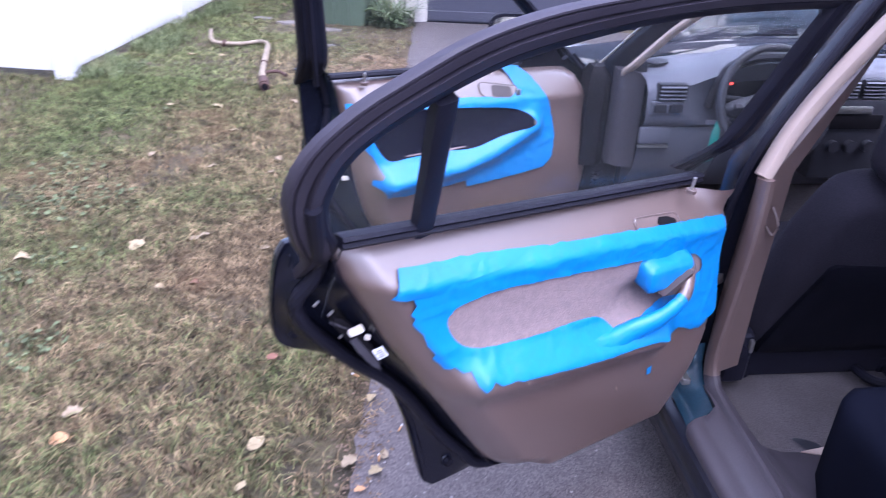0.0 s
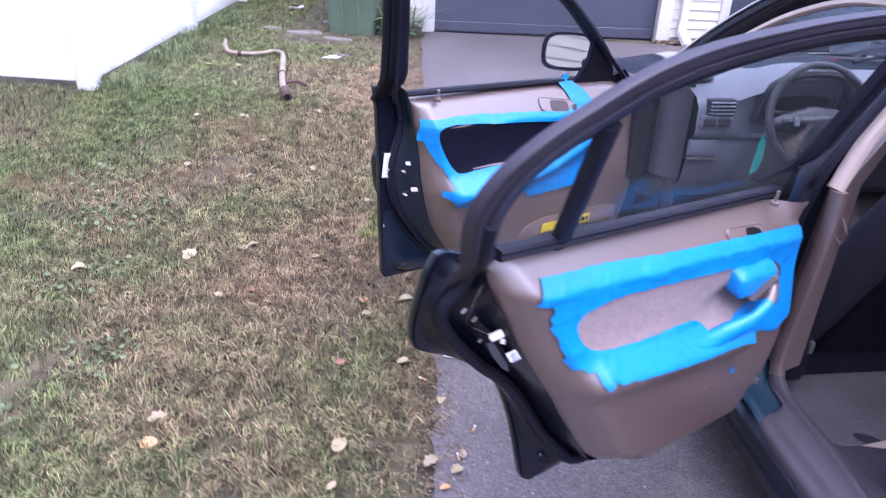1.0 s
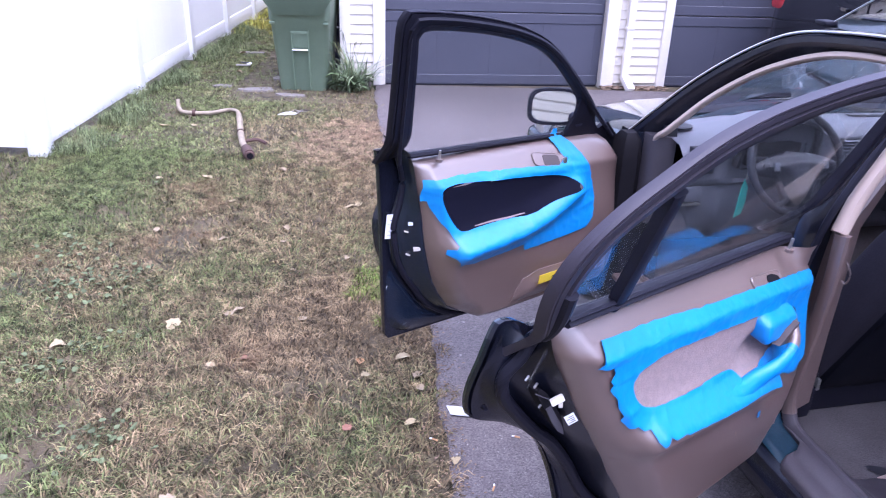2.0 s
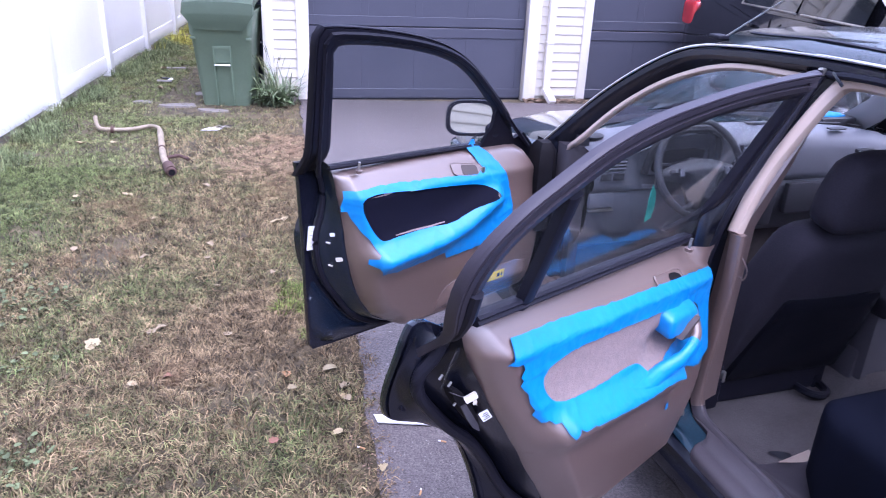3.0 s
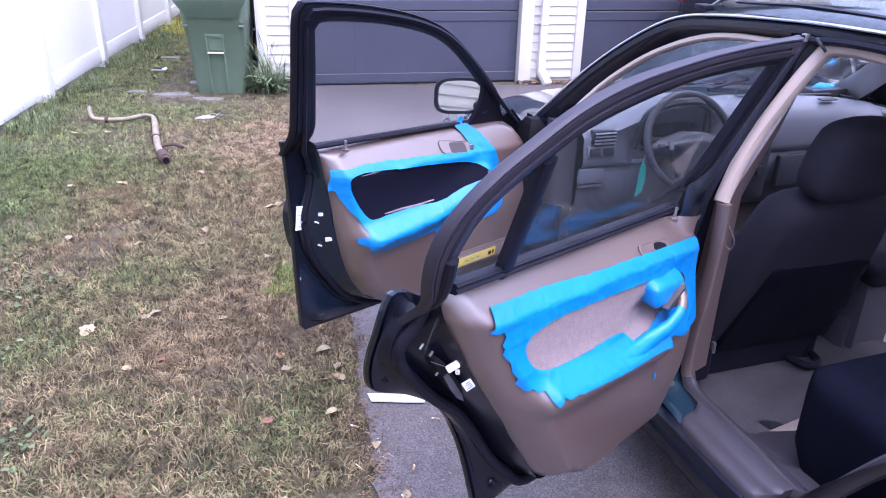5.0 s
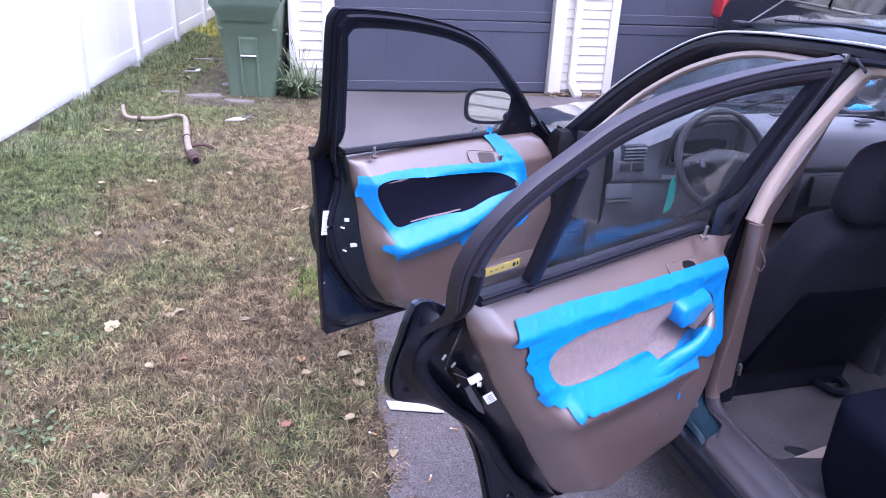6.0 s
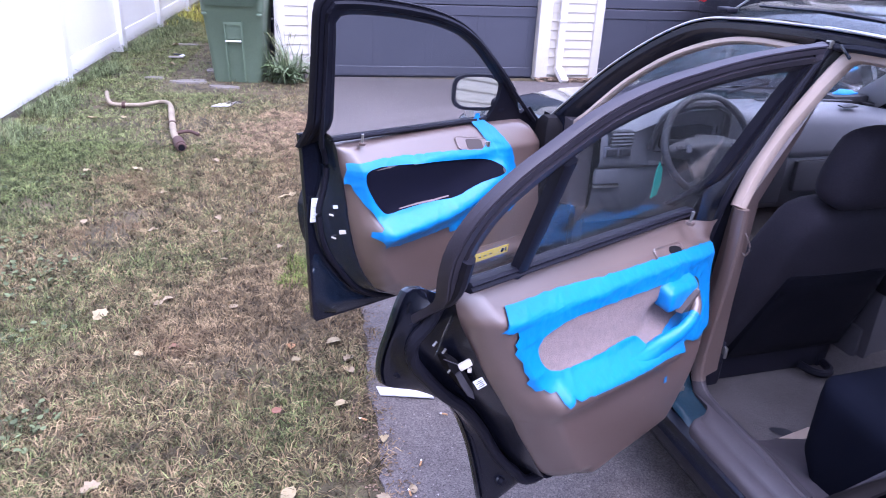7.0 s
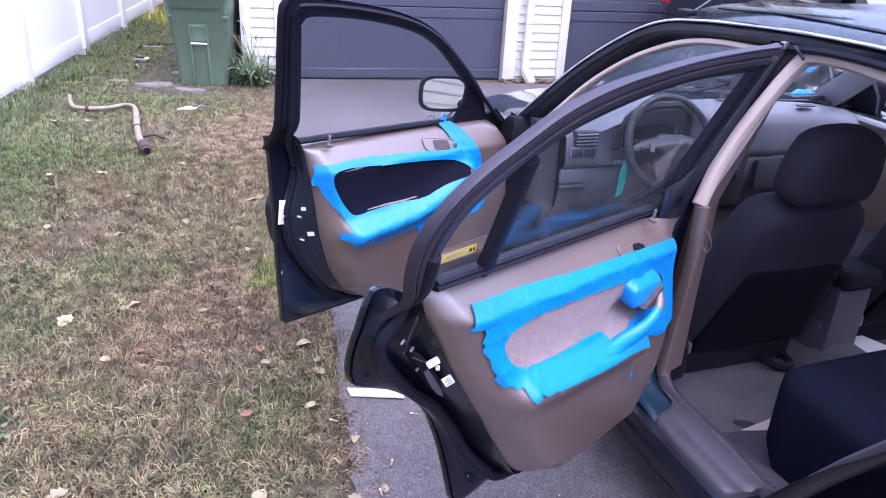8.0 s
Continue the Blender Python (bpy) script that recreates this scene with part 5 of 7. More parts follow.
for i in range(4):
    box(-0.007, 0.001, -0.008 + i * 0.0045, 0.007 - 0.004 * (i % 2), 0.0014, -0.0065 + i * 0.0045, 0, bm)
part("print_bars", moved(bm, Matrix.Translation((0.921, -0.046, 0.766)) @ pose(0, 0, 0, 0, 30, -32)), BLACKINK, rear_door)
# black patch laid over the jamb for the shade inside the latch
part("latch_shade_patch", patch(rounded([(1.004, 0.845), (0.985, 0.852), (0.938, 0.792), (0.897, 0.722), (0.905, 0.706), (0.948, 0.762)]), [], 0.02, lambda u, z, g: (u, -0.074 + 0.010 * (u - 0.95) / 0.05 * 0.3, z), lambda u, z: (u, -0.095, z)), BLACKINK, rear_door, "flat black patch standing in for the latch's shaded opening")
part("latch_plate", plate([(0.968, 0.795), (0.955, 0.797), (0.912, 0.728), (0.905, 0.706), (0.924, 0.722), (0.950, 0.760)], -0.0735, -0.0700, on_plane), CONSOLEGREY, rear_door, "dull grey steel latch plate")
part("latch_rod", tube([(1.006, -0.070, 0.848), (0.985, -0.067, 0.833), (0.968, -0.062, 0.822)], 0.0011, 6), CONSOLEGREY, rear_door)
for u, z in ((1.026, 0.888), (1.000, 0.861), (0.981, 0.808)):
    part("latch_rivet", moved(box(-0.006, -0.002, -0.0022, 0.006, 0.002, 0.0022, 0.001), pose(u, -0.076, z, 0, 38, 0)), STEEL, rear_door)
for u, z, r in ((0.940, 0.797, 0.0055),):
    part("jamb_plug", rod((u, -0.064, z), (u - 0.004, -0.058, z + 0.001), r, 10), CREAM if r > 0.005 else STEEL, rear_door)
for u, z in ((1.029, 0.774), (0.687, 0.306)):
    part("rubber_stop", rod((u, skin_w(z) + 0.012, z), (u, skin_w(z) + 0.031, z), 0.012, 16, r2=0.009), RUBBER, rear_door)
    part("stop_ring", rod((u, skin_w(z) + 0.012, z), (u, skin_w(z) + 0.020, z), 0.017, 16, r2=0.014), JAMB, rear_door)
for u, z in ((0.665, 0.668), (0.36, 0.50), (0.62, 0.64)):
    part("trim_scuff", patch([(u, z), (u + 0.007, z + 0.010), (u + 0.012, z + 0.022), (u + 0.004, z + 0.012)], [], 0.01, lambda p, q, g: (p, rear_w(p, q) + 0.001, q)), TRIMLIGHT, rear_door)
tape_patch("tape_scrap", [(0.262, 0.515), (0.275, 0.515), (0.278, 0.535), (0.264, 0.538)], [], rear_w, rear_door, 2)

# -- front door --
F_SKIN = [(0.0, 0.245), (0.45, 0.250), (0.86, 0.268), (1.062, 0.278), (1.074, 0.295), (1.082, 0.50), (1.087, 0.70), (1.097, 0.90), (1.106, 0.965), (1.06, 0.965), (1.03, 0.895), (0.6, 0.845), (0.0, 0.785)]
F_TRIM = [(1.024, 0.935), (1.012, 0.89), (1.0, 0.835), (0.978, 0.71), (0.965, 0.63), (0.948, 0.556), (0.928, 0.49), (0.905, 0.443), (0.862, 0.38), (0.803, 0.338), (0.75, 0.318), (0.679, 0.308), (0.40, 0.303), (0.12, 0.300), (0.075, 0.36), (0.058, 0.50), (0.045, 0.70), (0.052, 0.79), (0.09, 0.86), (0.14, 0.893), (0.20, 0.905), (0.60, 0.925)]
front_w = trim_depth(0.893, 0.945, [(0.88, 0.630), (0.763, 0.637), (0.631, 0.646), (0.494, 0.674), (0.382, 0.715), (0.33, 0.735)], F_TRIM[:10], crest=0.052)
front_door = part("front_door", plate(F_SKIN, -0.130, -0.117, on_plane), JAMB, car, "open driver's door, dark paint with taupe inner trim", at=FM)
part("outer_panel", plate(F_SKIN, -0.137, -0.1305, on_plane), PAINT, front_door, "dark teal outer skin")
FSEAL = [(1.065, 1.0), (1.035, 0.93), (1.020, 0.86), (1.028, 0.789), (1.052, 0.709), (1.050, 0.65), (1.038, 0.585), (1.01, 0.52), (0.973, 0.462), (0.93, 0.40), (0.89, 0.36), (0.82, 0.315), (0.72, 0.285), (0.5, 0.268), (0.05, 0.262)]
FINNER = [(1.035, 0.965), (1.018, 0.925), (1.008, 0.87), (0.995, 0.805), (0.98, 0.72), (0.97, 0.66), (0.955, 0.585), (0.938, 0.52), (0.908, 0.45), (0.87, 0.39), (0.83, 0.355), (0.76, 0.322), (0.68, 0.309), (0.42, 0.305), (0.08, 0.30)]
a, b = resample([(x, 0, z) for x, z in FSEAL], 56), resample([(x, 0, z) for x, z in FINNER], 56)
rows = [[(p.lerp(q, -0.30).x, skin_w(p.z) + 0.010, p.lerp(q, -0.30).z) for p, q in zip(a, b)]]
for s, w in ((-0.12, -0.1165), (0.0, -0.109), (0.12, -0.096), (0.35, -0.088), (0.62, -0.072), (0.85, -0.05), (1.0, -0.045), (1.25, -0.05)):
    rows.append([(p.lerp(q, s).x, w + 0.003 * noise.noise((p.x * 12, p.z * 12, s * 5)), p.lerp(q, s).z) for p, q in zip(a, b)])
part("inner_jamb", grid(rows), TEALJAMB, front_door, "dark teal painted shut face", angle=60)
CORNER = rounded([(1.064, 0.288), (1.074, 0.50), (1.060, 0.555), (1.02, 0.49), (0.965, 0.415), (0.90, 0.335), (0.80, 0.290), (0.72, 0.272), (0.86, 0.276)])
part("lower_shut_panel", patch(CORNER, [], 0.012, lambda u, z, g: (u, -0.1165 + 0.006 * step(0, 0.02, g) + 0.10 * max(0.0, 0.46 - z) ** 2 * step(0, 0.05, g) * 9 * step(0.86, 1.03, u), z), lambda u, z: (u, -0.119, z)), TEALJAMB, front_door, "dark teal pressed corner of the door", angle=60)
part("frame_foot", plate([(0.15, 0.905), (0.06, 0.825), (-0.02, 0.70), (-0.055, 0.70), (-0.05, 0.80), (-0.03, 0.84), (0.10, 0.935)], -0.012, 0.008, lambda u, z, w: (u, lean(z) + w, z)), RUBBER, front_door)
part("door_seal", tube([(p.x, -0.100, p.z) for p in smooth([(x, 0, z) for x, z in FSEAL], 5)], 0.0105, 8), RUBBER, front_door, "black rubber weather seal")
trim_panel(F_TRIM, front_w, TRIM, front_door, label="taupe moulded plastic trim")
F_INS = [(0.945, 0.838), (0.920, 0.850), (0.855, 0.850), (0.70, 0.832), (0.538, 0.815), (0.421, 0.799), (0.352, 0.779), (0.322, 0.750), (0.345, 0.737), (0.426, 0.727), (0.497, 0.710), (0.574, 0.692), (0.66, 0.695), (0.741, 0.697), (0.817, 0.695), (0.871, 0.690), (0.895, 0.706), (0.924, 0.761), (0.942, 0.804)]
part("cloth_insert", patch([(0.60 + (u - 0.60) * 1.03, 0.760 + (z - 0.760) * 1.08) for u, z in F_INS], [], 0.015, lambda u, z, g: (u, front_w(u, z) + 0.0015, z)), NAVYFABRIC, front_door, "black cloth insert", angle=60)
F_TAPE = torn([(0.991, 0.873), (0.995, 0.838), (1.000, 0.804), (0.980, 0.802), (0.972, 0.780), (0.950, 0.740), (0.925, 0.705), (0.912, 0.675), (0.905, 0.657), (0.914, 0.646), (0.934, 0.642), (0.936, 0.624), (0.914, 0.612), (0.903, 0.598), (0.895, 0.580), (0.875, 0.584), (0.829, 0.572), (0.727, 0.578), (0.64, 0.582), (0.600, 0.584), (0.592, 0.560), (0.50, 0.562), (0.444, 0.564), (0.35, 0.568), (0.273, 0.572), (0.232, 0.605), (0.218, 0.677), (0.228, 0.74), (0.247, 0.797), (0.275, 0.85), (0.308, 0.888), (0.360, 0.926), (0.366, 0.943), (0.384, 0.944), (0.390, 0.930), (0.413, 0.921), (0.385, 0.880), (0.366, 0.849), (0.406, 0.830), (0.537, 0.845), (0.699, 0.861), (0.848, 0.873), (0.942, 0.872)], 0.0012, 12)
tape_patch("tape", F_TAPE, [rounded(F_INS)], front_w, front_door, 3.0, 0.006)
part("worn_edge", patch([(0.82, 0.6985), (0.74, 0.698), (0.66, 0.696), (0.60, 0.699), (0.60, 0.7025), (0.66, 0.701), (0.74, 0.7035), (0.82, 0.702)], [], 0.01, lambda u, z, g: (u, front_w(u, z) + 0.008, z)), FABRIC, front_door)
F_OUT = [(1.108, 0.92), (1.13, 1.02), (1.160, 1.18), (1.190, 1.33), (1.198, 1.385), (1.188, 1.414), (1.14, 1.414), (1.043, 1.405), (0.93, 1.388), (0.823, 1.367), (0.72, 1.338), (0.632, 1.303), (0.55, 1.258), (0.464, 1.200), (0.33, 1.103), (0.208, 1.008), (-0.03, 0.835)]
F_IN = [(1.025, 0.955), (1.05, 1.06), (1.083, 1.20), (1.108, 1.30), (1.118, 1.335), (1.105, 1.352), (1.07, 1.354), (0.985, 1.346), (0.87, 1.329), (0.752, 1.304), (0.68, 1.283), (0.611, 1.257), (0.53, 1.212), (0.456, 1.160), (0.35, 1.08), (0.253, 1.003), (0.12, 0.898)]
part("window_frame", band(F_OUT, F_IN, FRAME_PROFILE, 64), RUBBER, front_door, "black window frame")
part("glass_run", band(F_OUT, F_IN, RUN_PROFILE, 64), RUBBER, front_door)
part("frame_back", band(F_OUT, F_IN, [(0, -0.011), (0.5, -0.020), (1.0, -0.017)], 64), PAINT, front_door)
part("frame_seal", tube([(p.x, lean(p.z) + 0.012, p.z) for p in resample([(lerp(a[0], b[0], 0.42), 0, lerp(a[1], b[1], 0.42)) for a, b in zip(F_OUT, F_IN)], 60)], 0.008, 6), RUBBER, front_door)
FG = [(p.x, p.z) for p in resample([(x, 0, z) for x, z in F_IN], 36)] + [(0.5, 0.905), (1.02, 0.945)]
pane([(0.62 + (u - 0.62) * 1.03, 1.13 + (z - 1.13) * 1.06) for u, z in FG], front_door, DOORPANE)
part("mirror_sail", plate([(0.330, 0.906), (0.306, 0.985), (0.325, 1.060), (0.253, 1.003), (0.11, 0.885)], -0.008, 0.008, lambda u, z, w: (u, lean(z) + w, z)), RUBBER, front_door, "black triangular cover inside the mirror mount")
bm = strip(belt_line((1.03, 0.952), (0.14, 0.905)), [(-0.008, -0.02), (-0.008, 0.004), (0, 0.008), (0.007, 0.004), (0.007, -0.02)], (0, 1, 0))
part("belt_seal", bm, RUBBER, front_door)
lock_knob(0.927, 0.938, front_door, -0.030)
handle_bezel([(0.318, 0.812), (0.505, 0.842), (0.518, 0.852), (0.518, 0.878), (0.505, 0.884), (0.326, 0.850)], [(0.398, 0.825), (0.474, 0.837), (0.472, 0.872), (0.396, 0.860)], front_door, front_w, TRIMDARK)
part("door_lever", moved(box(-0.009, 0, -0.012, 0.009, 0.010, 0.012, 0.003), Matrix.Translation((0.374, front_w(0.374, 0.84) + 0.004, 0.840))), CHROME, front_door, "chrome lever")
part("maker_label", moved(box(-0.012, -0.001, -0.042, 0.012, 0.001, 0.042), Matrix.Translation((1.066, -0.106, 0.705)) @ pose(0, 0, 0, 0, -6, -8)), WHITELABEL, front_door, "white maker's label with rows of print")
bm = bmesh.new()
for i in range(5):
    box(-0.007, 0.001, -0.030 + i * 0.013, 0.005 - 0.003 * (i % 3), 0.0012, -0.0292 + i * 0.013, 0, bm)
part("print_bars", moved(bm, Matrix.Translation((1.066, -0.106, 0.705)) @ pose(0, 0, 0, 0, -6, -8)), BLACKINK, front_door)
part("latch_lever", moved(box(-0.012, -0.004, -0.008, 0.012, 0.007, 0.008, 0.003), Matrix.Translation((0.982, -0.064, 0.622)) @ pose(0, 0, 0, 0, 10, -45)), CREAM, front_door, "cream latch lever")
part("jamb_label", moved(box(-0.008, -0.001, -0.006, 0.008, 0.001, 0.006), Matrix.Translation((1.006, -0.070, 0.714)) @ pose(0, 0, 0, 0, 4, -45)), WHITELABEL, front_door)
for u, z in ((1.020, 0.686), (1.0, 0.671), (1.012, 0.601)):
    part("jamb_plug", rod((u, -0.085, z), (u - 0.004, -0.070, z), 0.0032, 10), CREAM, front_door)
for u, z in ((0.955, 0.577), (0.95, 0.50), (0.985, 0.355)):
    part("rubber_stop", rod((u, -0.118, z), (u, -0.09 if z > 0.4 else -0.105, z), 0.011, 14, r2=0.008), RUBBER, front_door)
POCKET = [(0.62, 0.345), (0.60, 0.40), (0.57, 0.435), (0.50, 0.455), (0.20, 0.445), (0.13, 0.43), (0.11, 0.34)]
part("map_pocket", patch(POCKET, [], 0.02, lambda u, z, g: (u, front_w(u, z) + 0.004 + 0.024 * step(0, 0.05, g), z), lambda u, z: (u, front_w(u, z) - 0.01, z)), TRIM, front_door, "moulded map pocket", angle=60)
part("yellow_card", patch([(0.53, 0.452), (0.30, 0.448), (0.30, 0.412), (0.53, 0.415)], [], 0.02, lambda u, z, g: (u, front_w(u, z) + 0.040, z), lambda u, z: (u, front_w(u, z) + 0.038, z)), YELLOW, front_door, "yellow card in the map pocket")
bm = bmesh.new()
box(0.310, 0, 0.422, 0.318, 0.0008, 0.438, 0, bm), box(0.326, 0, 0.422, 0.340, 0.0008, 0.438, 0, bm)
for i in range(3):
    box(0.39 + i * 0.03, 0, 0.430, 0.405 + i * 0.03, 0.0008, 0.434, 0, bm)
for v in bm.verts:
    v.co.y += front_w(v.co.x, v.co.z) + 0.0405
part("card_print", bm, BLACKINK, front_door)
# outside mirror
ax = Vector((-0.948, 0.318, 0.0)).normalized()
no = Vector((-0.315, -0.94, 0.125)).normalized()
upv = no.cross(ax) * -1
upv = upv if upv.z > 0 else -upv
MB = FM.inverted() @ CM.inverted() @ Matrix((( ax.x, no.x, upv.x, -1.497), (ax.y, no.y, upv.y, 0.752), (ax.z, no.z, upv.z, 0.995), (0, 0, 0, 1)))
MO = [(0.087 * (1 if math.cos(q) > 0 else -1) * abs(math.cos(q)) ** 0.55, 0.061 * (1 if math.sin(q) > 0 else -1) * abs(math.sin(q)) ** 0.6) for q in [6.2832 * i / 28 for i in range(28)]]
MO = [(x, z + 0.12 * -x * 0.6) for x, z in MO]
rows = []
for s, d in ((0.93, 0.0015), (0.95, 0.008), (1.10, 0.008), (1.17, -0.010), (1.12, -0.05), (0.9, -0.085), (0.5, -0.105), (0.02, -0.11)):
    rows.append([(x * s, d, z * s) for x, z in MO])
part("mirror_housing", moved(grid(rows, None, True), MB), RUBBER, front_door, "black outside mirror housing")
part("mirror_glass", moved(plate(MO, -0.004, 0.001, lambda x, z, w: (x * 0.96, w, z * 0.96)), MB), MIRROR, front_door, "clean mirror glass", angle=20)
foot = MB @ Vector((-0.07, -0.03, -0.05))
part("mirror_foot", tube([foot, (0.27, lean(0.97) - 0.03, 0.965), (0.27, lean(0.97), 0.965)], [0.016, 0.022, 0.026], 12), RUBBER, front_door)
# hinges
for parent, zz in ((rear_door, (0.45, 0.78)), (front_door, (0.42, 0.74))):
    for z in zz:
        part("hinge", box(-0.05, -0.13, z, 0.03, -0.07, z + 0.06, 0.006), JAMB, parent)
part("check_strap", box(-0.10, -0.06, 0.60, 0.04, -0.045, 0.63, 0.003), STEEL, rear_door)

# -- body --
def sym(pts):
    """A cross-section from its left half, outside to middle."""
    return pts + [(-x, y, z) for x, y, z in reversed(pts[:-1])]


AXF, AXR, ARCH = 1.50, -1.12, 0.335


def low(y):
    for ax in (AXF, AXR):
        d = abs(y - ax)
        if d < ARCH:
            return max(0.18, 0.29 + math.sqrt(ARCH * ARCH - d * d))
    return 0.18


rows = []
ys = [1.115, 1.155] + [1.165 + 0.0335 * 2 * i for i in range(11)] + [1.86, 1.95, 2.05, 2.15, 2.24, 2.30, 2.34]
for y in ys:
    s = (y - 1.11) / 1.23
    zl = low(y)
    zh, zf = lerp(0.935, 0.70, s ** 1.6), lerp(0.885, 0.64, s ** 1.6)
    hw = lerp(0.835, 0.80, s) - 0.10 * step(0.75, 1.0, s)
    nose = 0.10 * step(0.92, 1.0, s)
    rows.append(sym([(-hw + 0.03, y, zl), (-hw, y, max(zl + 0.005, 0.40)), (-hw - 0.01, y, max(zl + 0.01, lerp(0.66, 0.55, s))), (-hw + 0.03, y, zf - 0.05 - nose), (-hw + 0.09, y, zf - nose), (-hw + 0.20, y, zf + 0.015 - nose), (-0.30, y, zh - nose), (0, y, zh + 0.012 - nose)]))
bm = grid(rows)
part("front_body", caps(bm), PAINT, car, "dark teal hood and front wings", angle=50)
rows = []
for y in [-0.80, -0.86, -0.92, -0.98, -1.05, -1.12, -1.20, -1.28, -1.35, -1.42, -1.455, -1.6, -1.8, -1.95, -2.05, -2.10]:
    zl = max(low(y), 0.62 if y > -0.84 else 0)
    s = (-0.8 - y) / 1.3
    zt = lerp(0.985, 0.96, s) - 0.10 * step(0.9, 1.0, s)
    rows.append(sym([(-0.80, y, zl), (-0.845 + 0.06 * s, y, max(zl + 0.01, 0.45)), (-0.85 + 0.06 * s, y, max(zl + 0.02, 0.70)), (-0.82 + 0.06 * s, y, zt - 0.08), (-0.775 + 0.06 * s, y, zt - 0.015), (-0.70 + 0.06 * s, y, zt), (-0.3, y, zt + 0.02), (0, y, zt + 0.025)]))
part("rear_body", caps(grid(rows[6:])), PAINT, car, "dark teal trunk and rear wings", angle=50)
for sgn in (-1, 1):
    q = [[(sgn * abs(x), y, z) for x, y, z in r[:5]] for r in rows[:8]]
    bm = grid(q)
    bmesh.ops.solidify(bm, geom=bm.faces, thickness=0.02)
    part("rear_wing", bm, PAINT, car, angle=50)
part("front_bumper", box(-0.80, 2.22, 0.22, 0.80, 2.42, 0.58, 0.07, seg=4), PAINT, car)
part("rear_bumper", box(-0.80, -2.22, 0.26, 0.80, -2.02, 0.60, 0.07, seg=4), PAINT, car)
for sx in (-1, 1):
    part("headlight", box(sx * 0.62 - 0.16, 2.18, 0.56, sx * 0.62 + 0.16, 2.36, 0.68, 0.03), CLEARLENS, car)
    part("tail_light", box(sx * 0.60 - 0.18, -2.14, 0.66, sx * 0.60 + 0.18, -2.06, 0.84, 0.03), REDLENS, car)
for sx in (-1, 1):
    for ay in (AXF, AXR):
        bm = bmesh.new()
        rows = [[(sx * x, ay + r * math.cos(q), 0.29 + r * math.sin(q)) for q in [6.2832 * i / 32 for i in range(32)]] for x, r in ((0.64, 0.20), (0.645, 0.26), (0.66, 0.285), (0.70, 0.29), (0.78, 0.29), (0.815, 0.28), (0.825, 0.25), (0.82, 0.19))]
        tyre = part("wheel", grid(rows, bm, True), TYRE, car, "black tyre on a steel rim")
        rows = [[(sx * x, ay + r * math.cos(q), 0.29 + r * math.sin(q)) for q in [6.2832 * i / 32 for i in range(32)]] for x, r in ((0.66, 0.195), (0.80, 0.195), (0.815, 0.185), (0.80, 0.14), (0.79, 0.08), (0.815, 0.05), (0.815, 0.005))]
        part("rim", grid(rows, None, True), ALLOY, tyre)
# rockers, floor and pillars
ROCK = [(-0.880, 0.20), (-0.912, 0.25), (-0.914, 0.285), (-0.900, 0.305), (-0.897, 0.325), (-0.876, 0.335), (-0.80, 0.345), (-0.745, 0.335), (-0.70, 0.30), (-0.69, 0.22), (-0.72, 0.17), (-0.80, 0.165)]
for sgn in (-1, 1):
    rows = [[(-sgn * x, y, z - 0.045) for x, z in ROCK] for y in (-0.80, -0.4, 0.0, 0.5, 1.16)]
    part("rocker", caps(grid(rows, None, True)), JAMB, car, "dark teal door sill")
SCUFF = [(-0.856, 0.290), (-0.854, 0.304), (-0.846, 0.308), (-0.818, 0.308), (-0.812, 0.320), (-0.794, 0.323), (-0.788, 0.314), (-0.772, 0.312), (-0.764, 0.320), (-0.742, 0.318), (-0.712, 0.300), (-0.69, 0.262), (-0.668, 0.218), (-0.69, 0.215), (-0.72, 0.25), (-0.76, 0.285), (-0.80, 0.285)]
PLATE = [(-0.886, 0.275), (-0.886, 0.300), (-0.880, 0.310), (-0.868, 0.314), (-0.842, 0.314), (-0.834, 0.311), (-0.826, 0.315), (-0.806, 0.322), (-0.780, 0.322), (-0.745, 0.316), (-0.722, 0.300), (-0.695, 0.262), (-0.668, 0.218), (-0.70, 0.215), (-0.76, 0.275), (-0.82, 0.278)]
rows = []
for y, lim in ((-0.455, -0.815), (-0.442, -0.862), (-0.430, -0.882), (-0.415, -0.886), (-0.25, -0.886), (-0.135, -0.886), (-0.118, -0.880), (-0.102, -0.855), (-0.086, -0.810), (-0.066, -0.788), (-0.03, -0.785), (0.05, -0.785)):
    rows.append([(max(x, lim), y, z) for x, z in PLATE])
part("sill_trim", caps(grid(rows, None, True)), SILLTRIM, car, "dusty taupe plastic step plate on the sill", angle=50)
part("sill_trim", caps(grid([[(x, y, z + 0.004) for x, z in SCUFF] for y in (0.16, 0.5, 1.05)], None, True)), TRIM, car, "taupe plastic sill cover")
rows = []
for y in [-0.62, -0.35, -0.1, 0.1, 0.3, 0.6, 0.9, 1.05, 1.18]:
    up = 0.30 * step(0.85, 1.2, y) + 0.06 * step(-0.35, -0.6, y)
    rows.append([(x, y, 0.215 + up + 0.11 * math.exp(-((x / 0.11) ** 4)) + 0.006 * noise.noise((x * 6, y * 6, 0))) for x in [-0.72 + 0.048 * i for i in range(31)]])
part("floor_carpet", grid(rows), CARPET, car, "worn grey floor carpet with a central tunnel", angle=80)
part("floor_pan", box(-0.72, -2.0, 0.15, 0.72, 1.2, 0.18), JAMB, car)
part("firewall", box(-0.74, 1.16, 0.18, 0.74, 1.19, 0.90), JAMB, car)
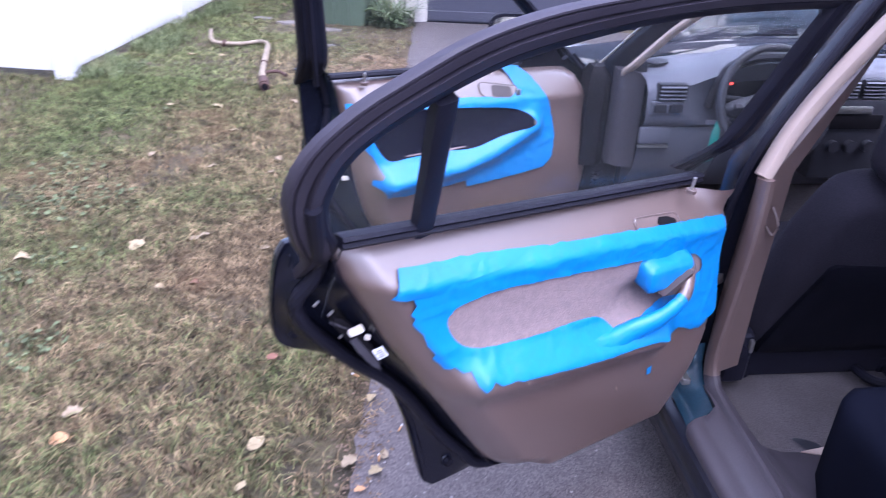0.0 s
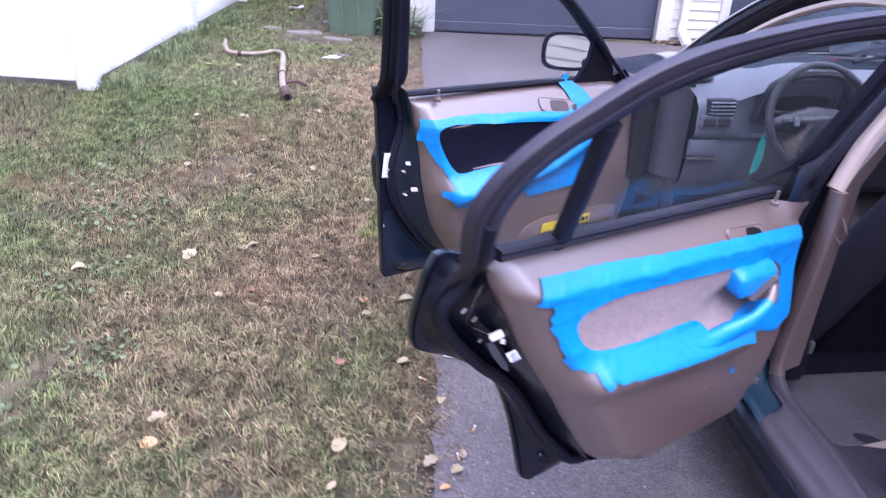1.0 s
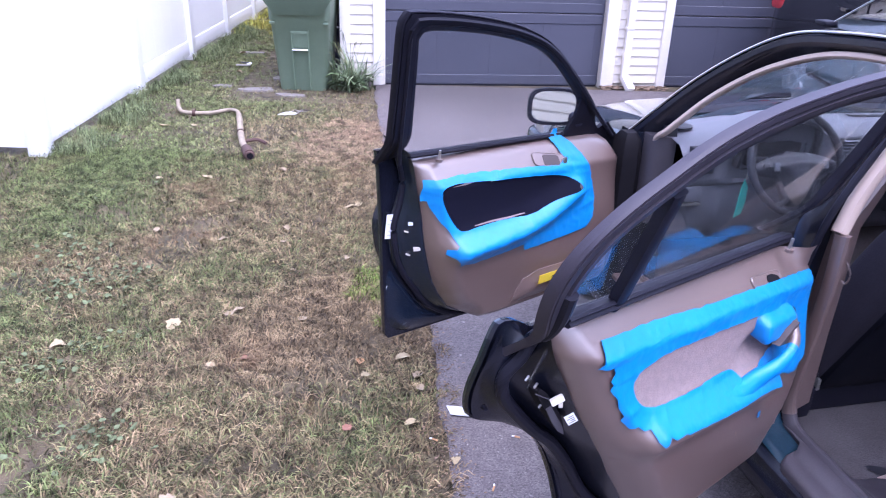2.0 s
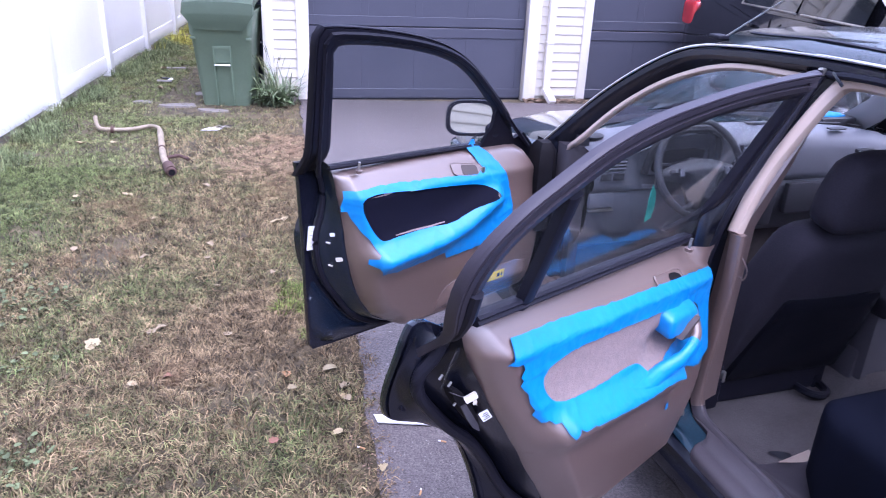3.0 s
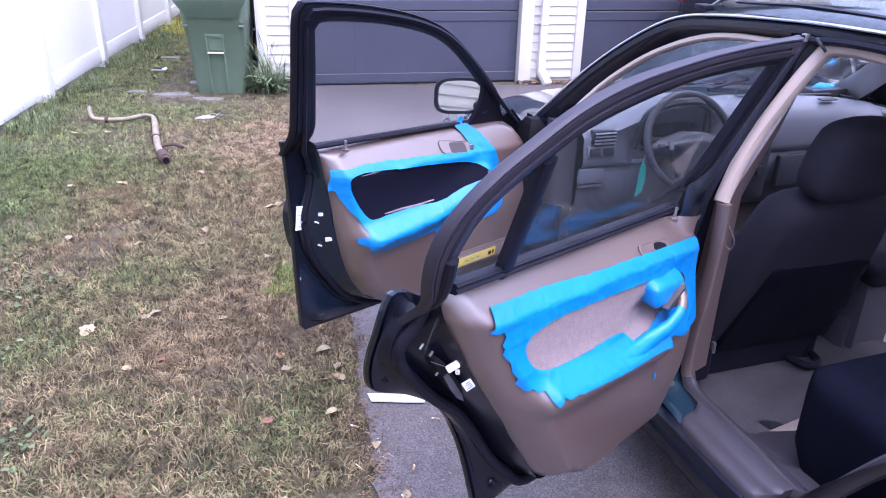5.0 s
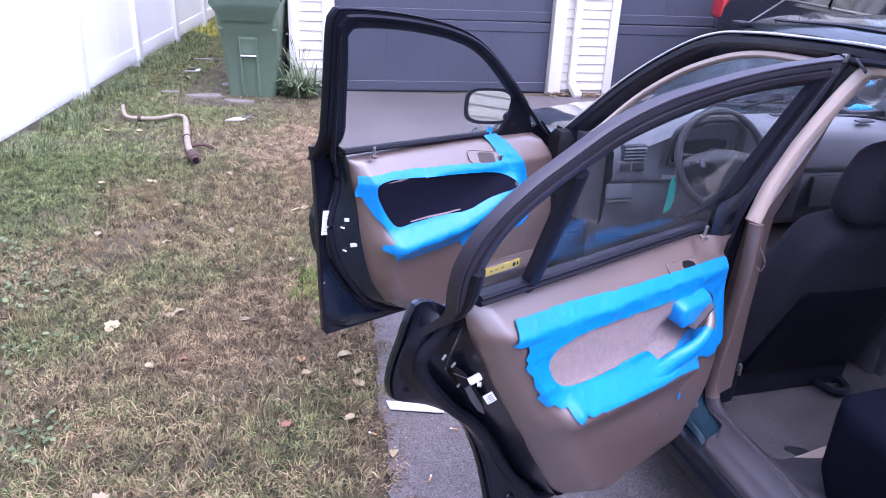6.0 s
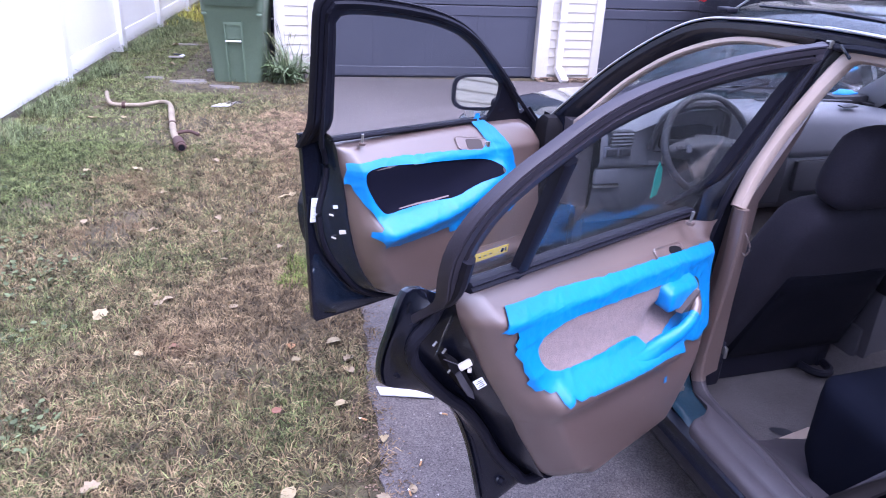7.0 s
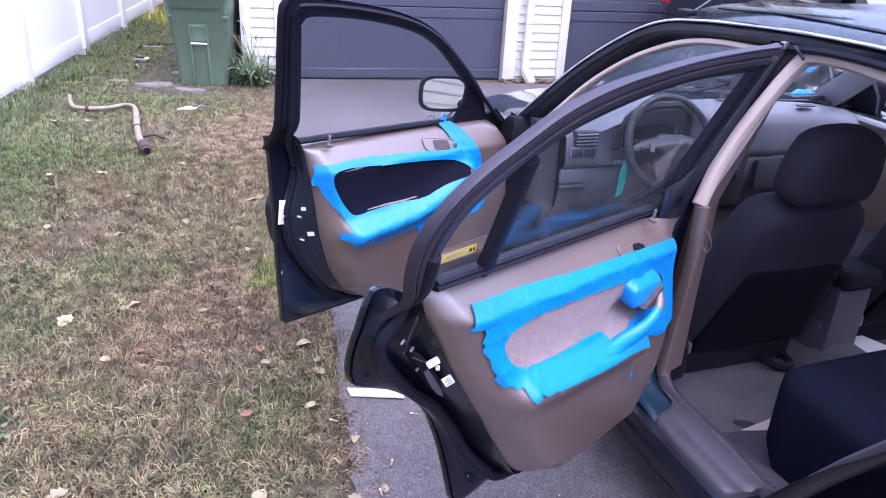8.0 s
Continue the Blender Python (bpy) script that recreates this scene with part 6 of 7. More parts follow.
part("carpet_stain", patch(rounded([(-0.572, -0.088), (-0.535, -0.092), (-0.500, -0.116), (-0.508, -0.138), (-0.548, -0.136), (-0.556, -0.112)]), [], 0.02, lambda x, y, g: (x, y, 0.2215 + 0.006 * noise.noise((x * 6, y * 6, 0)))), DARKPLASTIC, car, "dark worn patch in the carpet")

rows = []
for y, z in ((-0.132, 0.214), (-0.146, 0.2235), (-0.20, 0.238), (-0.36, 0.272), (-0.44, 0.30), (-0.62, 0.31)):
    rows.append([(x, y + 0.035 * step(-0.60, -0.68, x), lerp(z, 0.306, step(-0.652, -0.742, x))) for x in (-0.752, -0.73, -0.71, -0.69, -0.67, -0.65, -0.61, -0.5, -0.3)])
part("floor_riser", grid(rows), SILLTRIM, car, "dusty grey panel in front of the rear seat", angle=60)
part("carpet_edge", plate([(-0.573, -0.146), (-0.44, -0.122), (-0.44, -0.160), (-0.50, -0.168)], 0.2262, 0.2295, lambda x, y, w: (x, y, w)), TRIMLIGHT, car, "pale wedge at the rear edge of the carpet")
RAIL = [(-0.838, 1.125, 0.875), (-0.773, 1.030, 0.997), (-0.706, 0.927, 1.118), (-0.646, 0.803, 1.225), (-0.601, 0.673, 1.306), (-0.579, 0.554, 1.346), (-0.565, 0.40, 1.366), (-0.560, 0.25, 1.378), (-0.555, 0.086, 1.388), (-0.552, -0.10, 1.394), (-0.550, -0.30, 1.394), (-0.552, -0.55, 1.375), (-0.575, -0.80, 1.300), (-0.63, -1.02, 1.18), (-0.70, -1.22, 1.05), (-0.745, -1.32, 0.975)]
rail = smooth(RAIL, 5)
outw = [Vector((-0.85, 0.1, 0.5)) for p in rail]
for sgn in (1, -1):
    flip = Matrix.Diagonal((sgn, 1, 1, 1))
    tag = "body rail of the door opening"
    bm = strip(rail, [(-0.004, -0.075), (-0.004, -0.012), (0.006, 0.0), (0.016, 0.004), (0.030, -0.004), (0.034, -0.02), (0.03, -0.075)], outw)
    part("roof_rail", moved(bm, flip), JAMB, car, "dark painted roof rail")
    bm = tube([p + Vector((-0.006, 0, 0.002)) for p in rail], 0.0046, 8)
    part("drip_moulding", moved(bm, flip), CHROME, car, "bright drip moulding")
    # inner flange of the opening, in dark paint with its seal
    rows = []
    for d, e in ((0.0, 0.0), (0.022, -0.016), (0.030, -0.030), (0.050, -0.052), (0.062, -0.060)):
        rows.append([p + Vector((d, 0, 0)) + Vector((0, -0.42, -0.9)).normalized() * (-e) if p.y > 0.55 else p + Vector((d, 0, e)) for p in rail])
    bm = grid(rows)
    part("opening_flange", moved(bm, flip), JAMB, car)
# garnish along the two openings
GFRONT = [(-0.782, 1.02, 0.86), (-0.778, 0.985, 0.905), (-0.765, 0.945, 0.94), (-0.689, 0.84, 1.077), (-0.627, 0.707, 1.187), (-0.588, 0.571, 1.257), (-0.568, 0.446, 1.297), (-0.556, 0.33, 1.314), (-0.552, 0.208, 1.321), (-0.548, 0.11, 1.325)]
GREAR = [(-0.770, 0.012, 0.925), (-0.722, 0.030, 1.02), (-0.667, 0.034, 1.115), (-0.60, 0.015, 1.235), (-0.562, -0.002, 1.302), (-0.549, -0.02, 1.328), (-0.545, -0.06, 1.338), (-0.542, -0.142, 1.340), (-0.544, -0.259, 1.333), (-0.548, -0.45, 1.315), (-0.575, -0.68, 1.24), (-0.64, -0.86, 1.10), (-0.70, -0.95, 0.99)]
GPROF = [(-0.020, -0.012), (-0.020, 0.004), (-0.012, 0.011), (0.008, 0.012), (0.018, 0.006), (0.020, -0.012)]
GROUND = [(-0.027, -0.012), (-0.027, 0.0), (-0.022, 0.008), (-0.012, 0.0125), (-0.002, 0.013), (0.008, 0.010), (0.014, 0.002), (0.015, -0.012)]
gf, gr = smooth(GFRONT, 5), smooth(GREAR, 5)
part("pillar_garnish", strip(gf, [(x * 0.52, y) for x, y in GPROF], (-0.9, -0.3, 0.2)), TRIMLIGHT, car, "pale taupe front pillar cover")
for sgn in (1, -1):
    part("pillar_garnish", moved(strip(gr, GROUND, (-0.93, -0.3, 0.15)), Matrix.Diagonal((sgn, 1, 1, 1))), TRIMLIGHT, car, "pale taupe centre pillar cover")
# one moulding runs down the pillar, along the sill and up over the wheel housing
OPENING = [(-0.771, 0.002, 0.925), (-0.771, 0.000, 0.78), (-0.771, 0.014, 0.61), (-0.770, 0.032, 0.45), (-0.769, 0.030, 0.37), (-0.768, 0.002, 0.327), (-0.768, -0.05, 0.314), (-0.770, -0.15, 0.312), (-0.772, -0.30, 0.312), (-0.774, -0.42, 0.304), (-0.775, -0.475, 0.312), (-0.775, -0.52, 0.345), (-0.775, -0.56, 0.405), (-0.775, -0.625, 0.51), (-0.775, -0.715, 0.64), (-0.765, -0.80, 0.77), (-0.75, -0.90, 0.90)]
opening = smooth(OPENING, 6)
OPROF = [(-0.020, -0.014), (-0.020, 0.002), (-0.015, 0.009), (-0.005, 0.012), (0.007, 0.011), (0.016, 0.007), (0.020, 0.0), (0.020, -0.014)]
cut = 26
part("pillar_garnish", strip(opening[:cut + 1], OPROF, (-0.75, -0.3, 0.45)), TRIM, car, "taupe lower centre pillar cover")
part("opening_trim", strip(opening[cut:], OPROF, (-0.75, -0.3, 0.45)), SILLTRIM, car, "dusty taupe moulding along the sill and wheel housing")
part("trim_piping", tube([Vector(p) + Vector((0.035, 0.012, 0.02)) for p in opening][66:], 0.006, 6), GREYPLASTIC, car)
part("wheelhouse", grid([[(x, y, z) for x in (-0.84, -0.70)] for y, z in ((-0.42, 0.22), (-0.50, 0.33), (-0.58, 0.46), (-0.66, 0.57), (-0.75, 0.68), (-0.83, 0.80))]), PAINT, car)
part("pillar_inner_trim", caps(grid([[(x, 0.030, z), (x + 0.012, 0.022, z), (x + w - 0.006, 0.050, z), (x + w, 0.115, z), (x + 0.01, 0.125, z)] for x, z, w in ((-0.765, 0.36, 0.088), (-0.765, 0.60, 0.088), (-0.757, 0.92, 0.088), (-0.655, 1.10, 0.066), (-0.545, 1.30, 0.034))], None, True)), TRIM, car, "taupe inner face of the centre pillar")
# centre pillars
for sgn in (1, -1):
    rows = []
    for z, x in ((0.28, -0.79), (0.55, -0.80), (0.92, -0.785), (1.15, -0.665), (1.34, -0.56)):
        y0, y1 = (0.085, 0.165) if z < 0.6 else (0.055, 0.155) if z < 1 else (0.045, 0.125)
        rows.append([(sgn * q, y, z) for q, y in ((x + 0.07, y0), (x, y0 + 0.004), (x - 0.012, y0 + 0.03), (x - 0.012, y1 - 0.02), (x, y1), (x + 0.07, y1))])
    part("centre_pillar", caps(grid(rows, None, True)), JAMB, car, "black centre pillar")
    sp = [(sgn * (x - 0.012), y, z) for x, y, z in ((-0.79, 0.085, 0.33), (-0.80, 0.08, 0.6), (-0.785, 0.045, 0.92), (-0.69, 0.045, 1.12), (-0.57, 0.045, 1.325), (-0.556, 0.0, 1.352), (-0.553, -0.15, 1.362), (-0.553, -0.35, 1.357))]
    part("opening_seal", tube(smooth(sp, 5), 0.010, 8), RUBBER, car)
rows = [[(x, y, z - 0.010 * (x < -0.865) + 0.004 * (x > -0.80)) for x in (-0.872, -0.862, -0.84, -0.81, -0.778)] for y, z in ((-0.115, 0.298), (-0.09, 0.302), (-0.05, 0.306), (0.0, 0.311), (0.035, 0.325), (0.060, 0.360), (0.068, 0.42))]
bm = grid(rows)
bmesh.ops.solidify(bm, geom=bm.faces, thickness=0.006)
part("jamb_patch", bm, TEALPATCH, car, "blue-teal painted foot of the pillar", angle=60)
# small steel block in place of the bright reflection above the patch
part("jamb_glint", box(-0.860, -0.012, 0.348, -0.838, 0.022, 0.366, 0.004), STEEL, car)
# made-up block that hides a bright reflection beside the pillar
part("pillar_foot_block", caps(grid([[(-0.86 + a * r, 1.06 + b * r, z) for a, b in ((-0.035, -0.05), (0.02, -0.06), (0.05, -0.03), (0.06, 0.05), (-0.035, 0.06))] for z, r in ((0.55, 1.0), (0.80, 1.0), (0.875, 0.9), (0.905, 0.5))], None, True)), BLACKINK, car, "black block added to cover the bright gap at the windscreen pillar's foot", angle=50)
part("front_pillar_post", caps(grid([[(x, y, z) for x, y in ((-0.83, 1.06), (-0.72, 1.02), (-0.70, 1.16), (-0.84, 1.16))] for z in (0.22, 0.5, 0.8, 0.90)], None, True)), JAMB, car)
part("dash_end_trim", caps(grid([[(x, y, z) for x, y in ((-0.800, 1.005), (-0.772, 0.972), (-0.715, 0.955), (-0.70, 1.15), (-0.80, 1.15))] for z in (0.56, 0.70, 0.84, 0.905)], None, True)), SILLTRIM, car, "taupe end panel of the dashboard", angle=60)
part("kick_panel", caps(grid([[(x, y, z) for x, y in ((-0.745, 0.98), (-0.715, 0.96), (-0.70, 1.14), (-0.74, 1.14))] for z in (0.22, 0.6, 0.88, 0.94)], None, True)), DARKPLASTIC, car)
# roof
rows = []
for y in (0.50, 0.40, 0.2, 0.0, -0.3, -0.6, -0.80, -0.88):
    z0 = 1.372 + 0.022 * step(0.5, 0.1, y) - 0.10 * step(-0.45, -0.92, y)
    rows.append([(x, y + 0.03 * (1 - (x / 0.56) ** 2) * (1 if y > 0.3 else 0), z0 + 0.040 * (1 - (x / 0.566) ** 6)) for x in (-0.565, -0.545, -0.52, -0.48, -0.42, -0.25, 0, 0.25, 0.42, 0.48, 0.52, 0.545, 0.565)])
bm = grid(rows)
bmesh.ops.solidify(bm, geom=bm.faces, thickness=0.008)
part("roof", bm, PAINT, car, "dark teal glossy roof", angle=50)
for sgn in (1, -1):
    line = [(sgn * -0.475, y, 1.4075 + 0.022 * step(0.5, 0.1, y) - 0.10 * step(-0.45, -0.92, y) - 0.008) for y in [0.46 - 0.06 * i for i in range(21)]]
    part("roof_ditch", strip(line, [(-0.006, -0.006), (-0.006, 0.002), (0.006, 0.002), (0.006, -0.006)], (sgn * -0.3, 0, 1)), RUBBER, car, "black moulding in the roof ditch")
part("headliner", grid([[(x * 0.97, y, z - 0.045) for x, y, z in r] for r in rows]), TRIMLIGHT, car)
part("seal_end", box(-0.586, 0.030, 1.346, -0.572, 0.048, 1.366, 0.003), STEEL, car, "bright end of the drip seal")
part("seal_tear", moved(box(-0.0025, -0.03, -0.004, 0.0025, 0.02, 0.004, 0.002), pose(-0.580, -0.015, 1.350, 35, 0, 0)), TEALJAMB, car, "lifted end of the painted joint")
# glass
def curved_glass(name, low_pts, top_pts):
    a, b = resample(low_pts, 16), resample(top_pts, 16)
    rows = [[p.lerp(q, s) + Vector((0, 0, 0.012 * math.sin(math.pi * s))) for p, q in zip(a, b)] for s in [i / 6 for i in range(7)]]
    bm = grid(rows)
    bmesh.ops.solidify(bm, geom=bm.faces, thickness=0.005)
    ob = part(name, bm, WINDSCREEN, car, angle=60)
    ob.visible_shadow = False
curved_glass("windscreen", [(-0.745, 1.17, 0.905), (-0.5, 1.27, 0.935), (0, 1.32, 0.95), (0.5, 1.27, 0.935), (0.745, 1.17, 0.905)], [(-0.575, 0.53, 1.352), (-0.4, 0.545, 1.378), (0, 0.56, 1.392), (0.4, 0.545, 1.378), (0.575, 0.53, 1.352)])
curved_glass("rear_window", [(-0.70, -1.26, 0.99), (0, -1.42, 1.0), (0.70, -1.26, 0.99)], [(-0.55, -0.84, 1.285), (0, -0.88, 1.325), (0.55, -0.84, 1.285)])
part("cowl", caps(grid([[(-0.78, 1.10, 0.895), (-0.5, 1.25, 0.915), (0, 1.31, 0.925), (0.5, 1.25, 0.915), (0.78, 1.10, 0.895)], [(-0.80, 1.14, 0.885), (-0.5, 1.33, 0.92), (0, 1.39, 0.93), (0.5, 1.33, 0.92), (0.80, 1.14, 0.885)]])), RUBBER, car)
for x0, x1 in ((-0.62, -0.02), (0.05, 0.60)):
    part("wiper", tube(smooth([(x0, 1.21, 0.945), (x0 + 0.25, 1.275, 0.965), (x1, 1.285, 0.972)], 5), 0.007, 6), RUBBER, car)
part("antenna_base", box(-0.59, 0.47, 1.376, -0.545, 0.52, 1.39, 0.006, seg=3), RUBBER, car)
part("antenna", tube([(-0.565, 0.495, 1.378), (-0.556, 0.475, 1.388), (-0.553, 0.24, 1.528), (-0.55, -0.16, 1.765)], [0.004, 0.003, 0.0018, 0.0014], 6), STEEL, car, "thin raised radio antenna")
# right-hand side, closed
for y0, y1, nm in ((0.05, 1.10, "right_front_door"), (-0.80, 0.04, "right_rear_door")):
    rows = []
    for x, z in ((0.835, 0.24), (0.86, 0.45), (0.86, 0.75), (0.83, 0.90), (0.79, 0.93), (0.74, 0.92), (0.72, 0.75), (0.71, 0.5), (0.74, 0.26)):
        rows.append([(x, y, z + 0.06 * (0.6 - y) * (z > 0.8) * 0.6) for y in (y0, lerp(y0, y1, 0.3), lerp(y0, y1, 0.7), y1)])
    rows.append(rows[0])
    d = part(nm, caps(grid(rows)), PAINT, car, "closed door with taupe inner trim")
    part("inner_trim", caps(grid([[(x - 0.012, y, z) for y in (y0 + 0.02, lerp(y0, y1, 0.5), y1 - 0.02)] for x, z in ((0.74, 0.89), (0.715, 0.75), (0.705, 0.5), (0.735, 0.28))])), TRIM, d)
    g = part("window_pane", grid([[(0.79, y, 0.93) for y in (y0, y1)], [(0.56, max(y0, -0.7), 1.36), (0.56 + 0.06 * (y1 > 1), min(y1, 0.52), 1.36)]]), PANE, d)
    g.visible_shadow = False
mr = part("right_mirror", box(0.835, 0.905, 0.865, 1.06, 1.0, 1.025, 0.045, seg=4), RUBBER, car, "passenger-side outside mirror")
part("mirror_glass", plate(rounded([(0.85, 0.882), (1.045, 0.882), (1.045, 1.008), (0.85, 1.008)]), 0.897, 0.904, lambda x, z, w: (x, w, z)), MIRROR, mr)
part("right_sail", plate([(1.05, 0.895), (0.855, 0.905), (0.85, 0.985), (0.88, 1.04), (0.93, 1.01)], 0.73, 0.745, lambda y, z, w: (w + 0.05 - 0.25 * (z - 0.9), y, z)), RUBBER, car, "black triangular corner of the window")
part("right_pillar_trim", strip(smooth([(0.715, 1.20, 0.862), (0.69, 1.08, 0.925), (0.655, 0.92, 1.035), (0.61, 0.72, 1.19), (0.575, 0.56, 1.31)], 4), [(-0.055, -0.01), (-0.055, 0.004), (-0.04, 0.01), (0.04, 0.01), (0.055, 0.004), (0.055, -0.01)], (-0.75, -0.6, 0.1)), PALEGREY, car, "inner cover of the far front pillar, coloured paler for window light")
part("right_door_cap", strip([(0.755, 1.02, 0.897), (0.752, 0.70, 0.897), (0.750, 0.30, 0.905), (0.745, -0.60, 0.93)], [(-0.04, -0.01), (-0.04, 0.002), (-0.03, 0.008), (0.03, 0.008), (0.04, 0.0), (0.04, -0.01)], (-0.35, 0, 0.94)), PALEGREY, car, "top of the far door, coloured paler for window light")
# dashboard
rows = []
for x in [-0.735 + 0.0735 * i for i in range(21)]:
    hump = math.exp(-(((x + 0.36) / 0.17) ** 4))
    drop = 0.05 * (abs(x) / 0.735) ** 3
    rows.append([(x, 1.22 - 0.12 * (x / 0.735) ** 2, 0.925 - drop * 0.3), (x, 1.08, 0.945 - drop), (x, 0.97, 0.955 - drop + 0.050 * hump), (x, 0.90 - 0.05 * hump, 0.945 - drop + 0.070 * hump), (x, 0.865 - 0.07 * hump, 0.915 - drop + 0.075 * hump), (x, 0.865 + 0.03 * hump, 0.88 - drop + 0.02 * hump), (x, 0.855 + 0.035 * hump, 0.78 - 0.02 * hump), (x, 0.865, 0.755), (x, 0.885, 0.74), (x, 0.875, 0.72), (x, 0.90, 0.58), (x, 0.98, 0.48), (x, 1.15, 0.46)])
part("dashboard", grid(rows), GREYPLASTIC, car, "grey moulded dashboard", angle=50)
part("gauge_cluster", box(-0.50, 0.885, 0.80, -0.22, 0.90, 0.95, 0.02), BLACKINK, car, "dark gauge cluster behind the wheel")
part("gauge_hood", tube(smooth([(-0.52, 0.86, 0.82), (-0.50, 0.83, 0.95), (-0.42, 0.80, 1.0), (-0.36, 0.795, 1.005), (-0.30, 0.80, 1.0), (-0.22, 0.83, 0.95), (-0.20, 0.86, 0.82)], 4), 0.016, 8), DARKPLASTIC, car)
LAMP = mat("red_warning_lamp", (0.6, 0.02, 0.02), 0.4, 0, 0, 1, 10, 0)
LAMP.node_tree.nodes["Principled BSDF"].inputs["Emission Color"].default_value = (1, 0.06, 0.03, 1)
LAMP.node_tree.nodes["Principled BSDF"].inputs["Emission Strength"].default_value = 1.5
for x, z in ((-0.452, 0.905), (-0.445, 0.892), (-0.438, 0.905)):
    part("warning_lamp", box(x - 0.0035, 0.880, z - 0.003, x + 0.0035, 0.886, z + 0.003), LAMP, car, "small lit red warning lamp")


def vent(x0, x1, z0, z1, y):
    v = part("air_vent", box(x0, y - 0.012, z0, x1, y + 0.02, z1, 0.006), DARKPLASTIC, car, "slatted air vent")
    k = max(3, int((z1 - z0) / 0.012))
    for i in range(k):
        z = lerp(z0 + 0.008, z1 - 0.008, i / (k - 1))
        part("slat", moved(box(x0 + 0.006, -0.008, -0.0012, x1 - 0.006, 0.006, 0.0012), pose(0, y - 0.012, z, 25, 0, 0)), GREYPLASTIC, v)


vent(-0.705, -0.605, 0.842, 0.897, 0.862)
vent(-0.09, 0.0, 0.85, 0.915, 0.862)
vent(0.01, 0.10, 0.85, 0.915, 0.862)
vent(0.515, 0.612, 0.832, 0.868, 0.86)
part("switch_panel", box(-0.722, 0.850, 0.793, -0.606, 0.866, 0.838, 0.007), GREYPLASTIC, car, "grey panel with two switches")
for x0, x1 in ((-0.714, -0.670), (-0.660, -0.614)):
    part("switch", box(x0, 0.843, 0.801, x1, 0.856, 0.830, 0.004), DARKPLASTIC, car)
part("fuse_cover", box(-0.742, 0.862, 0.684, -0.632, 0.885, 0.745, 0.012), GREYPLASTIC, car)
part("cover_slot", box(-0.740, 0.858, 0.672, -0.636, 0.880, 0.680, 0.003), STEEL, car)
stack = part("radio_console", box(-0.115, 0.835, 0.56, 0.125, 0.95, 0.85, 0.015), DARKPLASTIC, car, "black centre stack with radio and controls")
part("radio", box(-0.09, 0.828, 0.75, 0.10, 0.84, 0.80, 0.004), BLACKINK, stack)
part("control_bar", box(-0.085, 0.824, 0.805, 0.05, 0.838, 0.83, 0.004), STEEL, stack)
for i in range(3):
    part("dial", rod((-0.06 + i * 0.065, 0.836, 0.69), (-0.06 + i * 0.065, 0.812, 0.69), 0.02, 18), DARKPLASTIC, stack)
part("glovebox", box(0.19, 0.845, 0.60, 0.66, 0.875, 0.735, 0.012), DARKPLASTIC, car, "closed glovebox lid")
part("glovebox_catch", box(0.40, 0.838, 0.69, 0.48, 0.848, 0.71, 0.003), GREYPLASTIC, car)
part("defrost_slot", moved(box(-0.045, -0.014, 0, 0.045, 0.014, 0.005), pose(0.42, 0.90, 0.948, 4, 2, 8)), DARKPLASTIC, car)
part("defrost_slot", moved(box(-0.25, -0.012, 0, 0.25, 0.012, 0.004), pose(0.30, 1.02, 0.948, 2, 2, 0)), DARKPLASTIC, car)
for x in (-0.66, 0.64):
    part("speaker_grille", moved(rod((0, 0, 0), (0, 0, 0.006), 0.035, 20), pose(x, 1.02, 0.925, 0, 6 * (1 if x > 0 else -1), 0)), DARKPLASTIC, car)
cloth = patch([(0.40, 1.01), (0.45, 0.995), (0.53, 1.0), (0.52, 1.03), (0.43, 1.04)], [], 0.015, lambda x, y, g: (x + 0.09, y + 0.06, 0.962 + 0.020 * step(0, 0.02, g) + 0.010 * noise.noise((x * 22, y * 22, 1))), lambda x, y: (x + 0.09, y + 0.06, 0.950))
# added box: lifts the tape and stands in for a dark shadow band
part("tape_shadow_box", box(0.47, 1.03, 0.915, 0.66, 1.12, 0.958, 0.012), DARKPLASTIC, car, "dark box added under the tape for the shadow band there")
part("tape_wad", cloth, TAPE, car, "crumpled blue tape left on the dashboard", angle=60)
# steering wheel
SW = Matrix.Translation((-0.36, 0.735, 0.865)) @ pose(0, 0, 0, 65, 0, 0)
ring = [(0.183 * math.cos(q), 0.183 * math.sin(q), 0) for q in [6.2832 * i / 48 for i in range(49)]]
wheel = part("steering_wheel", moved(tube(ring, 0.0145, 10), SW), DARKPLASTIC, car, "dark grey steering wheel", angle=80)
HALF = [(0.0, 0.042), (0.05, 0.038), (0.11, 0.024), (0.162, 0.004), (0.170, -0.018), (0.150, -0.036), (0.112, -0.042), (0.078, -0.052), (0.072, -0.085), (0.064, -0.128), (0.045, -0.150), (0.0, -0.156)]
HUB = HALF + [(-x, y) for x, y in HALF[-2:0:-1]]
part("hub_pad", moved(patch(rounded(HUB, 1), [], 0.010, lambda x, y, g: (x, y, -0.004 + 0.036 * step(0, 0.045, g)), lambda x, y: (x, y, -0.022)), SW), DARKPLASTIC, wheel, "padded hub with side pods", angle=70)
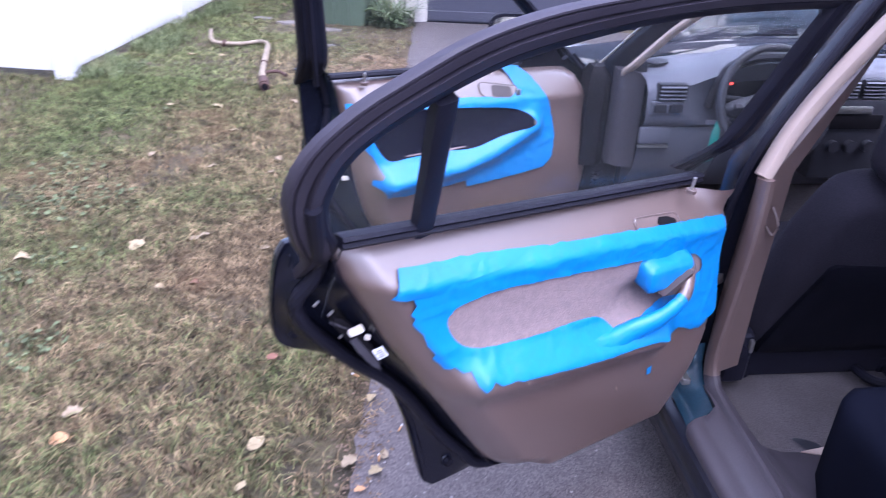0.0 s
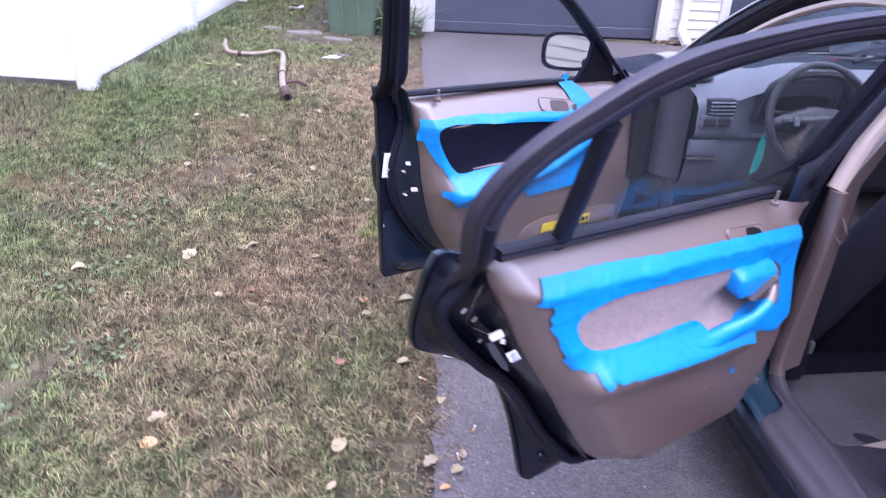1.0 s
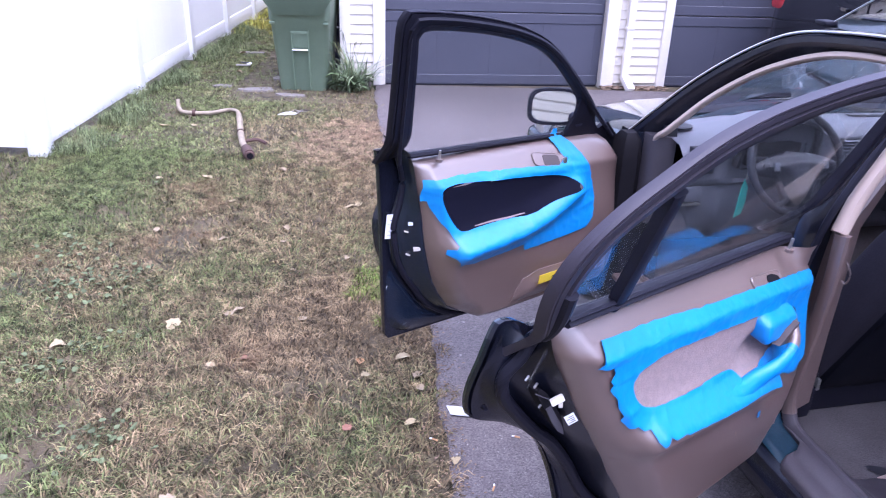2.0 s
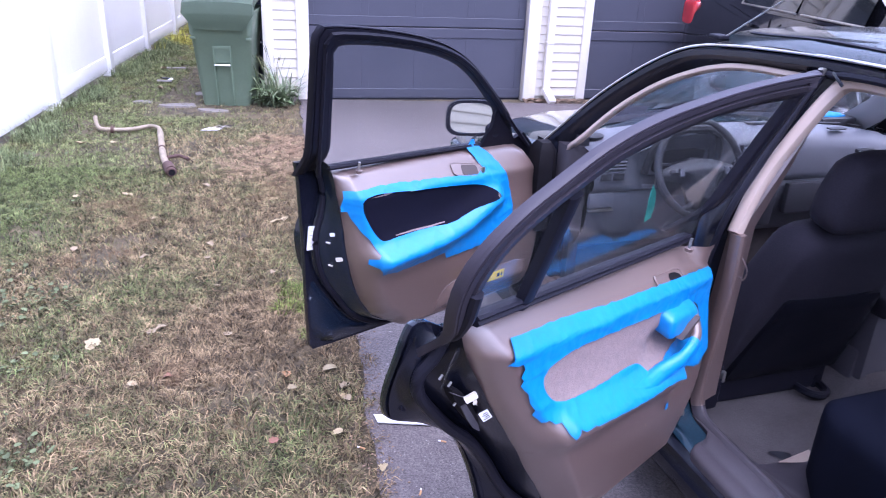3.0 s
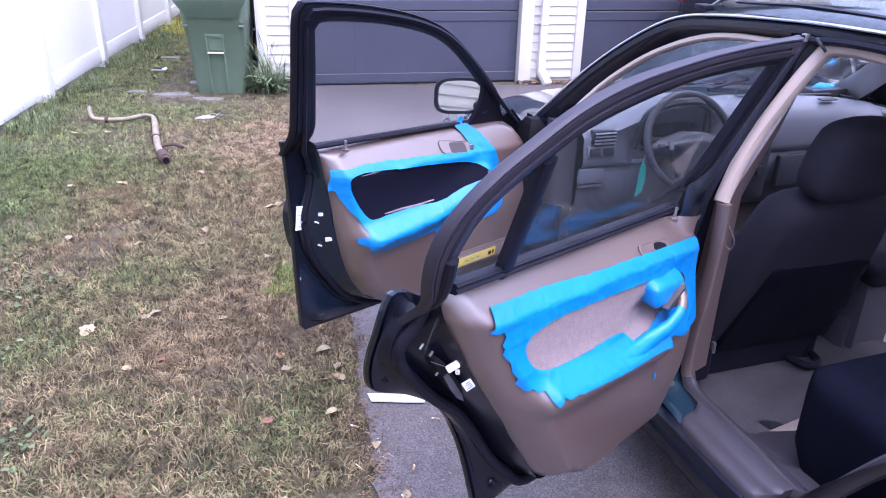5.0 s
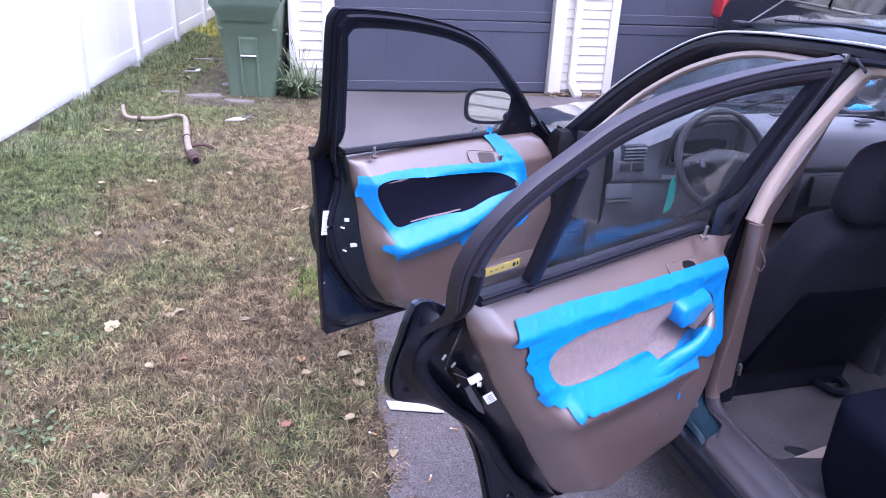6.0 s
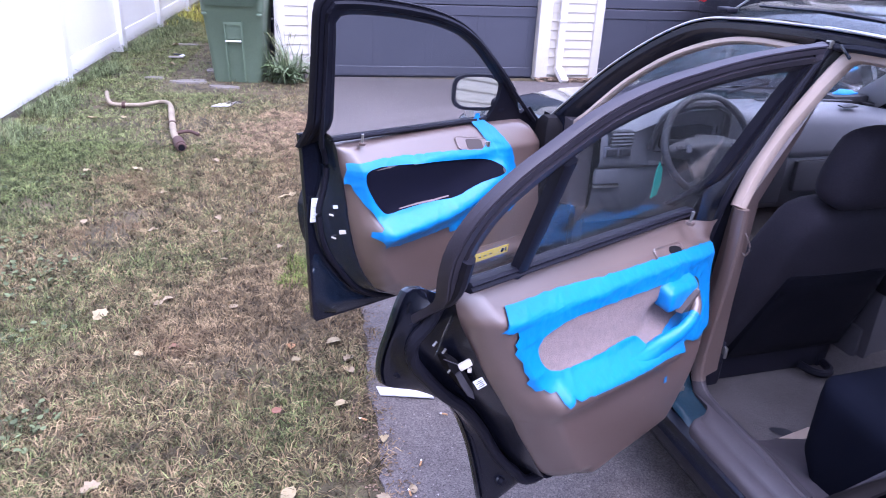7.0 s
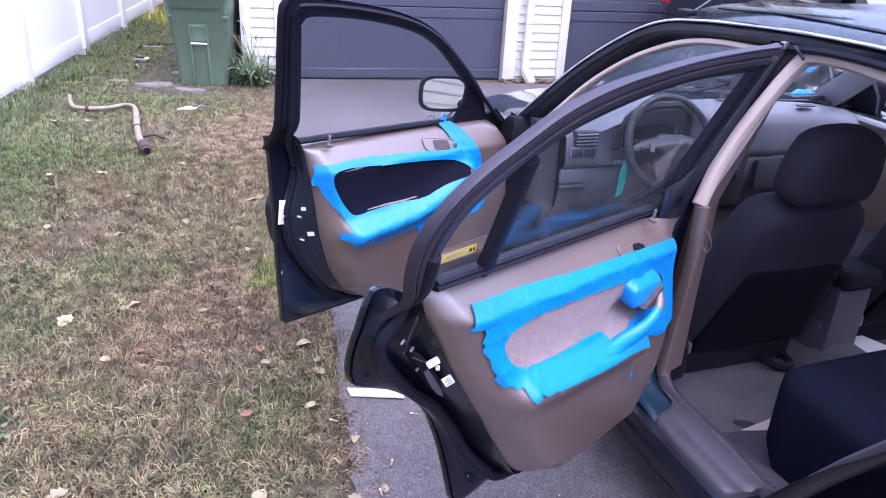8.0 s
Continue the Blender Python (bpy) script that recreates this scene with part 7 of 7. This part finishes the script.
for sx in (-1, 1):
    part("spoke", moved(tube(smooth([(sx * 0.050, -0.125, 0.0), (sx * 0.078, -0.142, 0.004), (sx * 0.108, -0.150, 0.0)], 3), 0.012, 8), SW), DARKPLASTIC, wheel)
    part("wheel_button", moved(box(sx * 0.098 - 0.010, -0.026, 0.016, sx * 0.098 + 0.010, 0.004, 0.029, 0.005), SW), GREYPLASTIC, wheel)
    part("wheel_button", moved(box(sx * 0.132 - 0.012, -0.012, 0.008, sx * 0.132 + 0.012, 0.002, 0.019, 0.004), SW), CONSOLEGREY, wheel)
part("badge_plain", moved(box(-0.020, -0.030, 0.031, 0.020, -0.024, 0.034, 0.002), SW), CONSOLEGREY, wheel)
part("steering_column", tube([(-0.36, 0.76, 0.85), (-0.36, 0.95, 0.74)], [0.055, 0.065], 14), DARKPLASTIC, car)
part("stalk", tube([(-0.40, 0.80, 0.86), (-0.52, 0.785, 0.875)], [0.008, 0.010], 8), DARKPLASTIC, car)
part("key_tag", plate([(-0.004, 0.0), (0.010, -0.03), (0.012, -0.09), (0.004, -0.135), (-0.018, -0.15), (-0.014, -0.09), (-0.012, -0.04)], -0.0015, 0.0015, lambda x, z, w: (-0.505 + x * 1.2, 0.80 + w, 0.79 + z)), TEALTAG, car, "teal plastic tag hanging from the key")
part("key", tube([(-0.505, 0.80, 0.79), (-0.503, 0.80, 0.83), (-0.49, 0.83, 0.84)], 0.002, 6), STEEL, car)


# seats
def soft_box(x0, y0, z0, x1, y1, z1, r, puff=0.0):
    bm = box(x0, y0, z0, x1, y1, z1, r, seg=4)
    bmesh.ops.subdivide_edges(bm, edges=[e for e in bm.edges if e.calc_length() > 0.12], cuts=4, use_grid_fill=True)
    c = Vector(((x0 + x1) / 2, (y0 + y1) / 2, (z0 + z1) / 2))
    for v in bm.verts:
        v.co += (v.co - c) * 0.0 + Vector((0, 0, 0))
        d = v.co - c
        k = (1 - (2 * d.x / (x1 - x0)) ** 2) * (1 - (2 * d.z / (z1 - z0)) ** 2)
        v.co.y += (1 if d.y > 0 else -1) * puff * max(0, k)
    return bm


def front_seat(cx):
    lab = "black cloth front seat with a fixed headrest"
    back = soft_box(-0.268, -0.065, 0.0, 0.268, 0.065, 0.595, 0.060, 0.02)
    for v in back.verts:
        s = max(0.0, v.co.z / 0.595)
        v.co.x *= 1 - 0.12 * s ** 2 - 0.20 * s ** 9
        v.co.z -= 0.05 * s * (v.co.x / 0.25) ** 4
    B = Matrix.Translation((cx, 0.215, 0.355)) @ pose(0, 0, 0, 19, 0, 0)
    seat = part("front_seat", moved(back, B), SEATCLOTH, car, lab, angle=60)
    bm = patch([(-0.228, 0.012), (0.222, 0.012), (0.218, 0.2), (0.200, 0.355), (0.19, 0.368), (-0.155, 0.374), (-0.168, 0.362), (-0.20, 0.2)], [], 0.03, lambda x, z, g: (x, -0.086 - 0.010 * step(0, 0.03, g), z), lambda x, z: (x, -0.06, z))
    part("back_pocket", moved(bm, B), SEATPANEL, seat, "smooth black panel on the seat back", angle=60)
    head = soft_box(-0.158, -0.058, 0.0, 0.158, 0.058, 0.235, 0.054, 0.014)
    for v in head.verts:
        s = v.co.z / 0.235
        v.co.x *= 1 - 0.26 * max(0, s - 0.35) ** 2 / 0.42 - 0.16 * max(0, 0.3 - s) ** 2 / 0.09
        v.co.z -= 0.022 * (v.co.x / 0.12) ** 2 * s
    part("headrest", moved(head, Matrix.Translation((cx - 0.005, -0.006, 0.915)) @ pose(0, 0, 0, 8, 0, 0)), SEATCLOTH, seat, angle=60)
    for sx in (-0.05, 0.05):
        part("headrest_post", rod((cx + sx, 0.03, 0.87), (cx + sx, 0.018, 0.93), 0.006), STEEL, seat)
    cush = soft_box(cx - 0.26, 0.16, 0.33, cx + 0.26, 0.66, 0.50, 0.05, 0.0)
    part("cushion", cush, DARKFABRIC, seat, angle=60)
    part("side_shield", box(cx - 0.335, 0.10, 0.25, cx - 0.25, 0.55, 0.425, 0.03, seg=3), RUBBER, seat)
    part("recliner_cap", moved(rod((0, 0, 0), (0, -0.012, 0), 0.021, 18), pose(cx - 0.292, 0.104, 0.372, 0, 0, -20)), RUBBER, seat)
    part("recliner_bolt", box(cx - 0.279, 0.082, 0.372, cx - 0.267, 0.098, 0.412, 0.005), STEEL, seat, "shiny steel recliner bolt")
    # solid black box added for the shade below the cushion
    part("underseat_fill", box(cx - 0.25, 0.175, 0.216, cx + 0.25, 0.60, 0.36, 0.02), RUBBER, seat, "black box filling the shaded space under the seat")
    part("frame_bar", rod((cx - 0.25, 0.165, 0.345), (cx + 0.25, 0.165, 0.325), 0.008, 10), RUBBER, seat)
    for sx in (-0.22, 0.22):
        part("seat_rail", box(cx + sx - 0.018, 0.17, 0.215, cx + sx + 0.018, 0.60, 0.27, 0.008), RUBBER, seat)


front_seat(-0.36)
front_seat(0.36)
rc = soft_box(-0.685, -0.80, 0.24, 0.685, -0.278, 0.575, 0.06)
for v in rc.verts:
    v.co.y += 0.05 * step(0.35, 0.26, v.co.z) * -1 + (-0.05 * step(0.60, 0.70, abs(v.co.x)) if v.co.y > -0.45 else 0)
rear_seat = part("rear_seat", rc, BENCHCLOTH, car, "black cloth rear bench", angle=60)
part("backrest", moved(soft_box(-0.62, -0.07, 0, 0.62, 0.07, 0.55, 0.06), Matrix.Translation((0, -0.84, 0.48)) @ pose(0, 0, 0, 20, 0, 0)), DARKFABRIC, rear_seat, angle=60)
part("parcel_shelf", box(-0.62, -1.30, 0.93, 0.62, -0.95, 0.97, 0.01), GREYPLASTIC, car)
con = part("centre_console", box(-0.085, 0.10, 0.22, 0.085, 0.75, 0.40, 0.02), CONSOLEGREY, car, "grey centre console")
part("armrest_box", box(-0.072, 0.07, 0.23, 0.072, 0.32, 0.545, 0.012), CONSOLEGREY, con)
part("armrest_lid", box(-0.080, 0.045, 0.54, 0.078, 0.33, 0.612, 0.028, seg=4), DARKFABRIC, con)
part("hand_brake", tube([(0.0, 0.30, 0.42), (0.0, 0.12, 0.50)], 0.014, 8), DARKPLASTIC, con)
part("paper_bundle", moved(box(-0.07, -0.16, 0, 0.07, 0.16, 0.03, 0.006), pose(0.22, 0.02, 0.23, 0, 0, 20)), PAPER, car, "folded white paper on the floor")
part("seat_track_foot", tube(smooth([(-0.235, 0.17, 0.24), (-0.225, 0.115, 0.243), (-0.19, 0.095, 0.242), (-0.15, 0.12, 0.238), (-0.135, 0.17, 0.235)], 4), 0.014, 8), RUBBER, car, "black seat track foot on the carpet")
belt = smooth([(-0.60, 0.075, 1.235), (-0.66, 0.085, 1.05), (-0.70, 0.09, 0.8), (-0.715, 0.10, 0.5), (-0.70, 0.11, 0.30)], 4)
part("seat_belt", strip(belt, [(-0.022, -0.001), (-0.022, 0.001), (0.022, 0.001), (0.022, -0.001)], (0.9, -0.4, 0.1)), TRIM, car, "taupe seat belt webbing")
part("belt_tongue", tube(smooth([(-0.715, 0.03, 0.84), (-0.70, 0.015, 0.80), (-0.705, 0.02, 0.77), (-0.72, 0.03, 0.79)], 4), 0.0028, 6), TRIM, car)

# ---- parked SUV ----
SM = pose(1.45, 5.72, 0, 0, 0, 1)
suv = thing("suv", SM, "glossy black SUV parked with its tail to the garage", "car")
# local: x across from its near side, y runs from the tail (0) towards its front (negative)
rows = []
for y in [0.0, -0.04, -0.12, -0.25, -0.4, -0.48, -0.6, -0.75, -0.9, -1.05, -1.2, -1.5, -2.0, -2.5, -3.0, -3.2, -3.35, -3.5, -3.65, -3.8, -3.95, -4.1, -4.25, -4.38]:
    zl = 0.28
    for ax in (-0.80, -3.25):
        d = abs(y - ax)
        if d < 0.40:
            zl = max(zl, 0.34 + math.sqrt(0.16 - d * d))
    e = 0.10 * step(-0.15, 0.0, y) + 0.16 * step(-4.1, -4.38, y)
    zt = 1.13 - 0.04 * step(-1.0, -3.0, y) - 0.08 * step(-3.3, -4.35, y)
    half = [(e, y, zl), (-0.02 + e, y, max(zl + 0.01, 0.55)), (-0.03 + e, y, max(zl + 0.02, 0.80)), (-0.01 + e, y, 0.98), (0.05 + e, y, zt), (0.3, y, zt + 0.03), (0.9, y, zt + 0.05)]
    rows.append(half + [(1.8 - x, yy, z) for x, yy, z in reversed(half[:-1])])
part("body", caps(grid(rows)), SUVPAINT, suv, "glossy black body", angle=45)
rows = []
for s, inset in ((0.0, 0.0), (0.5, 0.05), (0.9, 0.12), (1.0, 0.20)):
    z = lerp(1.11, 1.66, s)
    y0, y1 = lerp(-0.05, -0.45, s), lerp(-3.15, -2.2, s)
    rows.append([(0.06 + inset, y0, z), (0.04 + inset, lerp(y0, y1, 0.33), z + 0.01 * s), (0.04 + inset, lerp(y0, y1, 0.66), z + 0.01 * s), (0.10 + inset, y1, z), (0.9, y1 - 0.12, z + 0.01), (1.70 - inset, y1, z), (1.76 - inset, lerp(y0, y1, 0.5), z), (1.74 - inset, y0, z), (0.9, y0 + 0.04, z + 0.01)])
part("cabin", caps(grid(rows, None, True)), SUVPAINT, suv, angle=40)
for a, b in ((-1.10, -1.95), (-2.03, -2.80)):
    q = lambda y, s: (0.036 + 0.115 * s, lerp(y, y * 0.94 - 0.2 * s, s), lerp(1.16, 1.60, s))
    w = part("side_window", grid([[q(a, 0), q(b, 0)], [q(a, 0.95), q(b, 0.95)]]), PANEDARK, suv, "dark side window")
    part("chrome_edge", tube([q(a, -0.02), q(b, -0.02)], 0.010, 6), STEEL, w)
    if a > -2:
        part("chrome_edge", tube([q(a, -0.02), q(a, 0.97)], 0.009, 6), STEEL, w)
tl = box(-0.028, -0.30, 0.84, 0.15, 0.01, 1.10, 0.075, seg=5)
part("tail_light", tl, REDLENS, suv, "red wraparound tail light")
part("door_seam", box(-0.034, -1.72, 0.45, -0.02, -1.712, 1.08), BLACKINK, suv)
for yy in (-1.45, -2.45):
    part("door_handle", box(-0.055, yy, 0.985, -0.02, yy + 0.18, 1.015, 0.01), SUVPAINT, suv)
for sx, x in ((-1, 0.02), (1, 1.78)):
    for ay in (-0.80, -3.25):
        rows = [[(x - sx * d, ay + r * math.cos(q), 0.325 + r * math.sin(q)) for q in [6.2832 * i / 36 for i in range(36)]] for d, r in ((0.24, 0.20), (0.24, 0.32), (0.20, 0.325), (0.05, 0.325), (0.01, 0.33), (0.0, 0.28), (0.01, 0.235), (0.06, 0.225))]
        wh = part("wheel", grid(rows, None, True), TYRE, suv, "tyre with a silver alloy rim")
        part("brake_disc", rod((x - sx * 0.10, ay, 0.325), (x - sx * 0.12, ay, 0.325), 0.22, 28), DARKPLASTIC, wh)
        part("rim", tube([(x - sx * 0.03, ay + 0.225 * math.cos(q), 0.325 + 0.225 * math.sin(q)) for q in [6.2832 * i / 36 for i in range(37)]], 0.014, 6), ALLOY, wh)
        for k in range(5):
            for off in (-0.13, 0.13):
                q = 6.2832 * k / 5 + 1.57
                part("spoke", tube([(x - sx * 0.02, ay + 0.04 * math.cos(q), 0.325 + 0.04 * math.sin(q)), (x - sx * 0.03, ay + 0.22 * math.cos(q + off), 0.325 + 0.22 * math.sin(q + off))], [0.022, 0.016], 6), ALLOY, wh)
        part("hub_cap", rod((x - sx * 0.05, ay, 0.325), (x - sx * 0.005, ay, 0.325), 0.045, 18), ALLOY, wh)
